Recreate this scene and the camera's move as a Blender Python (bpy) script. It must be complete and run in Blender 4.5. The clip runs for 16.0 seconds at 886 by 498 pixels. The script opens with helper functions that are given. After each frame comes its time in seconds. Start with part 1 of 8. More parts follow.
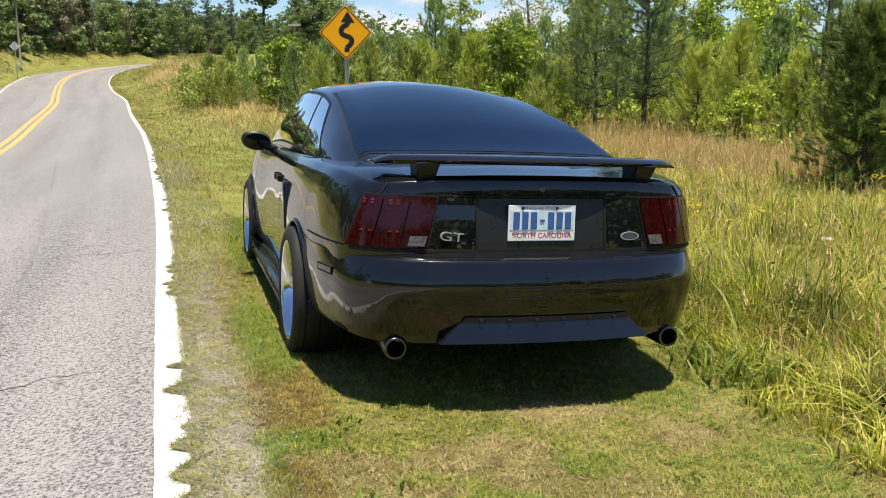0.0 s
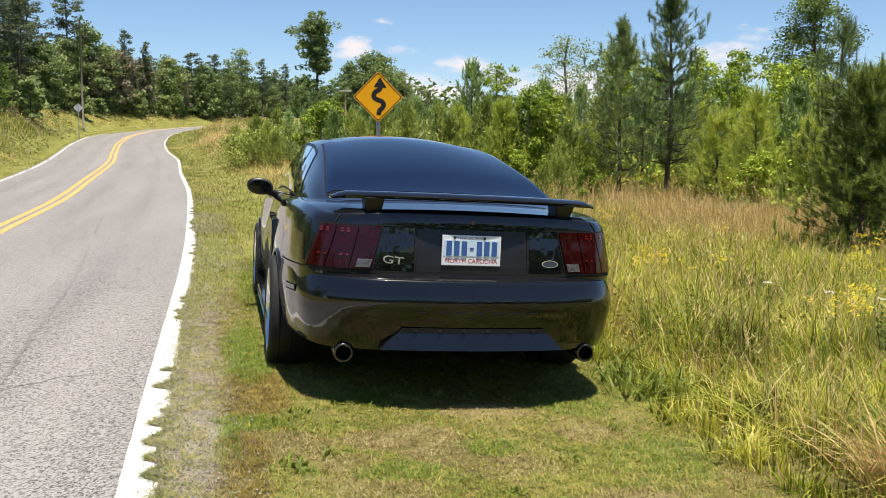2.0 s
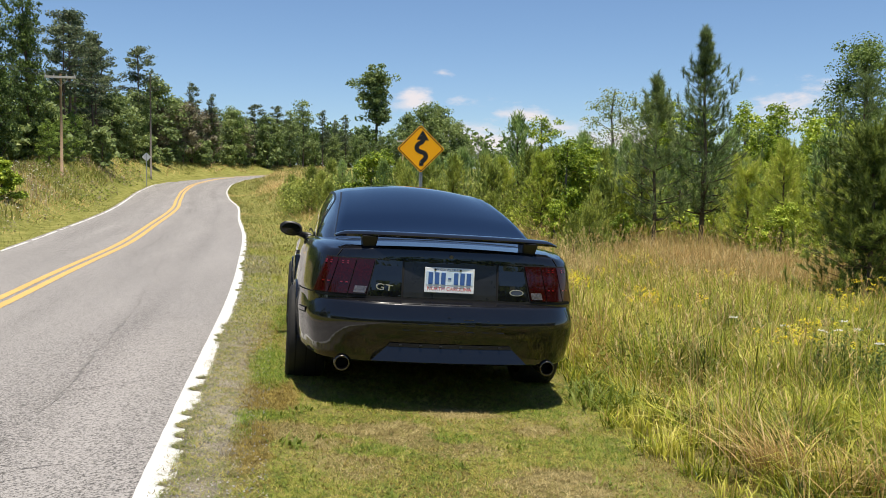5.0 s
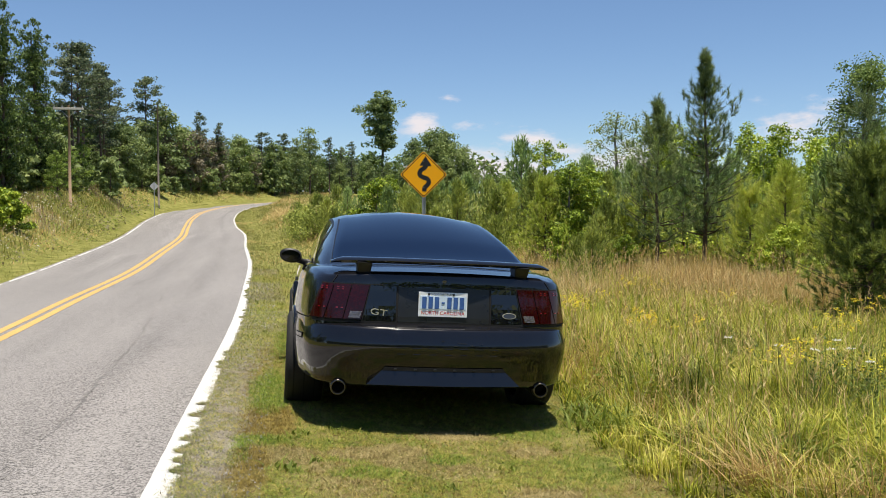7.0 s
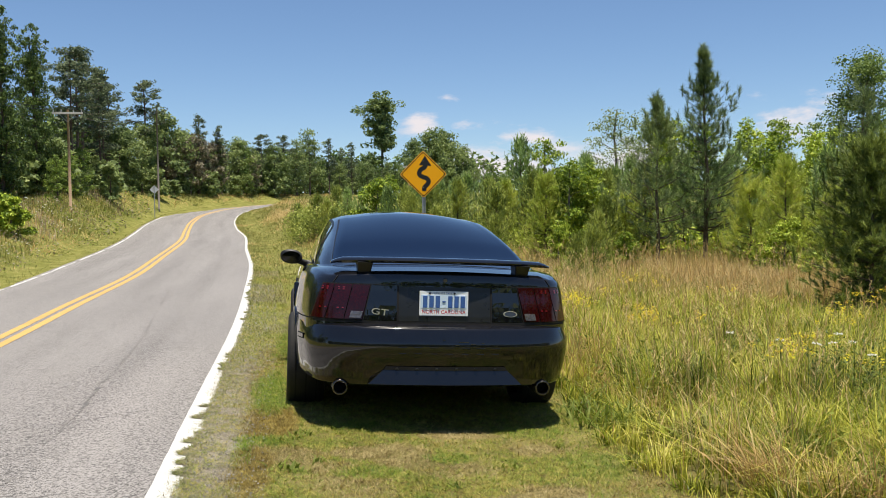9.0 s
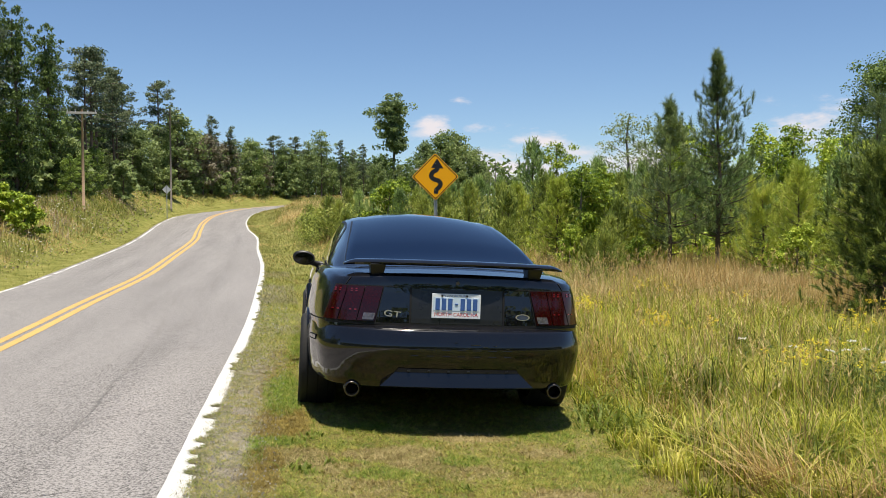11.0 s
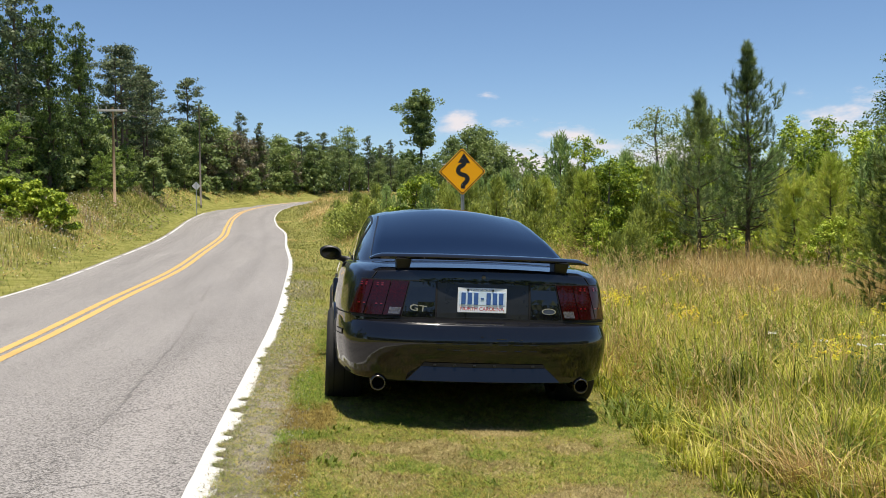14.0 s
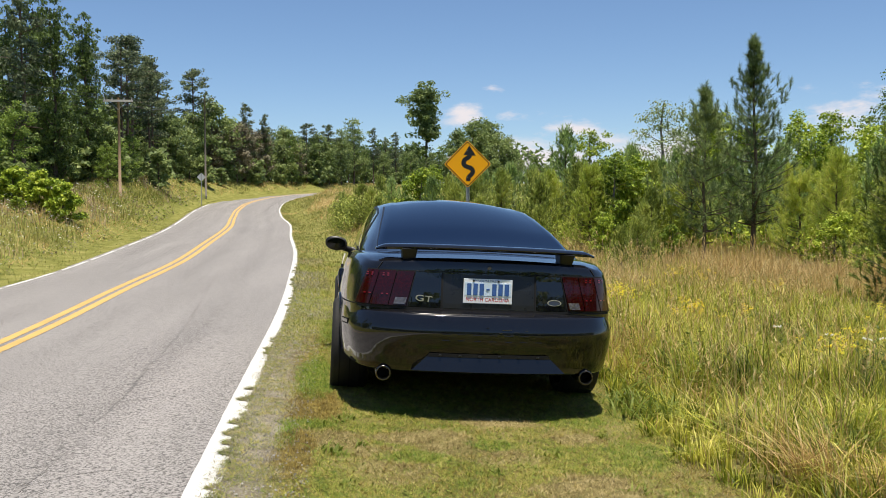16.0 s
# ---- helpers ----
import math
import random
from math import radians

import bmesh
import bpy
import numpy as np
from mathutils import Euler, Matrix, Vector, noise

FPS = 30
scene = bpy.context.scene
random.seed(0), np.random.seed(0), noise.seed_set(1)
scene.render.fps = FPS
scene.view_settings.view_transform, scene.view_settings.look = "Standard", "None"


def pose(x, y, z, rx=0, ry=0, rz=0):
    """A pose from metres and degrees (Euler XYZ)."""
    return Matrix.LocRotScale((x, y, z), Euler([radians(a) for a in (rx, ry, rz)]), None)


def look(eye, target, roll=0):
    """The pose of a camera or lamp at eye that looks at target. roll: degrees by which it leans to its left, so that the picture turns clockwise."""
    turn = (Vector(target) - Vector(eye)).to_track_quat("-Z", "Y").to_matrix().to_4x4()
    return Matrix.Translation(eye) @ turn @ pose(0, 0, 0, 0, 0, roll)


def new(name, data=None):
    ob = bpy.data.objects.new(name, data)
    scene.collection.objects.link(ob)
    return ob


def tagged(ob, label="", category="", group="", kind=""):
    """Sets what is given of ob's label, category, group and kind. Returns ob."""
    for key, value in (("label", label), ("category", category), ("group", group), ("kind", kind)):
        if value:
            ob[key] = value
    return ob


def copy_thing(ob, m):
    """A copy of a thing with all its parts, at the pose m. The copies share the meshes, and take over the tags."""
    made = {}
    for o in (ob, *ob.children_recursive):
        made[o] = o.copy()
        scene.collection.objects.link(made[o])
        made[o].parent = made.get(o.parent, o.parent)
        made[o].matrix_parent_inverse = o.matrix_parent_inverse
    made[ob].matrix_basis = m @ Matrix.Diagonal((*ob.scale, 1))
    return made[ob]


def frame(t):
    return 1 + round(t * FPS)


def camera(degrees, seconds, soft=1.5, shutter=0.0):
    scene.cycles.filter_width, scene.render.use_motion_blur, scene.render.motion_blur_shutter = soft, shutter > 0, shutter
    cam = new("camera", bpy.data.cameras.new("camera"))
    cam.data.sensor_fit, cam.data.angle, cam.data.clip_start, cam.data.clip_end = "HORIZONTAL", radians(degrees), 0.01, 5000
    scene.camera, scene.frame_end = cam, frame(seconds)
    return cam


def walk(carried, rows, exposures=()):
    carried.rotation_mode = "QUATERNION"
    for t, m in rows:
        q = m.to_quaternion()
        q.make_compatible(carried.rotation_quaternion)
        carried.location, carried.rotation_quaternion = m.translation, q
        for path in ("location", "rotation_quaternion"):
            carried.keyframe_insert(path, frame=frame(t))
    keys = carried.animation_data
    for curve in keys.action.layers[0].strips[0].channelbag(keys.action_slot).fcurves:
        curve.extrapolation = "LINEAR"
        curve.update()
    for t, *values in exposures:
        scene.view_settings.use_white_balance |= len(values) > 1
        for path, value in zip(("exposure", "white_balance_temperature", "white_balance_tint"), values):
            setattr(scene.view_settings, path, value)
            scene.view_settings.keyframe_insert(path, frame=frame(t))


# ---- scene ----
cam = camera(52.1, 16.0, 0.5)
PATH = [
    (0, (-1.509, -3.502, 1.302), (-0.929, -1.616, 0.976), 2.2),
    (0.5, (-1.557, -3.724, 1.302), (-0.985, -1.824, 1.053), 2.2),
    (1, (-1.42, -3.928, 1.293), (-0.907, -2.01, 1.052), 2.4),
    (1.5, (-1.264, -4.113, 1.28), (-0.769, -2.19, 1.04), 2.8),
    (2, (-1.218, -4.34, 1.234), (-0.741, -2.407, 1.044), 3.0),
    (2.5, (-1.143, -4.571, 1.257), (-0.693, -2.63, 1.087), 3.0),
    (3, (-0.989, -4.809, 1.227), (-0.613, -2.851, 1.067), 4.2),
    (3.5, (-0.941, -4.983, 1.245), (-0.596, -3.017, 1.114), 4.8),
    (4, (-1.019, -5.142, 1.237), (-0.669, -3.175, 1.141), 3.8),
    (4.2, (-1.037, -5.202, 1.223), (-0.681, -3.236, 1.122), 3.7),
    (6.3, (-0.927, -5.492, 1.262), (-0.598, -3.519, 1.22), 2.8),
    (6.5, (-0.945, -5.501, 1.25), (-0.614, -3.529, 1.214), 2.9),
    (7, (-0.929, -5.49, 1.246), (-0.601, -3.518, 1.21), 2.6),
    (7.5, (-0.93, -5.47, 1.238), (-0.598, -3.498, 1.199), 2.4),
    (8, (-0.924, -5.487, 1.242), (-0.589, -3.516, 1.201), 1.9),
    (10.5, (-0.929, -5.492, 1.239), (-0.619, -3.516, 1.211), 2.2),
    (11, (-0.94, -5.495, 1.241), (-0.637, -3.518, 1.209), 2.4),
    (11.5, (-0.943, -5.492, 1.237), (-0.649, -3.514, 1.203), 2.6),
    (12, (-0.943, -5.492, 1.235), (-0.646, -3.514, 1.197), 2.9),
    (12.5, (-0.937, -5.492, 1.232), (-0.642, -3.514, 1.19), 2.9),
    (13, (-0.928, -5.495, 1.231), (-0.636, -3.517, 1.188), 2.7),
    (13.5, (-0.935, -5.482, 1.228), (-0.664, -3.501, 1.182), 2.4),
    (14, (-0.927, -5.49, 1.235), (-0.684, -3.505, 1.19), 2.2),
    (14.5, (-0.919, -5.49, 1.22), (-0.679, -3.505, 1.174), 2.0),
    (15, (-0.926, -5.49, 1.218), (-0.688, -3.505, 1.165), 2.0),
    (15.5, (-0.936, -5.481, 1.223), (-0.696, -3.497, 1.164), 2.3),
    (16, (-0.937, -5.493, 1.221), (-0.703, -3.508, 1.16), 2.6),
]
# The car stands on a shoulder that falls away from the road: the whole car leans to the right.
CAR = pose(0, 0, 0, -0.57, 2.86, 0)
walk(cam, [(t, CAR @ look(eye, target, roll)) for t, eye, target, roll in PATH], [(0.0, 0.58), (1.0, 0.52), (2.0, 0.54), (3.0, 0.56), (4.0, 0.38), (6.3, 0.37), (16.0, 0.37)])

# ---- light ----
SUN_TO = Vector((0.045, -0.16, 1.0)).normalized()
sun = new("sun", bpy.data.lights.new("sun", "SUN"))
sun.data.energy, sun.data.angle, sun.data.color = 4.9, radians(0.53), (1.0, 0.922, 0.785)
sun.matrix_world = SUN_TO.to_track_quat("Z", "Y").to_matrix().to_4x4()

world = bpy.data.worlds.new("sky")
scene.world = world
world.use_nodes = True


def build_sky():
    nt = world.node_tree
    nt.nodes.clear()
    N, L = nt.nodes.new, nt.links.new
    out, bg = N("ShaderNodeOutputWorld"), N("ShaderNodeBackground")
    sky = N("ShaderNodeTexSky")
    sky.sky_type, sky.sun_disc = "NISHITA", False
    sky.sun_elevation = math.asin(SUN_TO.z)
    sky.sun_rotation = math.atan2(SUN_TO.x, SUN_TO.y)
    sky.altitude, sky.air_density, sky.dust_density, sky.ozone_density = 1200.0, 1.0, 0.3, 5.4
    bg.inputs[1].default_value = 0.096
    co = N("ShaderNodeTexCoord")
    # fair-weather clouds low over the horizon: soft noise within flat banks
    mp = N("ShaderNodeMapping")
    mp.inputs[3].default_value = (1.0, 1.0, 2.6)
    L(co.outputs["Generated"], mp.inputs[0])
    nz = N("ShaderNodeTexNoise")
    nz.inputs["Scale"].default_value, nz.inputs["Detail"].default_value, nz.inputs["Roughness"].default_value = 22.0, 8.0, 0.62
    L(mp.outputs[0], nz.inputs["Vector"])
    total = None
    # bearing from straight ahead (to the right), height over the horizon, half width, half height, in degrees
    for az, el, wa, we, k in CLOUDS:
        sub = N("ShaderNodeVectorMath")
        sub.operation = "SUBTRACT"
        d = Vector((math.sin(radians(az)) * math.cos(radians(el)), math.cos(radians(az)) * math.cos(radians(el)), math.sin(radians(el))))
        sub.inputs[1].default_value = d
        L(co.outputs["Generated"], sub.inputs[0])
        sc = N("ShaderNodeMapping")
        sc.inputs[3].default_value = (1 / radians(wa), 1 / radians(wa), 1 / radians(we))
        L(sub.outputs[0], sc.inputs[0])
        ln = N("ShaderNodeVectorMath")
        ln.operation = "LENGTH"
        L(sc.outputs[0], ln.inputs[0])
        mr = N("ShaderNodeMapRange")
        mr.inputs[1].default_value, mr.inputs[2].default_value, mr.inputs[3].default_value, mr.inputs[4].default_value = 0.0, 1.3, k, 0.0
        L(ln.outputs["Value"], mr.inputs[0])
        if total is None:
            total = mr.outputs[0]
        else:
            ad = N("ShaderNodeMath")
            ad.operation = "MAXIMUM"
            L(total, ad.inputs[0]), L(mr.outputs[0], ad.inputs[1])
            total = ad.outputs[0]
    ad = N("ShaderNodeMath")
    ad.operation = "ADD"
    L(total, ad.inputs[0]), L(nz.outputs["Fac"], ad.inputs[1])
    mr = N("ShaderNodeMapRange")
    mr.interpolation_type = "SMOOTHSTEP"
    mr.inputs[1].default_value, mr.inputs[2].default_value = 0.80, 1.18
    L(ad.outputs[0], mr.inputs[0])
    mix = N("ShaderNodeMix")
    mix.data_type = "RGBA"
    L(mr.outputs[0], mix.inputs[0]), L(sky.outputs[0], mix.inputs[6])
    mix.inputs[7].default_value = (6.9, 6.5, 6.7, 1)
    L(mix.outputs[2], bg.inputs[0]), L(bg.outputs[0], out.inputs[0])


CLOUDS = [(8.0, 5.7, 1.9, 1.3, 0.72), (10.6, 5.7, 2.1, 0.7, 0.55), (14.6, 4.8, 2.9, 0.85, 0.75), (9.6, 7.4, 1.4, 0.5, 0.45),
          (13.0, 3.0, 8.0, 2.0, 0.66), (21.0, 3.4, 9.0, 2.2, 0.64), (31.0, 5.2, 6.0, 2.4, 0.58), (2.0, 2.6, 6.0, 1.2, 0.4), (17.0, 4.0, 12.0, 2.6, 0.5), (-60, 8.0, 14.0, 3.0, 0.6), (120.0, 9.0, 20.0, 4.0, 0.6), (200.0, 8.0, 22.0, 4.0, 0.6)]
build_sky()

# ---- materials ----


def nodes_of(name):
    m = bpy.data.materials.new(name)
    m.use_nodes = True
    nt = m.node_tree
    return m, nt, nt.nodes["Principled BSDF"], nt.nodes.new, nt.links.new


def surface(name, base, rough=0.6, metal=0.0, spread=0.12, grain=40.0, bump=0.15, coat=0.0, coarse=None, spec=0.5):
    """A procedural surface: base colour varied by fine grain and by coarse stains, with fine relief."""
    m, nt, b, N, L = nodes_of(name)
    co = N("ShaderNodeTexCoord")
    fine, wide = N("ShaderNodeTexNoise"), N("ShaderNodeTexNoise")
    fine.inputs["Scale"].default_value, fine.inputs["Detail"].default_value = grain, 6
    wide.inputs["Scale"].default_value, wide.inputs["Detail"].default_value = coarse or grain / 14, 4
    for n in (fine, wide):
        L(co.outputs["Object"], n.inputs["Vector"])
    ad = N("ShaderNodeMath")
    ad.operation = "ADD"
    L(fine.outputs["Fac"], ad.inputs[0]), L(wide.outputs["Fac"], ad.inputs[1])
    ramp = N("ShaderNodeMapRange")
    ramp.inputs[1].default_value, ramp.inputs[2].default_value = 0.7, 1.3
    ramp.inputs[3].default_value, ramp.inputs[4].default_value = 1 - spread, 1 + spread
    L(ad.outputs[0], ramp.inputs[0])
    mul = N("ShaderNodeVectorMath")
    mul.operation = "SCALE"
    mul.inputs[0].default_value = base
    L(ramp.outputs[0], mul.inputs["Scale"])
    L(mul.outputs[0], b.inputs["Base Color"])
    b.inputs["Metallic"].default_value = metal
    b.inputs["Specular IOR Level"].default_value = spec
    rr = N("ShaderNodeMapRange")
    rr.inputs[1].default_value, rr.inputs[2].default_value = 0.3, 0.7
    rr.inputs[3].default_value, rr.inputs[4].default_value = rough * 0.85, min(1.0, rough * 1.15)
    L(wide.outputs["Fac"], rr.inputs[0]), L(rr.outputs[0], b.inputs["Roughness"])
    if coat:
        b.inputs["Coat Weight"].default_value, b.inputs["Coat Roughness"].default_value = coat, 0.04
    if bump:
        bp = N("ShaderNodeBump")
        bp.inputs["Strength"].default_value, bp.inputs["Distance"].default_value = bump, 0.01
        L(fine.outputs["Fac"], bp.inputs["Height"]), L(bp.outputs[0], b.inputs["Normal"])
    return m


def foliage(name, colours, through_light=0.35, rough=0.55, patch=0.5, spec=0.35, vary=1.0, drift=0.35):
    """Leaves, needles or blades: each one takes a shade of the ramp, in drifts a few metres wide."""
    m, nt, b, N, L = nodes_of(name)
    geo, co = N("ShaderNodeNewGeometry"), N("ShaderNodeTexCoord")
    nz = N("ShaderNodeTexNoise")
    nz.inputs["Scale"].default_value, nz.inputs["Detail"].default_value = patch, 3
    L(geo.outputs["Position"], nz.inputs["Vector"])
    mr = N("ShaderNodeMapRange")
    mr.inputs[1].default_value, mr.inputs[2].default_value = 0.3, 0.7
    mr.inputs[3].default_value, mr.inputs[4].default_value = -drift, drift
    L(nz.outputs["Fac"], mr.inputs[0])
    ob = N("ShaderNodeObjectInfo")
    orn = N("ShaderNodeMapRange")
    orn.inputs[3].default_value, orn.inputs[4].default_value = -0.12, 0.12
    L(ob.outputs["Random"], orn.inputs[0])
    a0, a1, isl = N("ShaderNodeMath"), N("ShaderNodeMath"), N("ShaderNodeMapRange")
    isl.inputs[3].default_value, isl.inputs[4].default_value = 0.5 - 0.5 * vary, 0.5 + 0.5 * vary
    L(geo.outputs["Random Per Island"], isl.inputs[0]), L(isl.outputs[0], a0.inputs[0]), L(mr.outputs[0], a0.inputs[1])
    L(a0.outputs[0], a1.inputs[0]), L(orn.outputs[0], a1.inputs[1])
    ramp = N("ShaderNodeValToRGB")
    el = ramp.color_ramp.elements
    while len(el) < len(colours):
        el.new(0.5)
    for i, c in enumerate(colours):
        el[i].position, el[i].color = i / (len(colours) - 1), (*c, 1)
    L(a1.outputs[0], ramp.inputs[0])
    L(ramp.outputs[0], b.inputs["Base Color"])
    b.inputs["Roughness"].default_value, b.inputs["Specular IOR Level"].default_value = rough, spec
    tr, mx = N("ShaderNodeBsdfTranslucent"), N("ShaderNodeMixShader")
    mx.inputs[0].default_value = through_light
    L(ramp.outputs[0], tr.inputs[0]), L(b.outputs[0], mx.inputs[1]), L(tr.outputs[0], mx.inputs[2])
    L(mx.outputs[0], nt.nodes["Material Output"].inputs[0])
    return m


def asphalt_mat():
    m, nt, b, N, L = nodes_of("old asphalt")
    co = N("ShaderNodeTexCoord")
    stone, wide, patch = N("ShaderNodeTexVoronoi"), N("ShaderNodeTexNoise"), N("ShaderNodeTexNoise")
    stone.inputs["Scale"].default_value = 180
    wide.inputs["Scale"].default_value, wide.inputs["Detail"].default_value = 1.2, 5
    patch.inputs["Scale"].default_value, patch.inputs["Detail"].default_value = 58, 7
    mp = N("ShaderNodeMapping")
    mp.inputs[3].default_value = (1.0, 0.12, 1.0)
    L(co.outputs["Object"], mp.inputs[0])
    L(co.outputs["Object"], stone.inputs["Vector"]), L(mp.outputs[0], wide.inputs["Vector"]), L(co.outputs["Object"], patch.inputs["Vector"])
    bw = N("ShaderNodeSeparateColor")
    L(stone.outputs["Color"], bw.inputs[0])
    ramp = N("ShaderNodeValToRGB")
    e = ramp.color_ramp.elements
    e[0].position, e[0].color = 0.05, (0.072, 0.067, 0.063, 1)
    e[1].position, e[1].color = 0.75, (0.362, 0.339, 0.322, 1)
    e.new(0.35).color = (0.203, 0.190, 0.180, 1)
    a, c = N("ShaderNodeMath"), N("ShaderNodeMath")
    a.operation, c.operation = "MULTIPLY_ADD", "MULTIPLY_ADD"
    a.inputs[1].default_value = 0.80
    calm = N("ShaderNodeMath")
    calm.operation = "MULTIPLY_ADD"
    calm.inputs[1].default_value, calm.inputs[2].default_value = 0.45, 0.275
    L(wide.outputs["Fac"], calm.inputs[0])
    mott = N("ShaderNodeMath")
    mott.operation = "MULTIPLY_ADD"
    mott.inputs[1].default_value = 2.8
    low = N("ShaderNodeMath")
    low.operation = "ADD"
    low.inputs[1].default_value = -1.40
    L(calm.outputs[0], low.inputs[0]), L(patch.outputs["Fac"], mott.inputs[0]), L(low.outputs[0], mott.inputs[2])
    L(bw.outputs[0], a.inputs[0]), L(mott.outputs[0], a.inputs[2])
    c.inputs[1].default_value, c.inputs[2].default_value = 1.0, -0.40
    L(a.outputs[0], c.inputs[0])
    # polished wheel tracks and a darker joint along each lane
    at, tr = N("ShaderNodeAttribute"), N("ShaderNodeValToRGB")
    at.attribute_name = "across"
    dv = N("ShaderNodeMath")
    dv.operation = "DIVIDE"
    dv.inputs[1].default_value = 2 * 3.12
    L(at.outputs["Fac"], dv.inputs[0]), L(dv.outputs[0], tr.inputs[0])
    te = tr.color_ramp.elements
    stops = [(0.0, 0.46), (0.09, 0.52), (0.135, 0.34), (0.20, 0.50), (0.262, 0.50), (0.272, 0.42), (0.283, 0.50), (0.36, 0.36), (0.43, 0.52), (0.50, 0.44), (0.58, 0.52), (0.65, 0.36), (0.74, 0.52), (0.86, 0.36), (0.94, 0.50)]
    while len(te) < len(stops):
        te.new(0.5)
    for i, (p, g) in enumerate(stops):
        te[i].position, te[i].color = p, (g, g, g, 1)
    sm = N("ShaderNodeMath")
    sm.operation = "MULTIPLY_ADD"
    sm.inputs[1].default_value = 0.75
    hv = N("ShaderNodeMath")
    hv.operation = "ADD"
    hv.inputs[1].default_value = -0.35
    L(c.outputs[0], hv.inputs[0])
    L(tr.outputs[0], sm.inputs[0]), L(hv.outputs[0], sm.inputs[2]), L(sm.outputs[0], ramp.inputs[0])
    L(ramp.outputs[0], b.inputs["Base Color"])
    b.inputs["Roughness"].default_value = 0.85
    bp = N("ShaderNodeBump")
    bp.inputs["Strength"].default_value, bp.inputs["Distance"].default_value = 0.5, 0.006
    L(stone.outputs["Distance"], bp.inputs["Height"]), L(bp.outputs[0], b.inputs["Normal"])
    return m


def soil_mat():
    """Bare verge: grey grit beside the road, then thatch and brown soil under the grass; the attribute 'verge' tells them apart."""
    m, nt, b, N, L = nodes_of("verge soil")
    co, at = N("ShaderNodeTexCoord"), N("ShaderNodeAttribute")
    at.attribute_name = "verge"
    n1, n2 = N("ShaderNodeTexNoise"), N("ShaderNodeTexNoise")
    n1.inputs["Scale"].default_value, n1.inputs["Detail"].default_value = 1.6, 6
    n2.inputs["Scale"].default_value, n2.inputs["Detail"].default_value, n2.inputs["Roughness"].default_value = 70, 8, 0.82
    for n in (n1, n2):
        L(co.outputs["Object"], n.inputs["Vector"])
    r1, r2 = N("ShaderNodeValToRGB"), N("ShaderNodeValToRGB")
    for r, cs in ((r1, ((0.095, 0.092, 0.025), (0.185, 0.162, 0.055), (0.30, 0.24, 0.115))), (r2, ((0.10, 0.088, 0.066), (0.225, 0.198, 0.150), (0.41, 0.37, 0.30)))):
        e = r.color_ramp.elements
        e.new(0.5)
        for i, c in enumerate(cs):
            e[i].position, e[i].color = 0.40 + 0.10 * i, (*c, 1)
    ad = N("ShaderNodeMath")
    ad.operation = "MULTIPLY_ADD"
    ad.inputs[1].default_value = 0.62
    L(n2.outputs["Fac"], ad.inputs[0])
    hf = N("ShaderNodeMath")
    hf.operation = "MULTIPLY"
    hf.inputs[1].default_value = 0.38
    L(n1.outputs["Fac"], hf.inputs[0]), L(hf.outputs[0], ad.inputs[2])
    L(ad.outputs[0], r1.inputs[0]), L(ad.outputs[0], r2.inputs[0])
    mx = N("ShaderNodeMix")
    mx.data_type = "RGBA"
    L(at.outputs["Fac"], mx.inputs[0]), L(r1.outputs[0], mx.inputs[6]), L(r2.outputs[0], mx.inputs[7])
    cover, rc, mg = N("ShaderNodeAttribute"), N("ShaderNodeValToRGB"), N("ShaderNodeMix")
    cover.attribute_name, mg.data_type = "cover", "RGBA"
    rc.color_ramp.elements.new(0.5)
    for i, c in enumerate(((0.10, 0.112, 0.024), (0.205, 0.205, 0.05), (0.32, 0.29, 0.10))):
        rc.color_ramp.elements[i].position, rc.color_ramp.elements[i].color = 0.40 + 0.10 * i, (*c, 1)
    L(ad.outputs[0], rc.inputs[0]), L(cover.outputs["Fac"], mg.inputs[0]), L(mx.outputs[2], mg.inputs[6]), L(rc.outputs[0], mg.inputs[7])
    L(mg.outputs[2], b.inputs["Base Color"])
    b.inputs["Roughness"].default_value, b.inputs["Specular IOR Level"].default_value = 0.95, 0.1
    bp = N("ShaderNodeBump")
    bp.inputs["Strength"].default_value, bp.inputs["Distance"].default_value = 0.35, 0.012
    L(n2.outputs["Fac"], bp.inputs["Height"]), L(bp.outputs[0], b.inputs["Normal"])
    return m


def paint_mat(name, base):
    """Line paint on a road: chipped and dusty."""
    return surface(name, base, rough=0.75, spread=0.16, grain=90, bump=0.3, coarse=3.0)


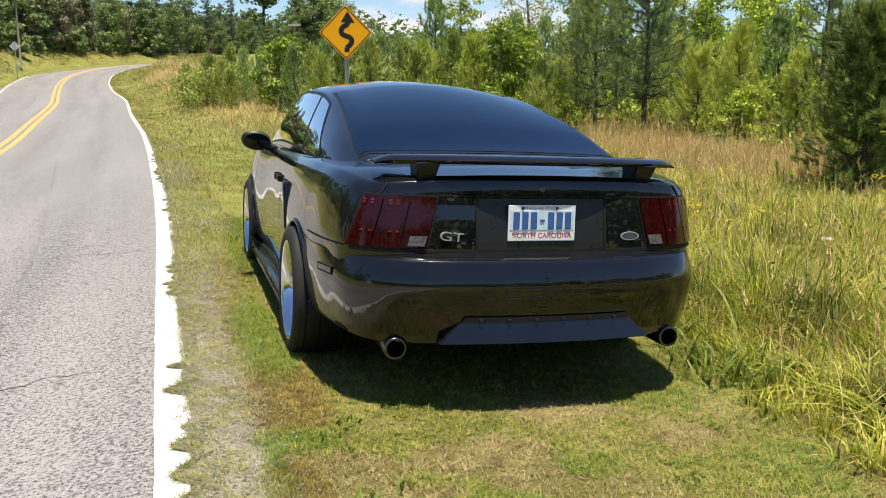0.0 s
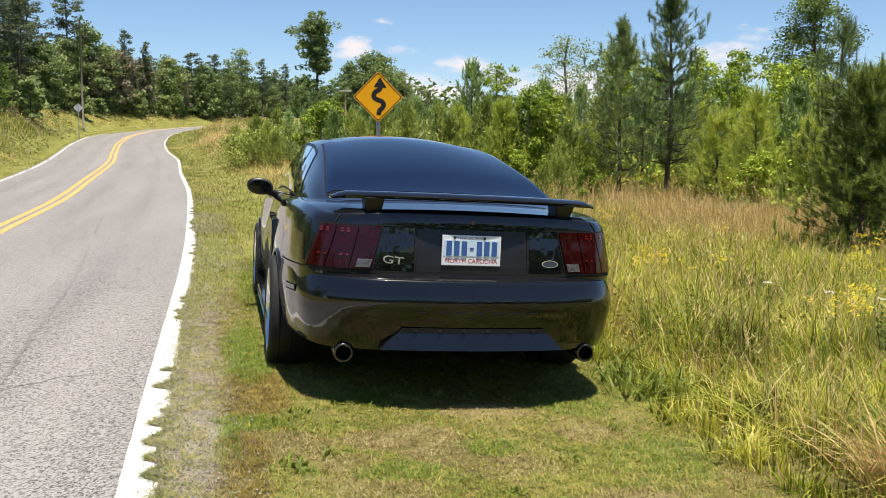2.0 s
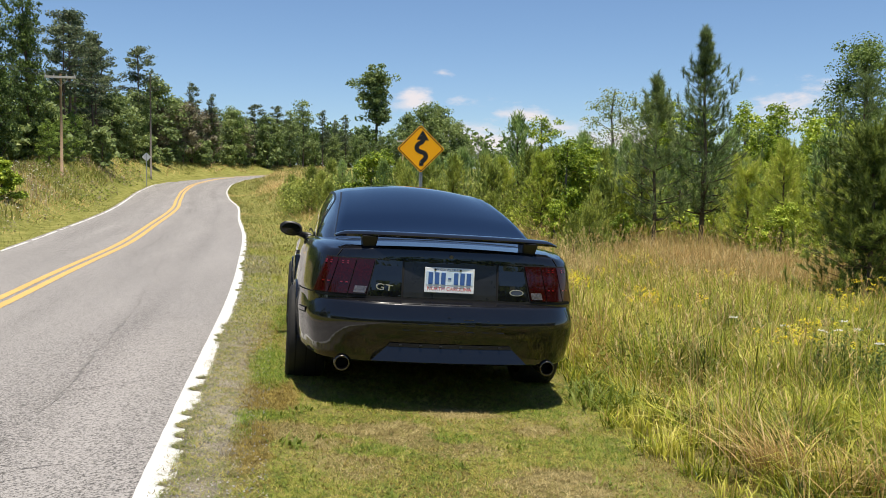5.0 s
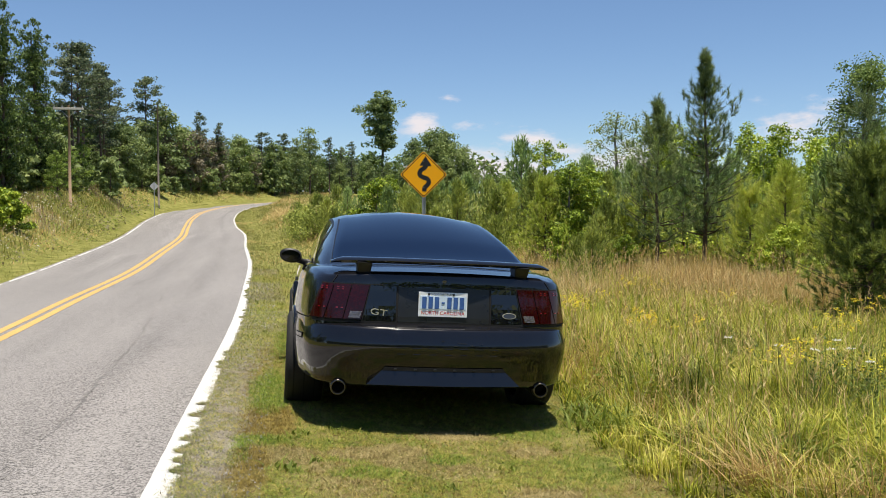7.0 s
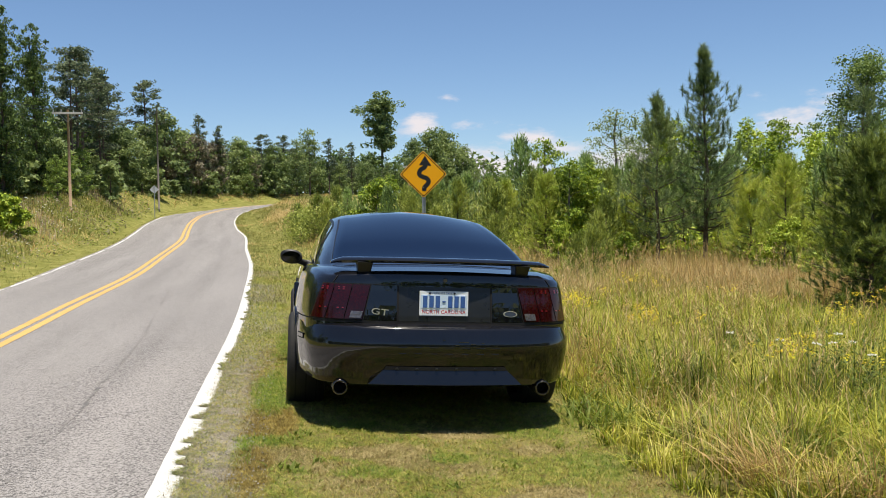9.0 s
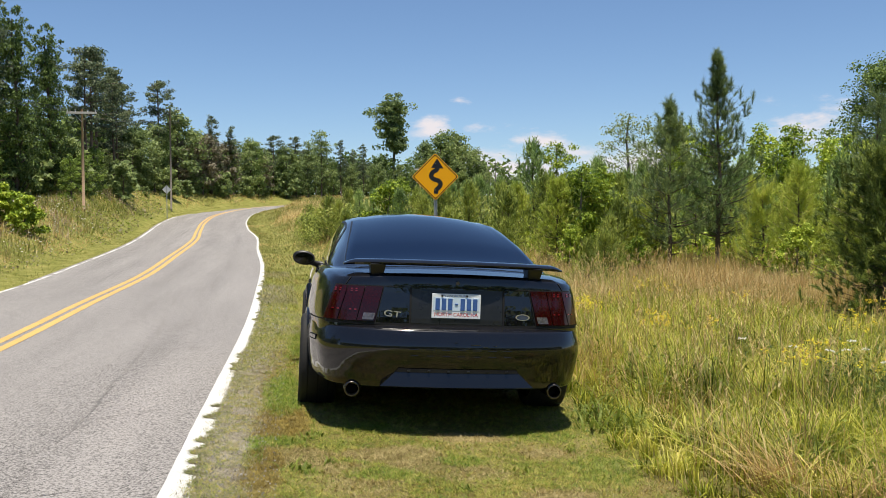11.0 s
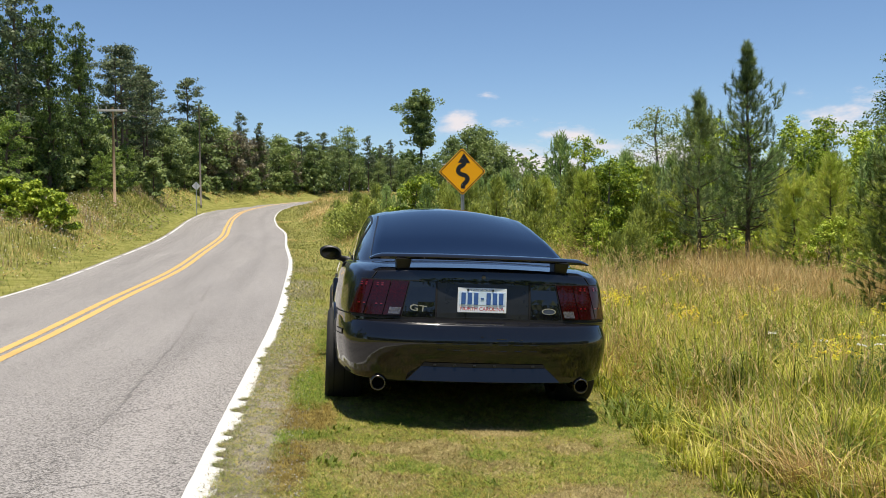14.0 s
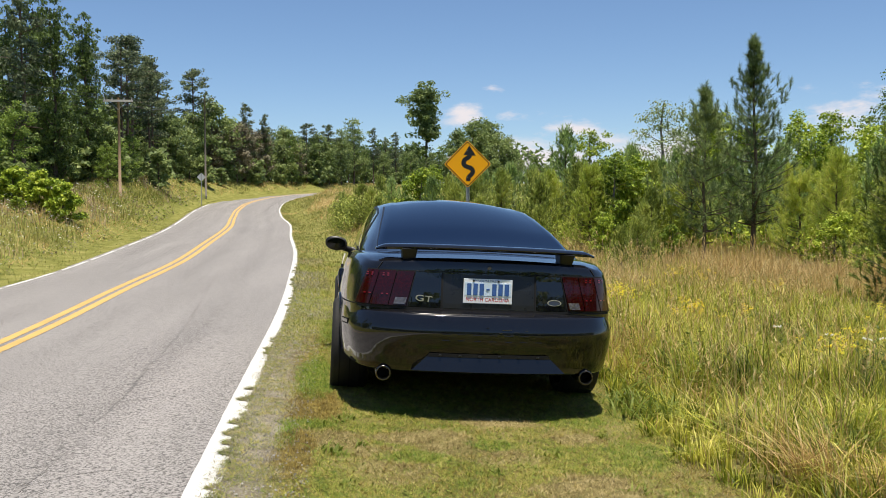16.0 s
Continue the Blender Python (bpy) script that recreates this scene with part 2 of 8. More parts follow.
M = dict(
    asphalt=asphalt_mat(), soil=soil_mat(),
    white_line=paint_mat("white line paint", (0.62, 0.61, 0.585)), yellow_line=paint_mat("yellow line paint", (0.60, 0.375, 0.115)),
    crack=surface("crack filler", (0.165, 0.155, 0.146), 0.9, spread=0.4, grain=60, bump=0.3),
    joint=surface("worn road joint", (0.205, 0.193, 0.182), 0.9, spread=0.45, grain=45, bump=0.3),
    turf=foliage("mown grass", [(0.072, 0.128, 0.011), (0.195, 0.258, 0.029), (0.37, 0.36, 0.056), (0.51, 0.42, 0.137)], 0.22, patch=13.0, vary=0.8),
    dry=foliage("dry grass", [(0.098, 0.067, 0.011), (0.245, 0.172, 0.030), (0.44, 0.345, 0.09)], 0.25, patch=12.0),
    tall=foliage("tall grass", [(0.030, 0.052, 0.005), (0.122, 0.160, 0.013), (0.300, 0.342, 0.028), (0.55, 0.525, 0.065), (0.72, 0.64, 0.17)], 0.26, 0.5, patch=2.4, spec=0.35, vary=0.6, drift=0.42),
    rust=foliage("rusty stems", [(0.22, 0.10, 0.03), (0.42, 0.235, 0.08), (0.58, 0.42, 0.19)], 0.25, patch=2.0),
    rosy=foliage("rosy seeding herbs", [(0.20, 0.135, 0.075), (0.36, 0.26, 0.16), (0.52, 0.42, 0.30)], 0.25, patch=2.0),
    tall_pale=foliage("pale field grass", [(0.30, 0.33, 0.05), (0.46, 0.46, 0.09), (0.60, 0.56, 0.17)], 0.28, patch=2.0),
    bank=foliage("bank grass", [(0.095, 0.11, 0.019), (0.19, 0.205, 0.038), (0.30, 0.29, 0.068), (0.41, 0.36, 0.145)], 0.3, patch=1.6),
    tan=foliage("straw-coloured turf", [(0.17, 0.125, 0.045), (0.34, 0.265, 0.10), (0.55, 0.455, 0.22)], 0.2, patch=14.0),
    pale=foliage("bleached thatch", [(0.17, 0.145, 0.072), (0.31, 0.27, 0.15), (0.48, 0.43, 0.29)], 0.2, patch=9.0),
    straw=foliage("straw", [(0.457, 0.302, 0.111), (0.618, 0.428, 0.182), (0.66, 0.529, 0.252)], 0.3),
    weed=foliage("broad weed leaves", [(0.135, 0.187, 0.0247), (0.27, 0.318, 0.0494)], 0.35),
    herb=foliage("dark herb leaves", [(0.045, 0.075, 0.012), (0.11, 0.16, 0.025), (0.20, 0.25, 0.045)], 0.3),
    lush=foliage("fresh turf", [(0.060, 0.120, 0.009), (0.15, 0.25, 0.018), (0.27, 0.37, 0.035)], 0.25, patch=14.0),
    flower_y=foliage("yellow petals", [(0.62, 0.42, 0.008), (0.62, 0.58, 0.024)], 0.3),
    flower_w=foliage("white petals", [(0.62, 0.62, 0.496), (0.62, 0.62, 0.592)], 0.3),
    needle_m=foliage("sapling needles", [(0.11, 0.155, 0.030), (0.345, 0.415, 0.08), (0.61, 0.63, 0.16)], 0.24, patch=0.9),
    needle_field=foliage("grey-green pine needles", [(0.075, 0.115, 0.042), (0.185, 0.255, 0.092), (0.37, 0.44, 0.17)], 0.24, patch=0.8),
    needle_bush=foliage("bush pine needles", [(0.06, 0.092, 0.022), (0.20, 0.265, 0.058), (0.46, 0.52, 0.125)], 0.24, patch=0.9),
    needle=foliage("pine needles", [(0.10, 0.165, 0.050), (0.324, 0.455, 0.139), (0.55, 0.654, 0.244)], 0.24, patch=0.9),
    needle_y=foliage("young pine needles", [(0.23, 0.30, 0.045), (0.52, 0.61, 0.088), (0.70, 0.69, 0.18)], 0.32, patch=0.9),
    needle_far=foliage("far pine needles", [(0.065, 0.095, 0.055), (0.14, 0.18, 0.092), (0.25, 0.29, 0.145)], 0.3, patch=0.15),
    leaf=foliage("fresh leaves", [(0.09, 0.15, 0.013), (0.29, 0.40, 0.034), (0.54, 0.60, 0.078)], 0.24, patch=0.6),
    leaf_dark=foliage("dark leaves", [(0.06, 0.098, 0.027), (0.14, 0.212, 0.05), (0.265, 0.35, 0.085)], 0.24, patch=0.3),
    leaf_ivy=foliage("ivy leaves", [(0.036, 0.062, 0.018), (0.095, 0.15, 0.036), (0.21, 0.29, 0.065)], 0.22, patch=0.3),
    leaf_mid=foliage("woodland edge leaves", [(0.08, 0.14, 0.03), (0.20, 0.30, 0.055), (0.36, 0.46, 0.09)], 0.35, patch=0.3),
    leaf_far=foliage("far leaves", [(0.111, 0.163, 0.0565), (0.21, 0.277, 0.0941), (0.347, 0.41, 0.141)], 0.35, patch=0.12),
    leaf_pale=foliage("silvery leaves", [(0.156, 0.204, 0.0672), (0.288, 0.348, 0.125), (0.396, 0.456, 0.192)], 0.35),
    dead=foliage("dead twigs and rust needles", [(0.16, 0.14, 0.085), (0.29, 0.25, 0.165)], 0.15, patch=0.2),
    bark=surface("pine bark", (0.115, 0.083, 0.062), 0.9, spread=0.5, grain=18, bump=0.8),
    bark_pale=surface("grey bark", (0.19, 0.165, 0.14), 0.9, spread=0.4, grain=14, bump=0.6),
    pole_wood=surface("weathered pole wood", (0.36, 0.25, 0.16), 0.9, spread=0.3, grain=22, bump=0.5),
    arm_wood=surface("bleached timber", (0.52, 0.49, 0.45), 0.85, spread=0.2, grain=20, bump=0.3),
    steel=surface("galvanised steel", (0.42, 0.43, 0.43), 0.45, 0.85, grain=60, bump=0.05),
    sign_yellow=surface("sign sheeting", (0.95, 0.43, 0.006), 0.45, spec=0.25, spread=0.04, grain=300, bump=0.02, coarse=3.0),
    sign_black=surface("sign ink", (0.012, 0.011, 0.010), 0.4, spread=0.1, bump=0.0),
    sign_back=surface("sign back aluminium", (0.58, 0.59, 0.59), 0.55, 0.25, bump=0.02),
    paint=surface("black car paint", (0.005, 0.005, 0.0062), 0.24, spread=0.3, grain=500, bump=0.0, coat=1.0, coarse=4.0, spec=0.05),
    trim=surface("black plastic trim", (0.008, 0.008, 0.009), 0.42, grain=300, bump=0.05),
    matte=surface("satin black panel", (0.016, 0.017, 0.019), 0.3, grain=200, bump=0.03),
    seam=surface("panel gap", (0.002, 0.002, 0.002), 0.8, bump=0.0),
    rubber=surface("tyre rubber", (0.014, 0.0135, 0.013), 0.75, grain=60, bump=0.2),
    rim=surface("polished alloy", (0.72, 0.74, 0.77), 0.14, 1.0, spread=0.04, grain=200, bump=0.0),
    exhaust=surface("sooty steel tip", (0.15, 0.135, 0.125), 0.28, 1.0, spread=0.2, grain=60, bump=0.0),
    soot=surface("soot", (0.006, 0.006, 0.006), 0.9, bump=0.0),
    lamp_red=surface("smoked red lens", (0.028, 0.0012, 0.002), 0.10, spread=0.45, grain=60, bump=0.05, coat=0.6, spec=0.1),
    lamp_dot=surface("red reflector", (0.20, 0.006, 0.010), 0.15, spread=0.2, bump=0.0, coat=1.0),
    lamp_clear=surface("clear reversing lens", (0.15, 0.135, 0.14), 0.14, 0.5, spread=0.8, grain=70, bump=0.8, coat=1.0),
    plate_white=surface("plate sheeting", (0.86, 0.88, 0.90), 0.4, spread=0.05, grain=60, bump=0.02),
    plate_sky=surface("plate pale blue print", (0.66, 0.80, 0.93), 0.4, spread=0.08, grain=30, bump=0.0),
    plate_blue=surface("plate blue ink", (0.05, 0.13, 0.38), 0.45, bump=0.0),
    plate_red=surface("plate red ink", (0.58, 0.04, 0.05), 0.45, bump=0.0),
    badge_blue=surface("badge enamel", (0.05, 0.07, 0.14), 0.2, bump=0.0, coat=1.0),
    silver=surface("silver badge", (0.58, 0.57, 0.55), 0.3, 0.55, spread=0.06, bump=0.0),
    mirror=surface("dim mirror glass", (0.035, 0.036, 0.04), 0.08, 1.0, spread=0.05, bump=0.0),
    stone=foliage("grit stones", [(0.16, 0.15, 0.13), (0.30, 0.28, 0.25), (0.46, 0.44, 0.40)], 0.0, 0.85),
    inside=surface("dark upholstery", (0.012, 0.012, 0.013), 0.8, bump=0.1),
)


def glass_mat():
    m, nt, b, N, L = nodes_of("tinted glass")
    b.inputs["Base Color"].default_value = (0.02, 0.026, 0.034, 1)
    b.inputs["Roughness"].default_value, b.inputs["IOR"].default_value = 0.015, 2.4
    # the reflected sky's blue is put into the specular colour of the glass
    b.inputs["Specular Tint"].default_value = (0.50, 0.72, 1.0, 1)
    b.inputs["Transmission Weight"].default_value = 1.0
    return m


M["glass"] = glass_mat()
M["side_glass"] = glass_mat()
M["side_glass"].name = "dark side glass"
M["side_glass"].node_tree.nodes["Principled BSDF"].inputs["IOR"].default_value = 1.42
M["paint"].node_tree.nodes["Principled BSDF"].inputs["Coat IOR"].default_value = 1.6
M["paint"].node_tree.nodes["Principled BSDF"].inputs["Coat Roughness"].default_value = 0.02


def dust_and_sheen(m, shade, most):
    """Road dust and painted-in sky sheen on a dark finish, most where it looks up."""
    nt = m.node_tree
    N, L, b = nt.nodes.new, nt.links.new, nt.nodes["Principled BSDF"]
    geo, co, nz, sx = N("ShaderNodeNewGeometry"), N("ShaderNodeTexCoord"), N("ShaderNodeTexNoise"), N("ShaderNodeSeparateXYZ")
    nz.inputs["Scale"].default_value, nz.inputs["Detail"].default_value = 9.0, 8.0
    L(co.outputs["Object"], nz.inputs["Vector"]), L(geo.outputs["Normal"], sx.inputs[0])
    up = N("ShaderNodeMapRange")
    up.inputs[1].default_value, up.inputs[2].default_value, up.inputs[3].default_value, up.inputs[4].default_value = 0.25, 0.95, 0.0, most
    L(sx.outputs[2], up.inputs[0])
    ml, mx = N("ShaderNodeMath"), N("ShaderNodeMix")
    ml.operation, mx.data_type = "MULTIPLY", "RGBA"
    L(up.outputs[0], ml.inputs[0]), L(nz.outputs["Fac"], ml.inputs[1]), L(ml.outputs[0], mx.inputs[0])
    L(b.inputs["Base Color"].links[0].from_socket, mx.inputs[6])
    mx.inputs[7].default_value = (*shade, 1)
    L(mx.outputs[2], b.inputs["Base Color"])


dust_and_sheen(M["paint"], (0.125, 0.125, 0.15), 0.038)

# ---- mesh helpers ----


def mesh_of(name, verts, faces, material, smooth=False):
    """A mesh from arrays: verts (n, 3); faces, one array (m, k) or a list of such arrays."""
    verts = np.asarray(verts, dtype=np.float32)
    faces = [np.asarray(f, dtype=np.int32) for f in (faces if isinstance(faces, list) else [faces]) if len(f)]
    me = bpy.data.meshes.new(name)
    me.vertices.add(len(verts))
    me.vertices.foreach_set("co", verts.ravel())
    loops = np.concatenate([f.ravel() for f in faces])
    sizes = np.concatenate([np.full(len(f), f.shape[1], dtype=np.int32) for f in faces])
    starts = np.concatenate(([0], np.cumsum(sizes)[:-1])).astype(np.int32)
    me.loops.add(len(loops))
    me.loops.foreach_set("vertex_index", loops)
    me.polygons.add(len(sizes))
    me.polygons.foreach_set("loop_start", starts)
    me.update(calc_edges=True)
    me.polygons.foreach_set("use_smooth", np.full(len(sizes), smooth))
    me.materials.append(material)
    me.update()
    return me


def grid_faces(nu, nv, closed_u=False):
    i, j = np.meshgrid(np.arange(nu if closed_u else nu - 1), np.arange(nv - 1), indexing="ij")
    i, j = i.ravel(), j.ravel()
    k = (i + 1) % nu
    return np.stack([i * nv + j, k * nv + j, k * nv + j + 1, i * nv + j + 1], 1)


def child(name, me, parent, label=""):
    ob = new(name, me)
    ob.parent = parent
    if label:
        ob["label"] = label
    return ob


def part(name, bm, material, parent, label="", smooth=False):
    me = bpy.data.meshes.new(name)
    bm.normal_update()
    bm.to_mesh(me)
    bm.free()
    me.materials.append(material)
    if smooth:
        me.polygons.foreach_set("use_smooth", np.full(len(me.polygons), True))
    return child(name, me, parent, label)


def thing(name, m, label, category, group="", kind=""):
    ob = new(name)
    ob.empty_display_size = 0.2
    ob.matrix_world = m
    return tagged(ob, label, category, group, kind)


def box(x0, x1, y0, y1, z0, z1, bevel=0.0, seg=2):
    bm = bmesh.new()
    bmesh.ops.create_cube(bm, size=1.0)
    for v in bm.verts:
        v.co = Vector((x0 + (v.co.x + 0.5) * (x1 - x0), y0 + (v.co.y + 0.5) * (y1 - y0), z0 + (v.co.z + 0.5) * (z1 - z0)))
    if bevel:
        bmesh.ops.bevel(bm, geom=bm.edges[:], offset=bevel, segments=seg, affect="EDGES", profile=0.6)
    return bm


def tube(points, radii, sides=8, cap=True):
    """A tapered tube along points, as arrays."""
    P = np.asarray(points, float)
    R = np.broadcast_to(np.asarray(radii, float), (len(P),))
    T = np.gradient(P, axis=0)
    T /= np.linalg.norm(T, axis=1)[:, None] + 1e-9
    ref = np.where(np.abs(T[:, 2:3]) > 0.9, [[1.0, 0, 0]], [[0, 0, 1.0]])
    A = np.cross(T, ref)
    A /= np.linalg.norm(A, axis=1)[:, None] + 1e-9
    B = np.cross(T, A)
    a = np.linspace(0, 2 * np.pi, sides, endpoint=False)
    V = P[:, None] + R[:, None, None] * (np.cos(a)[None, :, None] * A[:, None] + np.sin(a)[None, :, None] * B[:, None])
    V = V.transpose(1, 0, 2).reshape(-1, 3)
    F = [grid_faces(sides, len(P), True)]
    if cap:
        n = len(P)
        F.append(np.array([[k * n for k in range(sides)]]))
        F.append(np.array([[k * n + n - 1 for k in range(sides)][::-1]]))
    return V, F


def join(items):
    """Joins (verts, faces) pairs into one; faces are lists of arrays."""
    V, F, n = [], {}, 0
    for v, fs in items:
        V.append(v)
        for f in fs:
            F.setdefault(f.shape[1], []).append(f + n)
        n += len(v)
    return np.concatenate(V), [np.concatenate(f) for f in F.values()]


def sp(kx, kv, x):
    """A smooth curve through the knots (kx, kv)."""
    kx, kv, x = np.asarray(kx, float), np.asarray(kv, float), np.asarray(x, float)
    m = np.gradient(kv, kx)
    i = np.clip(np.searchsorted(kx, x) - 1, 0, len(kx) - 2)
    h = kx[i + 1] - kx[i]
    u = np.clip((x - kx[i]) / h, 0, 1)
    return (2 * u**3 - 3 * u**2 + 1) * kv[i] + (u**3 - 2 * u**2 + u) * h * m[i] + (-2 * u**3 + 3 * u**2) * kv[i + 1] + (u**3 - u**2) * h * m[i + 1]


def smooth(a, b, x):
    u = np.clip((np.asarray(x, float) - a) / (b - a), 0, 1)
    return u * u * (3 - 2 * u)


def wobble(x, y, s, k=0.0):
    """Cheap smooth unevenness."""
    return (np.sin(x * s + 1.3 + k) * np.cos(y * s * 0.9 + 0.4 * k) + 0.5 * np.sin(x * s * 2.3 + y * s * 1.7 + k) + 0.3 * np.sin(y * s * 4.1 - x * s * 3.3 + 2 * k)) / 1.8


# ---- the lie of the land ----
ROAD_Y = [-60, -6, 0, 6, 12, 20, 30, 42, 56, 66, 75, 84, 95, 110, 140, 200]
ROAD_X = [-1.85, -1.49, -1.567, -1.632, -1.81, -2.13, -2.75, -3.4, -4.7, -5.4, -5.3, -3.6, 0.5, 9.0, 34.0, 90.0]
ROAD_Z = [0.5, 0.121, 0.074, 0.045, 0.08, 0.07, 0.17, 0.42, 0.75, 1.25, 1.85, 2.45, 3.0, 3.5, 4.3, 5.0]
LANE, FALL_NEAR, FALL_FAR = 3.12, 0.10, 0.01


def right_edge(y):
    return sp(ROAD_Y, ROAD_X, y)


def road_z(y):
    return sp(ROAD_Y, ROAD_Z, y)


def fall(y):
    return FALL_NEAR + (FALL_FAR - FALL_NEAR) * np.clip(np.asarray(y, float) / 60, 0, 1)


def off_axis(y):
    """How much wider the road is along x than square to its line."""
    y = np.asarray(y, float)
    t = (right_edge(y + 0.5) - right_edge(y - 0.5))
    return np.sqrt(1 + t * t)


BANK_Y = [-60, 0, 10, 25, 40, 52, 60, 72, 85, 100, 140, 400]
BANK_Z = [0.7, 0.7, 0.8, 1.0, 1.7, 2.0, 2.4, 2.3, 1.5, 1.0, 0.8, 0.8]


def land(x, y):
    """Height of the ground."""
    x, y = np.asarray(x, float), np.asarray(y, float)
    e, z, w = right_edge(np.clip(y, -60, 200)), road_z(np.clip(y, -60, 200)), off_axis(np.clip(y, -59, 199))
    d = x - e
    L2 = 2 * LANE * w
    onroad = z + np.clip(d, -L2, 0) / w * fall(y)
    # the verge falls away under the car, then a shallow dip, then a rise far on
    near = fall(y) * np.clip(d, 0, 0.15) - 0.057 * np.clip(d - 0.15, 0, 3.0) + 0.006 * smooth(0.12, 0.2, d) - 0.05 * smooth(3.0, 5.0, d) + 0.012 * wobble(x, y, 1.1) * smooth(1.6, 3.0, d)
    far = np.clip((y - 12) * 0.03, 0, 1.0) * smooth(0.8, 4.0, d)
    rightside = near + far + 0.10 * wobble(x, y, 0.21, 1.0) * smooth(4, 10, d)
    q = -d - L2
    bank = sp(BANK_Y, BANK_Z, np.clip(y, -60, 400))
    left = -0.02 * np.clip(q, 0, 1.2) + bank * smooth(0.6, 4.8, q) + 0.012 * np.clip(q - 6, 0, 40) + 0.12 * wobble(x, y, 0.3, 2.0) * smooth(2, 6, q)
    return onroad + np.where(d > 0, rightside, 0) + np.where(q > 0, left, 0)


def ground_sheet():
    ax = np.concatenate([-np.geomspace(700, 12, 34), np.arange(-11.8, -2.6, 0.35), np.arange(-2.5, 1.6, 0.11), np.arange(1.7, 12, 0.3), np.geomspace(12.3, 700, 36)])
    ay = np.concatenate([-np.geomspace(300, 7, 16), np.arange(-6.5, 7.0, 0.16), np.arange(7.2, 30, 0.4), np.geomspace(30.5, 1500, 60)])
    X, Y = np.meshgrid(ax, ay, indexing="ij")
    Z = land(X, Y)
    e, w = right_edge(np.clip(Y, -60, 200)), off_axis(np.clip(Y, -59, 199))
    under = (X < e + 0.06) & (X > e - 2 * LANE * w + 0.16) & (Y < 190)
    Z = Z - np.where(under, 0.06, 0.0)
    d = X - e
    Z = Z + 0.006 * wobble(X, Y, 7.0) * smooth(0.15, 0.5, d)
    me = mesh_of("ground", np.stack([X, Y, Z], -1).reshape(-1, 3), grid_faces(len(ax), len(ay)), M["soil"], True)
    grit = (1 - smooth(0.30, 0.50, d + 0.07 * wobble(X, Y, 2.2))) * smooth(-0.3, -0.05, d) * (1 - 0.9 * smooth(1.5, 6.0, Y))
    at = me.attributes.new("verge", "FLOAT", "POINT")
    at.data.foreach_set("value", grit.astype(np.float32).ravel())
    green = np.maximum(smooth(2.0, 7.0, Y) * smooth(0.1, 0.3, d), np.where(d < -2, 1.0, 0.0))
    green = np.maximum(np.maximum(green, 0.8 * smooth(-2.6, -3.6, Y)), 0.6 * smooth(2.6, 3.4, d))
    cover = me.attributes.new("cover", "FLOAT", "POINT")
    cover.data.foreach_set("value", green.astype(np.float32).ravel())
    return tagged(new("ground", me), "grassy verge and field with thatch and bare soil", "ground", kind="structure")


def along_road(name, ys, d0, d1, lift, material):
    """A strip of the road between two distances from its right edge (to the left), either of which may vary."""
    ys = np.asarray(ys, float)
    d0, d1 = np.broadcast_to(d0, ys.shape), np.broadcast_to(d1, ys.shape)
    n = max(2, int(abs(d1[0] - d0[0]) / 0.3) + 2)
    U = np.linspace(0, 1, n)
    D = d0[:, None] + (d1 - d0)[:, None] * U[None]
    t = right_edge(ys + 0.5) - right_edge(ys - 0.5)
    w = np.sqrt(1 + t * t)
    X = right_edge(ys)[:, None] - D / w[:, None]
    Y = ys[:, None] + D * (t / w)[:, None]
    Z = road_z(ys)[:, None] - D * fall(ys)[:, None] + lift
    me = mesh_of(name, np.stack([X, Y, Z], -1).reshape(-1, 3), grid_faces(len(ys), n)[:, ::-1], material, True)
    across = me.attributes.new("across", "FLOAT", "POINT")
    across.data.foreach_set("value", D.astype(np.float32).ravel())
    return me


rng = np.random.default_rng(7)
ground_sheet()
ROADY = np.concatenate([np.arange(-25, 30, 0.5), np.arange(30, 150, 1.5)])
tagged(new("road", along_road("road", ROADY, -0.17, 2 * LANE + 0.12, 0.0, M["asphalt"])), "sun-bleached grey asphalt country road", "road", kind="structure")
ly = np.arange(-20, 110, 0.035)


def ragged(n, slow, bite, share, least=3, most=12):
    """Uneven edge: a slow drift with bites of unlike length and depth."""
    e = slow * np.convolve(rng.normal(0, 1, n + 80), np.ones(81) / 9, "valid")
    i = 0
    while i < n:
        step = int(rng.integers(least, most))
        if rng.random() < share:
            w = np.hanning(step + 2)[1:-1] ** 0.7
            e[i:i + step] += (w * bite * rng.random() ** 1.6)[: len(e[i:i + step])]
        i += step
    return e


rag = ragged(len(ly), 0.012, 0.105, 0.6, 3, 10)
for bite_y in (0.44, -0.21, -0.69):
    rag += 0.075 * np.exp(-((ly - bite_y) / 0.075) ** 2)
rag = np.clip(rag, -0.012, 0.12)
lr = tagged(new("road_marking", along_road("edge line", ly, -0.15 + 0.03 * smooth(4, 14, ly), -0.02 * smooth(4, 14, ly) + 0.004 * wobble(ly, ly, 5.0), 0.004, M["white_line"])), "worn white edge line with a ragged grassy side", "road marking", kind="structure")


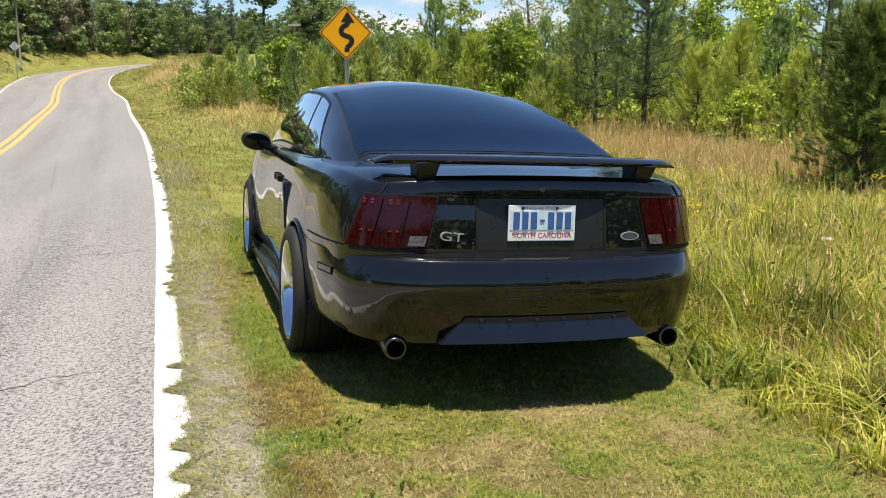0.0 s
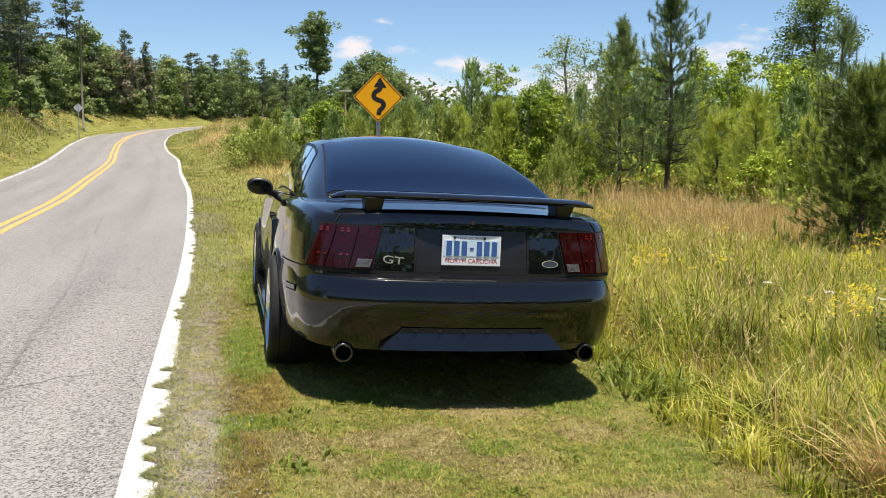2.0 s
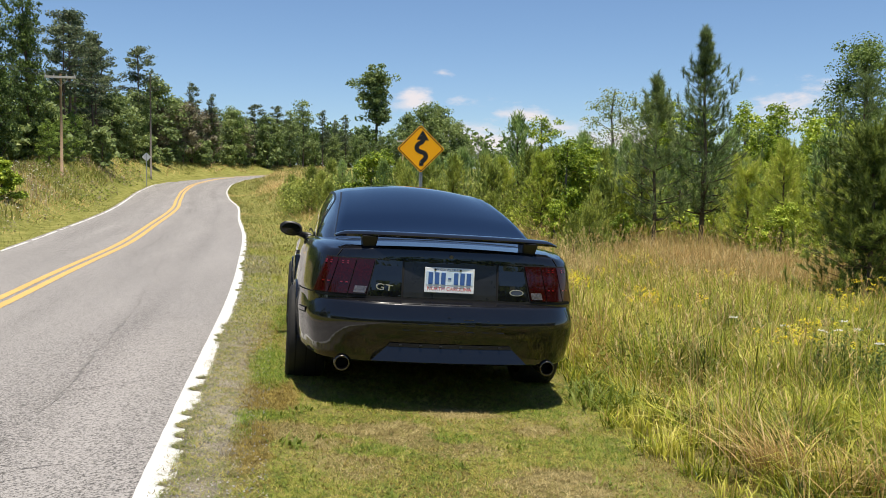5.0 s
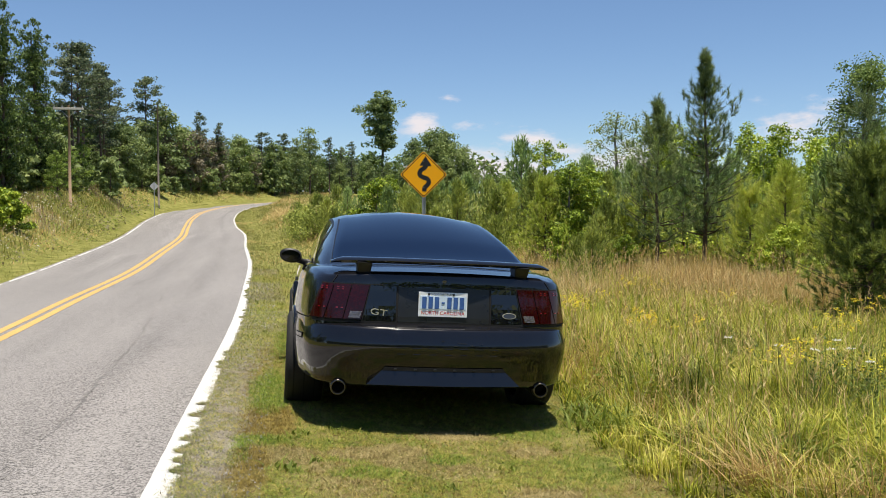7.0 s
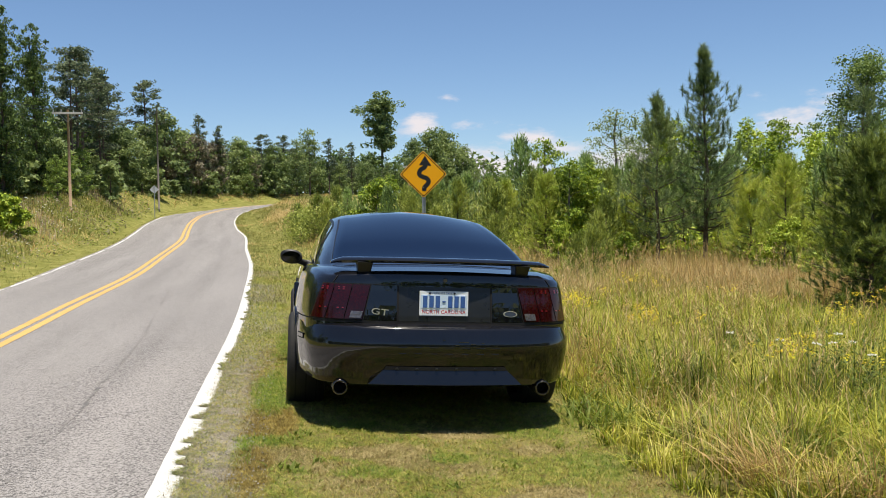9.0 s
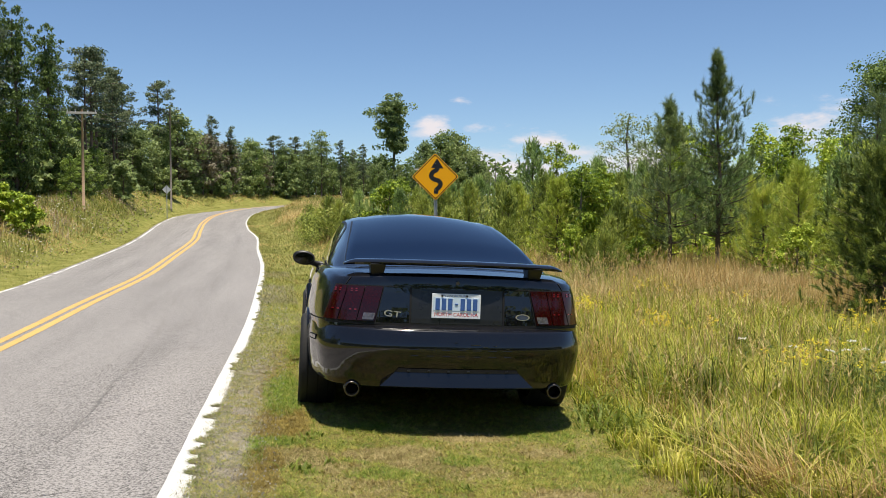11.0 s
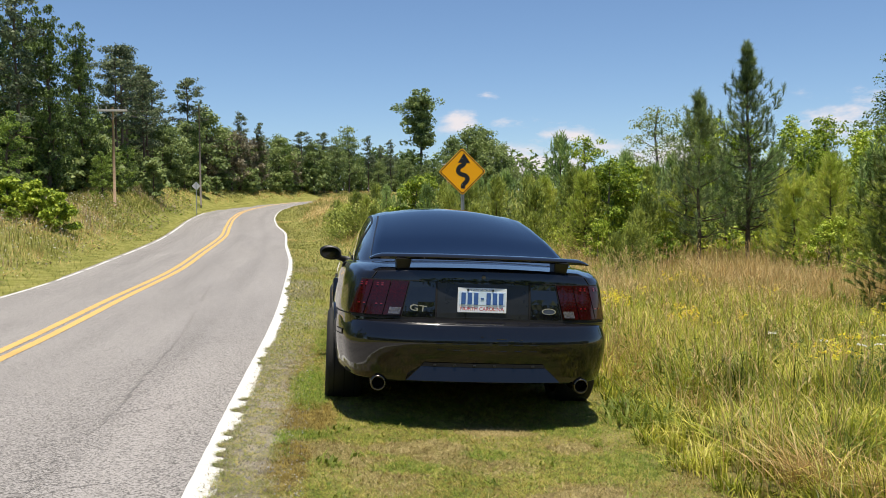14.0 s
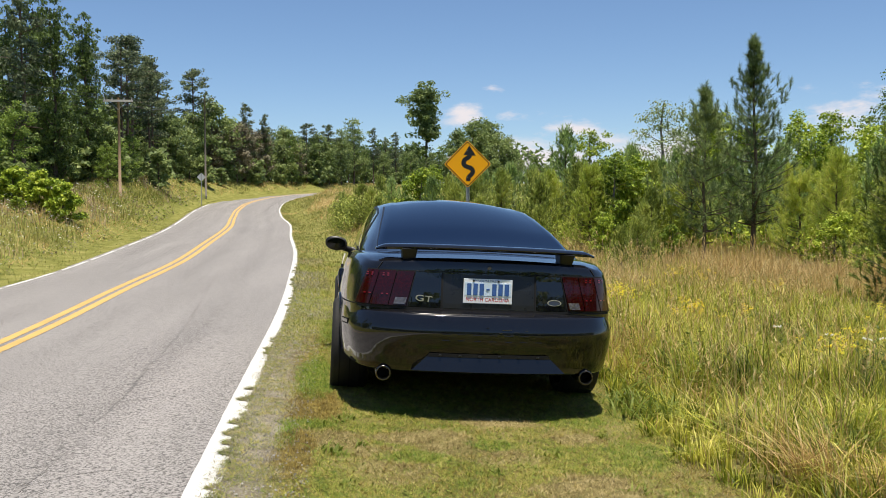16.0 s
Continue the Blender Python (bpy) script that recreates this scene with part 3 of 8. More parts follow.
def verge_edge():
    """Grit and thatch creeping over the outer side of the edge line."""
    U = np.linspace(0, 1, 5)
    d = (0.142 - rag)[:, None] + (0.34 - 0.142 + rag)[:, None] * U[None]
    X, Y = right_edge(ly)[:, None] + d, np.broadcast_to(ly[:, None], d.shape)
    Z = land(X, Y) + 0.004 * np.sin(np.pi * np.clip(U * 1.1 + 0.06, 0, 1))[None] + 0.003
    me = mesh_of("verge edge", np.stack([X, Y, Z], -1).reshape(-1, 3), grid_faces(len(ly), 5), M["soil"], True)
    at = me.attributes.new("verge", "FLOAT", "POINT")
    far = 0.9 * smooth(1.5, 6.0, Y)
    at.data.foreach_set("value", (1 - far).astype(np.float32).ravel())
    cover = me.attributes.new("cover", "FLOAT", "POINT")
    cover.data.foreach_set("value", far.astype(np.float32).ravel())
    tagged(new("verge_edge", me), "sandy grit creeping over the road's edge line", "ground", kind="structure")


verge_edge()
rag2 = np.clip(ragged(len(ly), 0.030, 0.20, 0.7, 5, 40), -0.01, 0.118)
tagged(new("road_marking", along_road("edge line", ly, 2 * LANE - 0.12, 2 * LANE - rag2, 0.004, M["white_line"])), "white edge line, half overgrown by the bank's grass", "road marking", kind="structure")
for k in (-1, 1):
    c = 3.20 if k > 0 else 2.935
    tagged(new("road_marking", along_road("centre line", ly, c - 0.086 + 0.008 * np.abs(rng.normal(0, 1, len(ly))), c + 0.086 - 0.008 * np.abs(rng.normal(0, 1, len(ly))), 0.004, M["yellow_line"])), "yellow no-passing centre line", "road marking", kind="structure")


def crack(pts, width):
    """A tarred crack across the lane: (y, distance from the right edge) points joined by a jagged ribbon."""
    P = np.asarray(pts, float)
    t = np.linspace(0, len(P) - 1, 26 * (len(P) - 1))
    y = np.interp(t, np.arange(len(P)), P[:, 0]) + np.convolve(rng.normal(0, 0.035, len(t) + 4), np.ones(5) / 5, "valid") + 0.05 * np.sin(t * 2.1 + P[0, 0]) + 0.03 * np.sin(t * 5.3)
    d = np.interp(t, np.arange(len(P)), P[:, 1])
    w = width * rng.uniform(0.15, 0.75, len(t))
    e, k = right_edge(y), off_axis(y)
    z = road_z(y) - d * fall(y) + 0.003
    V = np.concatenate([np.stack([e - d * k, y - w, z], 1), np.stack([e - d * k, y + w, z], 1)])
    n = len(t)
    F = np.stack([np.arange(n - 1), np.arange(n - 1) + 1, np.arange(n - 1) + n + 1, np.arange(n - 1) + n], 1)
    tagged(new("road_crack", mesh_of("road crack", V, F, M["crack"])), "thin dark crack across the lane", "road crack", kind="structure")


def grit():
    """Loose stones in the bare strip beside the road."""
    n = 7000
    y = -4 + 16 * rng.random(n) ** 1.5
    d = 0.12 + 0.42 * rng.random(n) ** 1.3
    x = right_edge(y) + d
    r = (0.0022 + 0.0055 * rng.random(n) ** 3) * (1 + np.clip(y, 0, 12) / 12)
    z = land(x, y) + 0.012
    a = rng.uniform(0, 6.28, n)
    P = []
    for k in range(4):
        rr = r * rng.uniform(0.7, 1.3, n)
        P.append(np.stack([x + rr * np.cos(a + k * 1.57), y + rr * np.sin(a + k * 1.57), z - 0.002], 1))
    P.append(np.stack([x, y, z + r * rng.uniform(0.5, 1.0, n)], 1))
    V = np.stack(P, 1).reshape(-1, 3)
    b = np.arange(n) * 5
    F = np.concatenate([np.stack([b + k, b + (k + 1) % 4, b + 4], 1) for k in range(4)])
    tagged(new("gravel", mesh_of("gravel", V, F, M["stone"])), "loose grey grit along the road's edge", "gravel", kind="stuff")


grit()
crack([(4.17, 0.04), (4.27, 0.4), (4.30, 0.93)], 0.011)
crack([(4.99, 1.22), (5.25, 1.42), (5.53, 1.57)], 0.011)
crack([(0.95, 0.3), (0.85, 0.9), (1.05, 1.7)], 0.008)
crack([(9.2, 0.9), (9.6, 1.6), (9.3, 2.6)], 0.012)
crack([(21.06, 2.07), (19.65, 2.49)], 0.018)
crack([(-0.9, 0.4), (-1.1, 1.2), (-0.8, 2.0)], 0.006)


def seam(pts, width):
    """A worn joint along the lane: (y, distance from the right edge) points joined by a frayed ribbon."""
    P = np.asarray(pts, float)
    y = np.arange(P[0, 0], P[-1, 0], 0.03)
    n = len(y)
    d = np.interp(y, P[:, 0], P[:, 1]) + np.convolve(rng.normal(0, 0.05, n + 10), np.ones(11) / 11, "valid")
    w = width * rng.uniform(0.0, 1.0, n) ** 1.5 * np.clip(1.6 * noise2(y, y * 0, 3.0, 61.0) - 0.45, 0, 1) + 0.0004
    side = []
    for k in (-1, 1):
        dd = d + k * w
        side.append(np.stack([right_edge(y) - dd * off_axis(y), y, road_z(y) - dd * fall(y) + 0.003], 1))
    F = np.stack([np.arange(n - 1), np.arange(n - 1) + 1, np.arange(n - 1) + n + 1, np.arange(n - 1) + n], 1)
    tagged(new("road_crack", mesh_of("road seam", np.concatenate(side), F, M["joint"])), "dark frayed joint along the lane", "road crack", kind="structure")


SEAM = [(-1.5, 0.78), (1.2, 0.82), (2.1, 0.87), (3.2, 0.93), (4.3, 0.96), (6.1, 1.07), (8.2, 1.22), (13.9, 1.52)]
# ---- the car: y forward, origin on the ground under the number plate ----


def outline(points, n):
    """Evenly spaced points along a smooth half outline, with outward normals."""
    P = np.asarray(points, float)
    t = np.concatenate([[0], np.cumsum(np.linalg.norm(np.diff(P, axis=0), axis=1))])
    f = np.linspace(0, t[-1], 400)
    Q = np.stack([sp(t, P[:, 0], f), sp(t, P[:, 1], f)], 1)
    s = np.concatenate([[0], np.cumsum(np.linalg.norm(np.diff(Q, axis=0), axis=1))])
    g = np.linspace(0, s[-1], n)
    R = np.stack([np.interp(g, s, Q[:, 0]), np.interp(g, s, Q[:, 1])], 1)
    T = np.gradient(R, axis=0)
    T /= np.linalg.norm(T, axis=1)[:, None]
    return R, np.stack([T[:, 1], -T[:, 0]], 1)


BODY_PLAN = [(0, 0.0), (0.3, 0.007), (0.55, 0.027), (0.71, 0.070), (0.806, 0.165), (0.862, 0.37), (0.897, 0.78), (0.912, 1.25), (0.905, 1.9),
             (0.90, 2.6), (0.912, 3.3), (0.90, 3.8), (0.84, 4.2), (0.70, 4.42), (0.4, 4.52), (0, 4.55)]
BUMPER_PLAN = [(0, -0.125), (0.3, -0.109), (0.55, -0.068), (0.712, 0.006), (0.808, 0.115), (0.868, 0.32), (0.900, 0.60), (0.907, 0.78)]
TOP_Y = [-0.2, 0.0, 0.35, 0.8, 1.4, 2.2, 3.0, 3.5, 4.0, 4.4, 4.7]
TOP_Z = [0.945, 0.953, 0.985, 0.992, 0.978, 0.955, 0.935, 0.925, 0.86, 0.76, 0.66]
# share of the height from the sill, and how far the side stands in from its widest line
SIDE_F = [0.0, 0.06, 0.16, 0.34, 0.50, 0.64, 0.76, 0.87, 0.945, 0.985, 1.0]
SIDE_IN = [0.07, 0.035, 0.018, 0.006, 0.0, 0.004, 0.016, 0.030, 0.052, 0.085, 0.135]
SILL = 0.205


def top_z(x, y):
    """Height of the bonnet, waist or boot lid: crowned across."""
    return sp(TOP_Y, TOP_Z, y) + 0.038 * (1 - np.clip(np.abs(x) / 0.78, 0, 1) ** 2.2)


def body_point(p, n, z, out=0.0):
    """A point of the body's side at outline point p and height z, moved outwards."""
    zt = top_z(p[..., 0], p[..., 1])
    f = np.clip((z - SILL) / (zt - SILL), 0, 1)
    inset = np.interp(f, SIDE_F, SIDE_IN)
    inset = np.where(f > 0.87, 0.03 + (inset - 0.03) * (1 - 0.72 * np.clip(-n[..., 1], 0, 1) ** 2), inset) - out
    q = p - n * inset[..., None]
    return np.concatenate([q, np.broadcast_to(z, inset.shape)[..., None]], -1)


def body_solid():
    R, N = outline(BODY_PLAN, 110)
    rings = []
    fs = np.interp(np.linspace(0, 1, 30), np.linspace(0, 1, len(SIDE_F)), SIDE_F)
    zt = top_z(R[:, 0], R[:, 1])
    for f in fs:
        low = SILL + 0.115 * (1 - smooth(0.68, 0.9, R[:, 1]))
        rings.append(body_point(R, N, low + f * (zt - low)))
    last = rings[-1]
    for k in (0.93, 0.82, 0.66, 0.48, 0.3, 0.12, 0.0):
        y = 2.27 + (last[:, 1] - 2.27) * (0.97 + 0.03 * k)
        x = last[:, 0] * k
        z = top_z(x, y)
        rings.append(np.stack([x, y, z], 1))
    half = np.array(rings)
    m = half[:, ::-1][:, 1:-1].copy()
    m[..., 0] *= -1
    G = np.concatenate([half, m], 1)
    nl, nr = G.shape[:2]
    V = G.reshape(-1, 3)
    F = grid_faces(nl, nr)
    wrap = np.stack([np.arange(nl - 1) * nr + nr - 1, (np.arange(nl - 1) + 1) * nr + nr - 1, (np.arange(nl - 1) + 1) * nr, np.arange(nl - 1) * nr], 1)
    me = mesh_of("body", V, [np.concatenate([F, wrap])[:, ::-1], np.arange(nr)[None, :]], M["paint"], True)
    bm = bmesh.new()
    bm.from_mesh(me)
    bmesh.ops.remove_doubles(bm, verts=bm.verts[:], dist=0.0004)
    bmesh.ops.recalc_face_normals(bm, faces=bm.faces[:])
    bm.to_mesh(me)
    bm.free()
    return me


def bumper_solid():
    R, N = outline(BUMPER_PLAN, 60)
    prof = [(0.292, 0.10), (0.300, 0.066), (0.325, 0.042), (0.37, 0.027), (0.43, 0.014), (0.49, 0.004), (0.54, 0.0), (0.565, 0.002), (0.585, 0.007), (0.61, 0.0155), (0.635, 0.026), (0.650, 0.034), (0.657, 0.041), (0.662, 0.052), (0.667, 0.068), (0.673, 0.090), (0.680, 0.118)]
    zs = np.concatenate([np.linspace(0.292, 0.33, 6)[:-1], np.linspace(0.33, 0.63, 26)[:-1], np.linspace(0.63, 0.680, 14)])
    rings = []
    for z in zs:
        i = float(sp([a for a, b in prof], [b for a, b in prof], z))
        rear = 1 - smooth(0.1, 0.5, R[:, 1])
        inset = i * (0.35 + 0.65 * rear)
        q = R - N * inset[:, None]
        lift = 0.045 * smooth(0.05, 0.6, R[:, 1]) * (1 - (z - 0.292) / 0.388)
        rings.append(np.stack([q[:, 0], q[:, 1], z + lift - (0.025 * smooth(0.2, 0.75, R[:, 1])) * ((z - 0.292) / 0.388)], 1))
    half = np.array(rings)
    inner = np.array([[0.6, 0.78], [0.3, 0.78]])
    pads = np.array([[[a, b, r[0, 2]] for a, b in inner] for r in half])
    half = np.concatenate([half, pads], 1)
    m = half[:, ::-1][:, :-1].copy()
    m[..., 0] *= -1
    G = np.concatenate([half, m], 1)
    nl, nr = G.shape[:2]
    F = grid_faces(nl, nr)
    wrap = np.stack([np.arange(nl - 1) * nr + nr - 1, (np.arange(nl - 1) + 1) * nr + nr - 1, (np.arange(nl - 1) + 1) * nr, np.arange(nl - 1) * nr], 1)
    me = mesh_of("rear_bumper", G.reshape(-1, 3), [np.concatenate([F, wrap])[:, ::-1], np.arange(nr)[None, :], (np.arange(nr) + (nl - 1) * nr)[::-1][None, :]], M["paint"], True)
    bm = bmesh.new()
    bm.from_mesh(me)
    bmesh.ops.recalc_face_normals(bm, faces=bm.faces[:])
    for f in bm.faces:
        f.smooth = len(f.verts) == 4
    bm.to_mesh(me)
    bm.free()
    return me


# the cabin: sections across, each from the belt line up over the roof rail to the middle
CAB_Y = [0.30, 0.62, 1.0, 1.45, 1.85, 2.25, 2.65, 3.0, 3.35, 3.62]
CAB = dict(
    bx=[0.70, 0.745, 0.785, 0.80, 0.80, 0.795, 0.79, 0.785, 0.775, 0.75], bz=[0.94, 0.955, 0.96, 0.955, 0.95, 0.945, 0.94, 0.93, 0.92, 0.90],
    rx=[0.625, 0.683, 0.665, 0.634, 0.615, 0.618, 0.624, 0.662, 0.695, 0.705], rz=[0.953, 0.998, 1.112, 1.226, 1.30, 1.325, 1.314, 1.225, 1.065, 0.927],
    tx=[0.525, 0.612, 0.578, 0.515, 0.472, 0.459, 0.458, 0.488, 0.545, 0.578], tz=[0.986, 1.035, 1.157, 1.266, 1.332, 1.362, 1.350, 1.24, 1.077, 0.936],
    cz=[1.006, 1.068, 1.192, 1.303, 1.371, 1.404, 1.397, 1.292, 1.111, 0.945])


def cabin_point(y, u):
    """u from 0 (belt line) by 0.45 (roof rail) to 1 (middle of the roof or glass)."""
    y, u = np.broadcast_arrays(np.asarray(y, float), np.asarray(u, float))
    v = {k: sp(CAB_Y, c, y) for k, c in CAB.items()}
    a = np.clip(u / 0.40, 0, 1)
    sx = v["bx"] + (v["rx"] - v["bx"]) * a + 0.022 * np.sin(np.pi * a)
    sz = v["bz"] + (v["rz"] - v["bz"]) * a
    b = np.clip((u - 0.40) / 0.10, 0, 1)
    mx = v["rx"] + (v["tx"] - v["rx"]) * b
    mz = v["rz"] + (v["tz"] - v["rz"]) * np.sin(b * np.pi / 2)
    c = np.clip((u - 0.50) / 0.50, 0, 1)
    tx = v["tx"] * (1 - c)
    tz = v["tz"] + (v["cz"] - v["tz"]) * (1 - (1 - c) ** 2)
    x = np.where(u < 0.40, sx, np.where(u < 0.50, mx, tx))
    z = np.where(u < 0.40, sz, np.where(u < 0.50, mz, tz))
    return np.stack([x, y, z], -1)


def cabin_normal(y, u):
    e = 0.004
    a = cabin_point(np.asarray(y) + e, u) - cabin_point(np.asarray(y) - e, u)
    b = cabin_point(y, np.clip(u + e, 0, 1)) - cabin_point(y, np.clip(u - e, 0, 1))
    n = np.cross(b, a)
    n /= np.linalg.norm(n, axis=-1)[..., None] + 1e-9
    return np.where((n[..., 2:3] < 0), -n, n)


def cabin_shell():
    ys = np.linspace(0.32, 3.60, 80)
    us = np.concatenate([np.linspace(-0.0, 0.40, 12), np.linspace(0.412, 0.5, 7)[:-1], np.linspace(0.5, 1, 16)])
    P = cabin_point(ys[:, None], us[None])
    foot = P[:, :1].copy()
    foot[..., 2] -= 0.06
    P = np.concatenate([foot, P], 1)
    m = P[:, ::-1][:, 1:].copy()
    m[..., 0] *= -1
    G = np.concatenate([P, m], 1)
    return mesh_of("cabin", G.reshape(-1, 3), grid_faces(*G.shape[:2]), M["paint"], True)


def cabin_patch(name, ys0, ys1, us, n, material, out=0.004, mirror=False, both=False):
    """A pane laid on the cabin. ys0, ys1: its rear and front edge at each u."""
    us = np.asarray(us, float)
    y0, y1 = np.broadcast_to(ys0, us.shape), np.broadcast_to(ys1, us.shape)
    Y = y0[None] + (y1 - y0)[None] * np.linspace(0, 1, n)[:, None]
    U = np.broadcast_to(us[None], Y.shape)
    P = cabin_point(Y, U) + out * cabin_normal(Y, U)
    if both:
        m = P[:, ::-1][:, 1:].copy()
        m[..., 0] *= -1
        P = np.concatenate([P, m], 1)
    elif mirror:
        P = P.copy()
        P[..., 0] *= -1
    return mesh_of(name, P.reshape(-1, 3), grid_faces(*P.shape[:2]), material, True)


def body_patch(name, x0, x1, z0, z1, out, material, side=1, nu=16, nv=8, plan=None, slant=0.0, thick=0.004, soft=False):
    """A raised panel on the tail, between two half widths and two heights. slant: how far its top stands out sideways."""
    R, N = outline(plan or BODY_PLAN, 300)
    keep = R[:, 1] < 0.9
    R, N = R[keep], N[keep]
    xs = np.linspace(x0, x1, nu)
    zs = np.linspace(z0, z1, nv)
    rows = []
    for i, z in enumerate(zs):
        xx = xs + slant * (i / (nv - 1) - 0.5)
        sg = np.sign(xx + 1e-9)
        ax = np.clip(np.abs(xx), 0, 0.885)
        p = np.stack([ax, np.interp(ax, R[:, 0], R[:, 1])], 1)
        n = np.stack([np.interp(ax, R[:, 0], N[:, 0]), np.interp(ax, R[:, 0], N[:, 1])], 1)
        q = body_point(p, n, np.full(nu, z), out)
        q[:, 0] *= sg * side
        rows.append(q)
    G = np.array(rows)
    back = G.copy()
    back[..., 1] += thick + out
    V = np.concatenate([G.reshape(-1, 3), back.reshape(-1, 3)])
    n = nu * nv
    F = grid_faces(nv, nu)
    ring = [j for j in range(nu)] + [i * nu + nu - 1 for i in range(1, nv)] + [(nv - 1) * nu + j for j in range(nu - 2, -1, -1)] + [i * nu for i in range(nv - 2, 0, -1)]
    sides = np.array([[a, b, b + n, a + n] for a, b in zip(ring, ring[1:] + ring[:1])])
    me = mesh_of(name, V, np.concatenate([F, sides]), material, soft)
    bm = bmesh.new()
    bm.from_mesh(me)
    bmesh.ops.recalc_face_normals(bm, faces=bm.faces[:])
    bm.to_mesh(me)
    bm.free()
    if soft:
        me.set_sharp_from_angle(angle=radians(50))
    return me


def lathe(profile, axis_x=True, seg=48):
    """A ring turned about the x axis from (x, radius) pairs."""
    P = np.asarray(profile, float)
    a = np.linspace(0, 2 * np.pi, seg, endpoint=False)
    V = np.stack([np.broadcast_to(P[None, :, 0], (seg, len(P))), P[None, :, 1] * np.cos(a)[:, None], P[None, :, 1] * np.sin(a)[:, None]], -1)
    return V.reshape(-1, 3), [grid_faces(seg, len(P), True)]


def letters(text, size, material, parent, m, name, label, depth=0.0008, squeeze=1.0):
    cu = bpy.data.curves.new(name, "FONT")
    cu.body, cu.size, cu.extrude, cu.align_x, cu.align_y = text, size, depth, "CENTER", "CENTER"
    tmp = new(name, cu)
    bpy.context.view_layer.update()
    me = bpy.data.meshes.new_from_object(tmp.evaluated_get(bpy.context.evaluated_depsgraph_get()))
    bpy.data.objects.remove(tmp)
    me.materials.clear()
    me.materials.append(material)
    ob = child(name, me, parent, label)
    ob.matrix_local = m @ Matrix.Diagonal((squeeze, 1, 1, 1))
    return ob


STAND = pose(0.010, 0, 0) @ CAR


def build_car():
    car = thing("car", STAND.copy(), "black glossy two-door sports coupe parked on the grass verge", "car")
    body = child("body", body_solid(), car, "glossy black lower body")
    bump = child("rear_bumper", bumper_solid(), car, "glossy black rear bumper with light scuffs")
    # wheel arches
    AX = [(1.03, 0.355), (3.60, 0.355)]
    cut_items = []
    for y, r in AX:
        for s in (-1, 1):
            v, f = lathe([(s * 0.62, 0.0), (s * 0.62, r), (s * 1.1, r), (s * 1.1, 0.0)], seg=56)
            cut_items.append((v + np.array([0, y, 0.315]), f))
    V, F = join(cut_items)
    cme = mesh_of("arch cutter", V, F, M["seam"])
    bm = bmesh.new()
    bm.from_mesh(cme)
    bmesh.ops.remove_doubles(bm, verts=bm.verts[:], dist=0.0005)
    bmesh.ops.recalc_face_normals(bm, faces=bm.faces[:])
    bm.to_mesh(cme)
    bm.free()
    cutter = new("arch cutter", cme)
    for ob in (body, bump):
        mod = ob.modifiers.new("arches", "BOOLEAN")
        mod.operation, mod.solver, mod.object = "DIFFERENCE", "EXACT", cutter
        ob.matrix_world = Matrix()
    parents = {body: car, bump: car}
    for ob in (body, bump):
        ob.parent = None
        ob.matrix_world = Matrix()
    bpy.context.view_layer.update()
    dg = bpy.context.evaluated_depsgraph_get()
    for ob in (body, bump):
        me = bpy.data.meshes.new_from_object(ob.evaluated_get(dg))
        ob.modifiers.clear()
        ob.data = me
        ob.parent = car
        ob.matrix_local = Matrix()
        me.materials.clear()
        me.materials.append(M["paint"])
        # wells inside the arches are dull
        me.materials.append(M["soot"])
        for p in me.polygons:
            c, n = p.center, p.normal
            for y, r in AX:
                rr = math.hypot(c.y - y, c.z - 0.315)
                if abs(rr - r) < 0.012 and abs(n.x) < 0.35 and ((c.y - y) * n.y + (c.z - 0.315) * n.z) < 0:
                    p.material_index, p.use_smooth = 1, False
                elif abs(c.x) < 0.63 and abs(abs(n.x) - 1) < 0.02 and rr < r:
                    p.material_index, p.use_smooth = 1, False
            # the body's low rear is blackened too: shade under the bumper put into colour
            if (c.z < SILL + 0.004 and n.z < -0.9) or (ob is body and c.z < 0.36 and c.y < 0.70):
                p.material_index = 1
        me.set_sharp_from_angle(angle=radians(42))
    bpy.data.objects.remove(cutter)
    cab = child("cabin", cabin_shell(), car, "black roof, pillars and sail panels")
    # panes
    ur = np.concatenate([np.linspace(0.432, 0.6, 9), np.linspace(0.62, 1.0, 14)])
    k = 1 - np.clip((ur - 0.5) / 0.5, 0, 1)
    child("rear_window", cabin_patch("rear window", 0.665 - 0.075 * (1 - k**2), 1.83 + 0.05 * (1 - k**2), ur, 26, M["glass"], 0.005, both=True), car, "dark tinted curved rear window")
    child("window_seal", cabin_patch("rear seal", 0.64 - 0.075 * (1 - k**2), 1.86 + 0.05 * (1 - k**2), np.concatenate([[0.420], ur[1:]]), 26, M["trim"], 0.002, both=True), car, "black rubber surround of the rear window")
    us = np.linspace(0.06, 0.375, 8)
    g = (us - 0.06) / 0.315
    for mirror in (False, True):
        child("quarter_window", cabin_patch("quarter window", 1.02 + 0.62 * g, 1.62 + 0.30 * g, us, 12, M["side_glass"], 0.004, mirror=mirror), car, "small tinted rear side window")
        child("side_window", cabin_patch("side window", 1.67 + 0.30 * g, 3.30 - 0.62 * g, us, 20, M["side_glass"], 0.004, mirror=mirror), car, "tinted door window")
        child("window_seal", cabin_patch("side seal", 0.99 + 0.64 * g, 3.34 - 0.62 * g, np.linspace(0.045, 0.395, 8), 20, M["trim"], 0.0015, mirror=mirror), car)
    uw = np.concatenate([np.linspace(0.505, 0.6, 4), np.linspace(0.62, 1.0, 10)])
    child("windscreen", cabin_patch("windscreen", 2.72, 3.52, uw, 14, M["glass"], 0.004, both=True), car, "tinted windscreen")
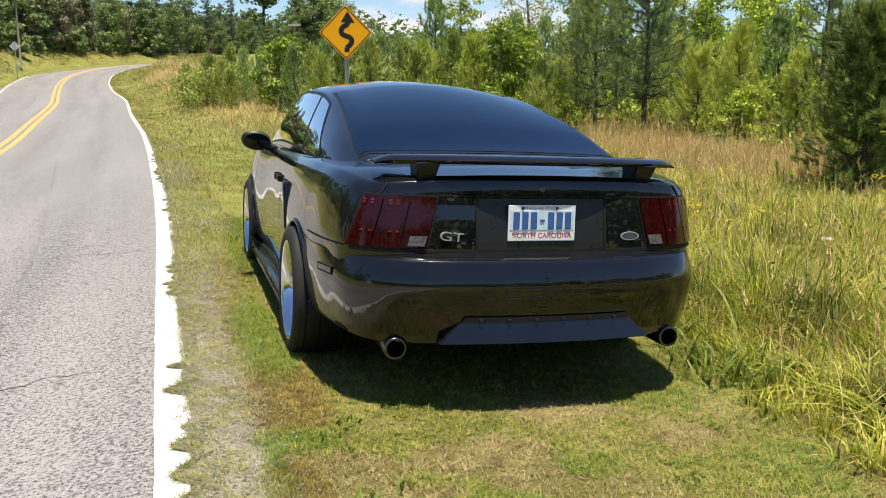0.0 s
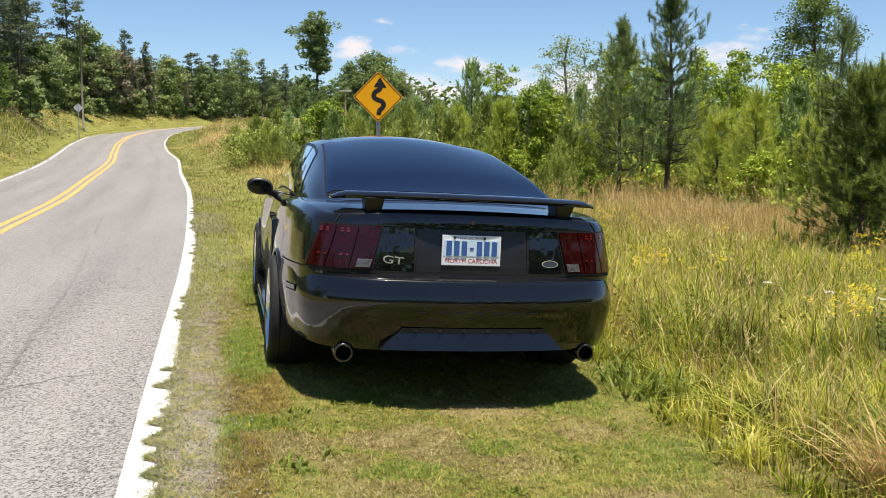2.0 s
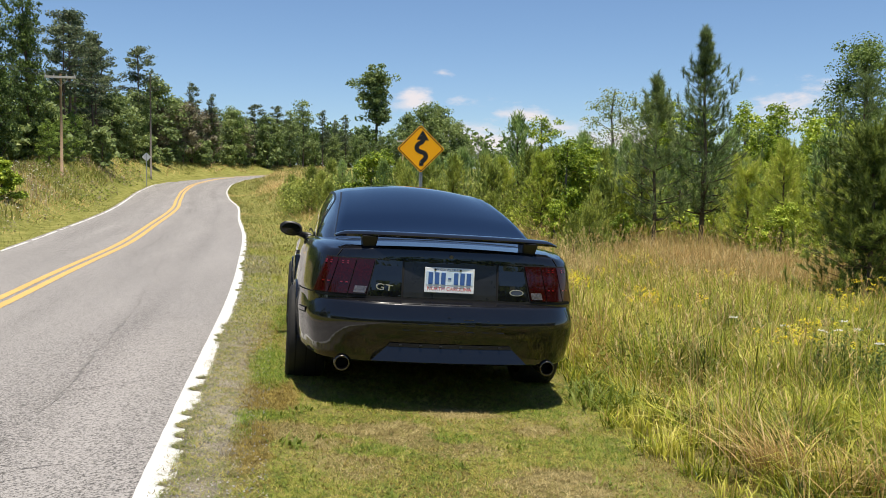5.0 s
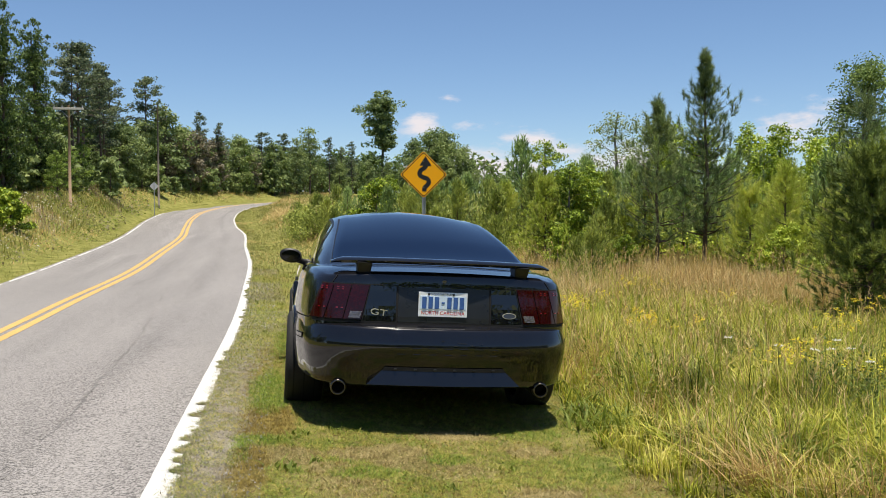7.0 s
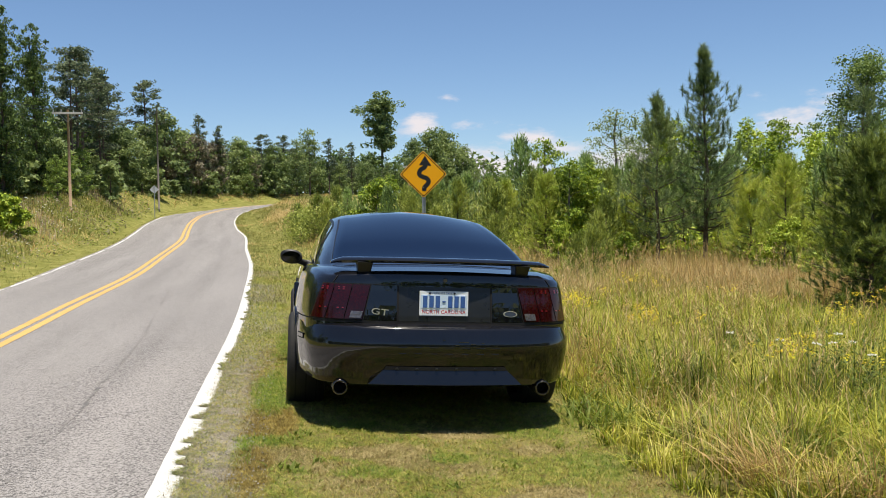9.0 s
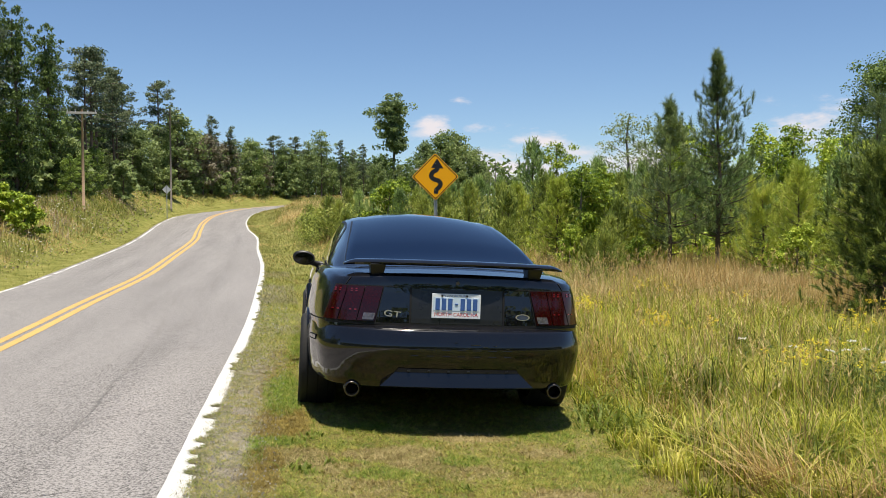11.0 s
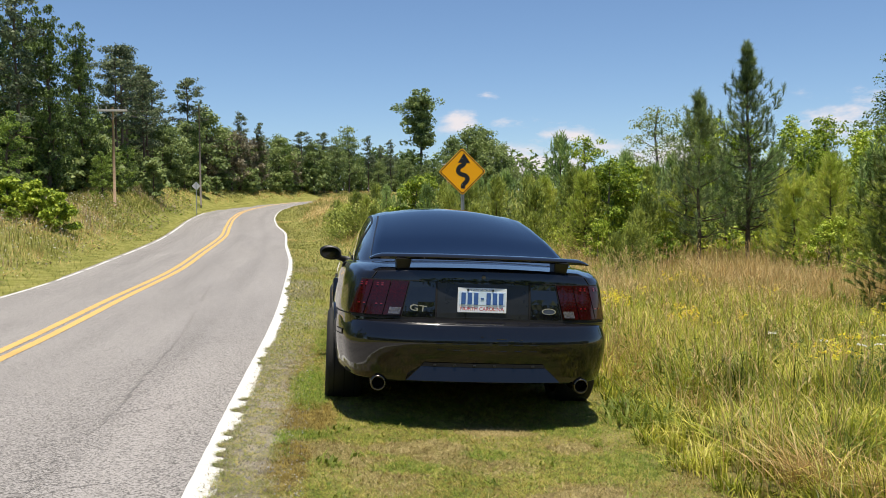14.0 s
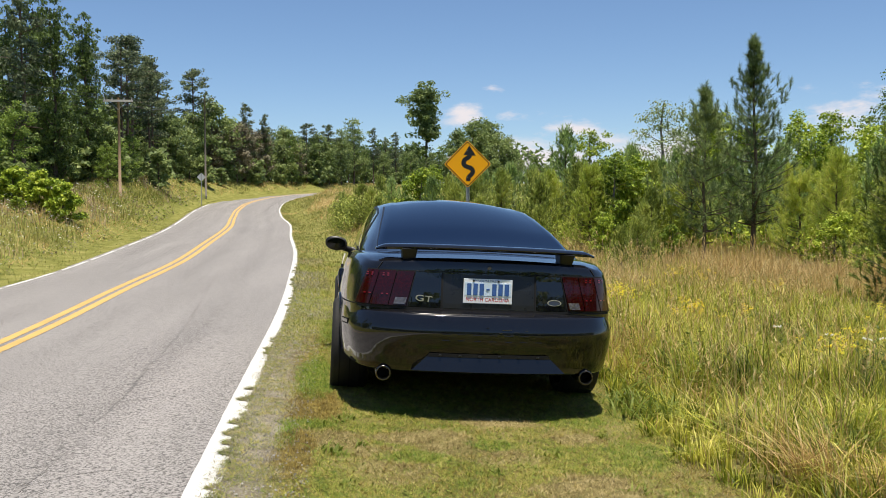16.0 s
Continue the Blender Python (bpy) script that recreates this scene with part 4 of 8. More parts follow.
    # tail panel: lamps in three upright segments, filler panels, recess for the plate
    for s in (-1, 1):
        child("tail_panel", body_patch("tail panel", 0.305, 0.468, 0.692, 0.902, 0.003, M["paint"], s, nu=6, slant=-0.02), car, "glossy black filler panel beside the lamp")
        lamp = thing("tail_lamp", Matrix(), "", "")
        lamp.parent = car
        lamp.matrix_world = STAND
        base = child("lamp_housing", body_patch("lamp housing", 0.478, 0.797, 0.690, 0.912, 0.003, M["seam"], s, nu=22, slant=-0.045), lamp)
        cuts = [(0.487, 0.592), (0.598, 0.705), (0.711, 0.790)]
        for i, (a, b) in enumerate(cuts):
            child("lens", body_patch("lens", a, b, 0.697, 0.906, 0.010, M["lamp_red"], s, nu=10, slant=-0.045, soft=True), lamp, "smoked dark red lens segment")
        child("reversing_light", body_patch("reversing light", 0.510, 0.580, 0.705, 0.746, 0.014, M["lamp_clear"], s, nu=8, nv=5, slant=-0.01), lamp, "clear faceted reversing lens")
        for a in (0.62, 0.65, 0.725, 0.755):
            for dz in (0.885, 0.873, 0.76):
                child("reflector", body_patch("reflector", a, a + 0.013, dz, dz + 0.007, 0.0135, M["lamp_dot"], s, nu=3, nv=3), lamp)
    # side marker lenses in the bumper's flanks: a black lens in a raised rim
    R, N = outline(BUMPER_PLAN, 200)
    for s in (-1, 1):
        for name, y0, y1, z0, z1, out, m in (("marker_rim", 0.252, 0.428, 0.547, 0.583, 0.0035, M["seam"]), ("side_marker", 0.261, 0.419, 0.554, 0.576, 0.0042, M["paint"])):
            ys = np.linspace(y0, y1, 8)
            P = np.stack([np.interp(ys, R[:, 1], R[:, 0] + N[:, 0] * out), ys], 1)
            ring = [[s * (a - d), b, z - 0.018 * smooth(0.2, 0.75, b)] for z, d in ((z0, 0.012), (z0, 0.0), (z1, 0.0), (z1, 0.012)) for a, b in P]
            child(name, mesh_of(name, np.array(ring), grid_faces(4, 8), m), car, "small flush lens in the bumper's flank" if name == "side_marker" else "")
    child("plate_recess", body_patch("plate recess", -0.285, 0.285, 0.690, 0.900, 0.004, M["matte"], 1, nu=12), car, "matt black centre panel round the number plate")
    for s in (-1, 1):
        child("recess_edge", body_patch("recess edge", 0.286, 0.298, 0.688, 0.906, 0.006, M["seam"], s, nu=3), car)
    child("panel_gap", body_patch("lid gap", -0.69, 0.69, 0.908, 0.912, 0.003, M["seam"], 1, nu=40, nv=2), car)
    child("bumper_gap", body_patch("bumper gap", -0.80, 0.80, 0.676, 0.688, 0.006, M["seam"], 1, nu=44, nv=2), car, "dark gap above the bumper")
    for s in (-1, 1):
        child("panel_gap", body_patch("quarter gap", 0.688, 0.694, 0.912, 0.958, 0.003, M["seam"], s, nu=2, nv=6, slant=-0.03), car)
    # lid lock
    V, F = lathe([(-0.002, 0.0), (-0.004, 0.007), (-0.004, 0.011), (0.0, 0.0145), (0.014, 0.0145)], seg=20)
    lock = child("lid_lock", mesh_of("lid lock", V[:, [1, 0, 2]], F, M["exhaust"], True), car, "dull metal boot lock")
    lock.matrix_local = pose(0, 0.037, 0.942)
    # badges as plain shapes
    slope = Matrix(((1, 0.22, 0, 0), (0, 1, 0, 0), (0, 0, 1, 0), (0, 0, 0, 1)))
    letters("GT", 0.052, M["silver"], car, pose(-0.403, 0.0145, 0.742, 90, 0, -4) @ slope, "badge", "silver GT lettering", depth=0.004, squeeze=1.55)
    ov, of = [], []
    a = np.linspace(0, 2 * np.pi, 32, endpoint=False)
    for r, yy in ((1.0, 0.030), (0.95, 0.014), (0.80, 0.014)):
        ov.append(np.stack([0.415 + 0.047 * r * np.cos(a), np.full(32, yy), 0.742 + 0.0195 * r * np.sin(a)], 1))
    child("badge", mesh_of("oval rim", np.concatenate(ov), [np.stack([(np.arange(32) + 32 * k), (np.arange(32) + 1) % 32 + 32 * k, (np.arange(32) + 1) % 32 + 32 * (k + 1), np.arange(32) + 32 * (k + 1)], 1) for k in (0, 1)], M["silver"]), car, "plain silver oval badge rim")
    child("badge", mesh_of("oval face", ov[2] + np.array([0, 0.001, 0]), np.arange(32)[None, :], M["badge_blue"]), car, "plain dark enamel oval")
    # number plate
    plate = thing("number_plate", Matrix(), "", "")
    plate.parent, plate.matrix_world = car, STAND @ pose(-0.010, 0.003, 0.802, -2.0)
    plate["label"] = "white and pale blue number plate with red lettering"
    part("plate_sheet", box(-0.1525, 0.1525, -0.004, 0.004, -0.076, 0.076, 0.003), M["plate_white"], plate)
    part("plate_print", box(-0.145, 0.145, -0.0056, -0.003, -0.028, 0.052, 0.0), M["plate_sky"], plate, "pale blue printed band")
    for i in range(7):
        x = -0.117 + 0.039 * i
        if i == 3:
            part("plate_bar", box(x - 0.010, x + 0.010, -0.0085, -0.005, 0.006, 0.016, 0.001), M["plate_blue"], plate)
        else:
            part("plate_bar", box(x - 0.0135, x + 0.0135, -0.0085, -0.005, -0.026, 0.046, 0.004), M["plate_blue"], plate, "plain blue bar")
    letters("NORTH CAROLINA", 0.031, M["plate_red"], plate, pose(0, -0.0044, -0.0525, 90), "plate_lettering", "red state name", depth=0.0003, squeeze=1.0)
    letters("IN GOD WE TRUST", 0.0165, M["plate_blue"], plate, pose(-0.012, -0.0044, 0.063, 90), "plate_lettering", "small blue motto", depth=0.0003)
    for x in (-0.09, 0.065):
        part("plate_bolt", box(x - 0.006, x + 0.006, -0.009, -0.003, 0.057, 0.069, 0.003), M["trim"], plate)
    # lower bumper: slanted air-dam panel and slot, embossed plain marks, exhausts
    yb = lambda x: float(np.interp(abs(x), *outline(BUMPER_PLAN, 60)[0].T))
    xs = np.linspace(-1, 1, 15)
    top = np.array([[0.38 * u, yb(0.38 * u) + 0.010, 0.405] for u in xs])
    bot = np.array([[0.47 * u, yb(0.47 * u) - 0.018, 0.322] for u in xs])
    und = bot + np.array([0, 0.12, -0.02])
    sh = top + np.array([0, 0.06, 0.0])
    G = np.stack([sh, top, bot, und])
    child("lower_valance", mesh_of("valance", G.reshape(-1, 3), np.concatenate([grid_faces(4, 15)[:, ::-1], [[0, 15, 30, 45], [59, 44, 29, 14]]]), M["paint"]), car, "slanted dark grey lower valance panel")
    slot = np.stack([top + np.array([0, -0.003, 0.0]), np.array([[0.365 * u, yb(0.365 * u) + 0.007, 0.428] for u in xs])])
    child("valance_slot", mesh_of("slot", slot.reshape(-1, 3), grid_faces(2, 15), M["seam"]), car, "dark slot above the valance")
    for i in range(6):
        x = -0.30 + 0.12 * i
        part("clip", box(x - 0.008, x + 0.008, yb(x) - 0.004, yb(x) + 0.02, 0.409, 0.420, 0.002), M["matte"], car)
    for i in range(7):
        x = -0.27 + 0.095 * i
        for z, w in ((0.543, 0.028), (0.506, 0.022)):
            part("embossed_mark", box(x - w, x + w, yb(x) - 0.0035, yb(x) + 0.02, z - 0.0035, z + 0.0035, 0.003), M["paint"], car)
    for x, z, w in ((0.10, 0.578, 0.030), (0.16, 0.566, 0.016), (0.06, 0.560, 0.012), (0.22, 0.574, 0.010), (-0.02, 0.590, 0.008), (0.30, 0.556, 0.012)):
        part("scuff", box(x - w, x + w, yb(x) + 0.0025 - (0.004 if z < 0.57 else 0.002), yb(x) + 0.02, z, z + 0.0018, 0.0), M["exhaust"], car, "thin pale scuff in the paint")
    for s in (-1, 1):
        V, F = lathe([(0.0, 0.038), (-0.002, 0.044), (0.006, 0.0475), (0.30, 0.046), (0.30, 0.036), (0.012, 0.037), (0.0, 0.038)], seg=36)
        tip = child("exhaust_tip", mesh_of("exhaust tip", V[:, [1, 0, 2]], F, M["exhaust"], True), car, "round sooty steel exhaust tip")
        tip.matrix_local = pose(s * 0.632, -0.012, 0.285)
        V, F = lathe([(0.10, 0.0), (0.10, 0.0365)], seg=24)
        child("soot", mesh_of("soot", V[:, [1, 0, 2]], F, M["soot"]), tip)
        V, F = tube([(s * 0.632, 0.2, 0.285), (s * 0.60, 0.6, 0.30), (s * 0.45, 1.4, 0.28)], 0.03, 10)
        child("exhaust_pipe", mesh_of("pipe", V, F, M["exhaust"], True), car)
    # wing on two posts
    xs = np.linspace(-1, 1, 41)
    prof = [(0.0, 0.004), (0.015, 0.016), (0.07, 0.024), (0.15, 0.018), (0.215, 0.004), (0.215, -0.004), (0.15, -0.008), (0.05, -0.012), (0.01, -0.012)]
    rows = []
    for u in xs:
        e = abs(u)
        th = 1.0 - 0.55 * smooth(0.9, 1.0, e)
        y0 = -0.035 + 0.20 * e**2.2
        z0 = 1.057 - 0.016 * e**2.6 - 0.008 * smooth(0.93, 1.0, e)
        rows.append([[0.70 * u, y0 + a * (1 - 0.35 * smooth(0.85, 1, e)), z0 + b * th] for a, b in prof])
    W = np.array(rows)
    n = len(prof)
    Fw = grid_faces(41, n)
    wrap = np.stack([np.arange(40) * n + n - 1, (np.arange(40) + 1) * n + n - 1, (np.arange(40) + 1) * n, np.arange(40) * n], 1)
    wing = child("spoiler", mesh_of("spoiler", W.reshape(-1, 3), [np.concatenate([Fw, wrap]), np.arange(n)[None, :], (np.arange(n) + 40 * n)[::-1][None, :]], M["paint"], True), car, "black rear wing on two short posts")
    wing.data.set_sharp_from_angle(angle=radians(60))
    for s in (-1, 1):
        bm = box(-0.05, 0.05, 0.05, 0.20, 0.94, 1.045, 0.012)
        for v in bm.verts:
            low = (1.045 - v.co.z) / 0.105
            v.co.x = s * 0.497 + v.co.x * (1 - 0.32 * low)
            v.co.y += 0.06 * low if v.co.y < 0.12 else 0.0
        part("spoiler_post", bm, M["trim"], wing)
    # mirrors
    for s in (-1, 1):
        bm = bmesh.new()
        bmesh.ops.create_uvsphere(bm, u_segments=24, v_segments=14, radius=1.0)
        for v in bm.verts:
            c = v.co
            v.co = Vector((c.x * 0.097 + 0.012 * c.z, c.y * 0.075 * (1.0 if c.y > 0 else 0.35), (abs(c.z) ** 0.8) * (1 if c.z > 0 else -1) * 0.065))
        mir = part("door_mirror", bm, M["trim"], car, "black door mirror", True)
        mir.matrix_local = pose(s * 0.948, 2.70, 0.982) @ Matrix.Diagonal((s, 1, 1, 1))
        V, F = tube([(-0.05, 0.02, -0.03), (-0.10, 0.05, -0.05), (-0.17, 0.08, -0.06)], [0.03, 0.026, 0.03], 10)
        child("mirror_arm", mesh_of("arm", V, F, M["trim"], True), mir)
        a = np.linspace(0, 2 * np.pi, 28, endpoint=False)
        gv = np.stack([0.082 * np.cos(a), np.full(28, -0.026), 0.047 * np.sin(a)], 1)
        gv = np.concatenate([gv, [[0, -0.0275, 0]]])
        child("mirror_glass", mesh_of("mirror glass", gv, np.stack([np.arange(28), (np.arange(28) + 1) % 28, np.full(28, 28)], 1), M["mirror"]), mir, "dark mirror glass")
    # sides: sill strip, door cuts, handle, air scoop, side marker
    for s in (-1, 1):
        part("side_skirt", box(s * 0.855, s * 0.915, 1.40, 3.25, 0.165, 0.245, 0.022, 3), M["paint"], car, "black side skirt")
        for y in (1.72, 3.18):
            R, N = outline(BODY_PLAN, 300)
            i = int(np.argmin(np.abs(R[:, 1] - y) + (R[:, 0] < 0.5)))
            zs = np.linspace(0.26, 0.94, 14)
            p = np.repeat(R[i][None], 14, 0)
            q = body_point(p, np.repeat(N[i][None], 14, 0), zs, 0.0015)
            q[:, 0] *= s
            V = np.concatenate([q + [0, -0.003, 0], q + [0, 0.003, 0]])
            child("door_gap", mesh_of("door gap", V, np.stack([np.arange(13), np.arange(13) + 1, np.arange(13) + 15, np.arange(13) + 14], 1), M["seam"]), car)
        part("door_handle", box(s * 0.862, s * 0.895, 1.84, 2.01, 0.798, 0.824, 0.008), M["trim"], car, "black door handle")
        bm = box(-0.02, 0.028, -0.05, 0.16, -0.13, 0.13, 0.02, 3)
        for v in bm.verts:
            v.co.y += 0.25 * v.co.z
            v.co.x *= 1.0 if v.co.y < 0.05 else 0.35
        sc = part("side_scoop", bm, M["paint"], car, "black air scoop behind the door")
        sc.matrix_local = pose(s * 0.892, 1.46, 0.70) @ Matrix.Diagonal((s, 1, 1, 1))
        mk = part("side_marker", box(-0.004, 0.004, -0.055, 0.055, -0.018, 0.018, 0.003), M["lamp_red"], car, "dark side marker lamp")
        mk.matrix_local = pose(s * 0.846, 0.36, 0.572, 0, 0, s * -16)
    # rolled lips of the wheel arches
    RL, NL = outline(BODY_PLAN, 300)
    for y, r in AX:
        i = int(np.argmin(np.abs(RL[:, 1] - y) + (RL[:, 0] < 0.5)))
        for s in (-1, 1):
            a = np.linspace(radians(2), radians(178), 30)
            yy, zz = y + (r + 0.004) * np.cos(a), 0.315 + (r + 0.004) * np.sin(a)
            k = [int(np.argmin(np.abs(RL[:, 1] - v) + (RL[:, 0] < 0.5))) for v in yy]
            q = body_point(RL[k], NL[k], zz, 0.002)
            q[:, 0] *= s
            V, F = tube(q, 0.010, 8)
            child("arch_lip", mesh_of("arch lip", V, F, M["paint"], True), car)
    # bumper to quarter seam
    for s in (-1, 1):
        R, N = outline(BODY_PLAN, 300)
        ys = np.linspace(0.20, 0.72, 20)
        keep = (R[:, 1] < 1.5)
        p = np.stack([np.interp(ys, R[keep][:, 1], R[keep][:, 0]), ys], 1)
        n = np.stack([np.interp(ys, R[keep][:, 1], N[keep][:, 0]), np.interp(ys, R[keep][:, 1], N[keep][:, 1])], 1)
        zz = 0.684 - 0.03 * (ys - 0.2)
        a, b = body_point(p, n, zz, 0.003), body_point(p, n, zz + 0.007, 0.003)
        a[:, 0] *= s
        b[:, 0] *= s
        child("bumper_gap", mesh_of("side gap", np.concatenate([a, b]), np.stack([np.arange(19), np.arange(19) + 1, np.arange(19) + 21, np.arange(19) + 20], 1), M["seam"]), car)
    # dark seats and floor behind the tinted glass
    part("cabin_floor", box(-0.76, 0.76, 0.5, 3.5, 0.86, 0.90), M["inside"], car)
    for x in (-0.36, 0.36):
        part("seat_back", box(x - 0.24, x + 0.24, 2.0, 2.16, 0.88, 1.22, 0.05, 3), M["inside"], car, "dark front seat back")
    # wheels
    tyre_p = [(-0.115, 0.245), (-0.128, 0.262), (-0.130, 0.285), (-0.122, 0.310), (-0.105, 0.323), (0.105, 0.323), (0.122, 0.310), (0.130, 0.285), (0.128, 0.262), (0.115, 0.245)]
    rim_p = [(0.118, 0.256), (0.124, 0.250), (0.120, 0.242), (0.085, 0.226), (0.02, 0.212), (-0.11, 0.212), (-0.11, 0.0)]
    for y in (1.03, 3.60):
        for s in (-1, 1):
            wheel = thing("wheel", Matrix(), "", "")
            wheel.parent = car
            wheel.matrix_world = STAND @ pose(s * (0.822 if y < 2 else 0.812), y, 0.318) @ Matrix.Rotation(0 if s > 0 else math.pi, 4, "Z")
            wheel["label"] = "low-profile tyre on a polished alloy rim"
            V, F = lathe(tyre_p, seg=64)
            child("tyre", mesh_of("tyre", V, F, M["rubber"], True), wheel)
            V, F = lathe(rim_p, seg=64)
            child("rim", mesh_of("rim", V, F, M["rim"], True), wheel, "deep-dish polished rim")
            for i in range(5):
                bm = box(0.03, 0.062, -0.034, 0.034, 0.03, 0.222, 0.008)
                for v in bm.verts:
                    v.co.y *= 0.75 + 1.3 * (v.co.z - 0.03)
                    v.co.x += 0.02 * (v.co.z / 0.2)
                sp_ = part("spoke", bm, M["rim"], wheel)
                sp_.matrix_local = Matrix.Rotation(i * 2 * math.pi / 5 + 0.3, 4, "X")
            V, F = lathe([(0.085, 0.0), (0.085, 0.02), (0.07, 0.032), (0.02, 0.06), (0.0, 0.06)], seg=24)
            child("hub_cap", mesh_of("hub cap", V, F, M["rim"], True), wheel)
            for k in range(3):
                V, F = lathe([(-0.07 + 0.07 * k - 0.004, 0.3236), (-0.07 + 0.07 * k + 0.004, 0.3236)], seg=48)
                child("tread_groove", mesh_of("groove", V, F, M["seam"]), wheel)
    return car


car = build_car()

# ---- signs and poles ----


def diamond(half, y0, y1, r):
    """A rounded square plate on its corner, as a bmesh in the xz plane."""
    bm = bmesh.new()
    pts = []
    a = half * math.sqrt(0.5)
    for cx, cz, st in ((1, 1, 0), (-1, 1, 90), (-1, -1, 180), (1, -1, 270)):
        for k in range(7):
            t = radians(st + 15 * k)
            x, z = cx * (a - r) + r * math.cos(t), cz * (a - r) + r * math.sin(t)
            pts.append(((x - z) * math.sqrt(0.5), (x + z) * math.sqrt(0.5)))
    f = bm.faces.new([bm.verts.new((x, y0, z)) for x, z in pts])
    g = bmesh.ops.extrude_face_region(bm, geom=[f])
    for v in g["geom"]:
        if isinstance(v, bmesh.types.BMVert):
            v.co.y = y1
    bmesh.ops.recalc_face_normals(bm, faces=bm.faces[:])
    return bm


def ribbon(points, width):
    """A flat stroke of the given width along points in the xz plane."""
    P = np.asarray(points, float)
    T = np.gradient(P, axis=0)
    T /= np.linalg.norm(T, axis=1)[:, None]
    Nn = np.stack([-T[:, 1], T[:, 0]], 1) * width / 2
    return P + Nn, P - Nn


def build_curve_sign():
    x, y = 2.055, 14.88
    zc = 2.297
    zg = float(land(x, y))
    sign = thing("road_sign", pose(x, y, zg, -1.5, 0, -4.0), "yellow diamond winding-road warning sign on a steel post", "road sign")
    h = zc - zg
    part("sign_plate", diamond(0.539, -0.002, 0.002, 0.045), M["sign_back"], sign).location.z = h
    face = part("sign_face", diamond(0.537, -0.0045, -0.0025, 0.045), M["sign_yellow"], sign, "orange-yellow reflective face")
    face.location.z = h
    # black border
    bm = bmesh.new()
    for r0, r1 in ((0.512, 0.490),):
        o, i = [], []
        for rr, lst in ((r0, o), (r1, i)):
            a, r = rr * math.sqrt(0.5), 0.038
            for cx, cz, st in ((1, 1, 0), (-1, 1, 90), (-1, -1, 180), (1, -1, 270)):
                for k in range(7):
                    t = radians(st + 15 * k)
                    px, pz = cx * (a - r) + r * math.cos(t), cz * (a - r) + r * math.sin(t)
                    lst.append(bm.verts.new(((px - pz) * math.sqrt(0.5), -0.0065, (px + pz) * math.sqrt(0.5))))
        for k in range(len(o)):
            bm.faces.new((o[k], o[(k + 1) % len(o)], i[(k + 1) % len(o)], i[k]))
    part("sign_border", bm, M["sign_black"], sign).location.z = h
    # winding arrow
    kx = [0.014, 0.022, 0.085, 0.118, 0.075, -0.01, -0.075, -0.092, -0.055, 0.015, 0.048, 0.05]
    kz = [-0.385, -0.30, -0.235, -0.165, -0.095, -0.065, -0.025, 0.035, 0.105, 0.145, 0.19, 0.235]
    kt = np.arange(len(kx))
    tt = np.linspace(0, len(kx) - 1, 90)
    cl = np.stack([sp(kt, kx, tt), sp(kt, kz, tt)], 1)
    A, B = ribbon(cl, 0.10)
    n = len(A)
    V = np.concatenate([np.stack([A[:, 0], np.full(n, -0.0065), A[:, 1]], 1), np.stack([B[:, 0], np.full(n, -0.0065), B[:, 1]], 1)])
    F = np.stack([np.arange(n - 1), np.arange(n - 1) + 1, np.arange(n - 1) + n + 1, np.arange(n - 1) + n], 1)
    o = child("sign_arrow", mesh_of("arrow", V, F, M["sign_black"]), sign, "black winding arrow")
    o.location.z = h
    head = np.array([[0.042, -0.0067, 0.418], [-0.094, -0.0067, 0.202], [0.186, -0.0067, 0.188]])
    o = child("arrow_head", mesh_of("arrow head", head, np.array([[0, 1, 2]]), M["sign_black"]), sign)
    o.location.z = h
    # U-channel post
    bm = bmesh.new()
    prof = [(-0.04, 0.0), (-0.022, 0.0), (-0.016, 0.03), (0.016, 0.03), (0.022, 0.0), (0.04, 0.0), (0.04, 0.004), (0.025, 0.004), (0.019, 0.034), (-0.019, 0.034), (-0.025, 0.004), (-0.04, 0.004)]
    f = bm.faces.new([bm.verts.new((a, b + 0.004, -0.15)) for a, b in prof])
    g = bmesh.ops.extrude_face_region(bm, geom=[f])
    for v in g["geom"]:
        if isinstance(v, bmesh.types.BMVert):
            v.co.z = h + 0.42
    bmesh.ops.recalc_face_normals(bm, faces=bm.faces[:])
    part("sign_post", bm, M["steel"], sign, "galvanised channel post")
    for dz in (-0.30, 0.30):
        part("bolt", box(-0.008, 0.008, -0.012, 0.0, h + dz - 0.008, h + dz + 0.008, 0.003), M["steel"], sign)
    return sign


build_curve_sign()


def build_back_sign():
    x, y = -12.0, 71.0
    zg = float(land(x, y))
    s = thing("road_sign", pose(x, y, zg, 0, 0, 8), "grey bare back of a diamond sign on a post", "road sign")
    part("sign_plate", diamond(0.36, -0.003, 0.003, 0.04), M["sign_back"], s).location.z = 3.85 - zg
    part("sign_post", box(-0.03, 0.03, -0.06, -0.01, -0.2, 4.2 - zg, 0.005), M["steel"], s)


build_back_sign()


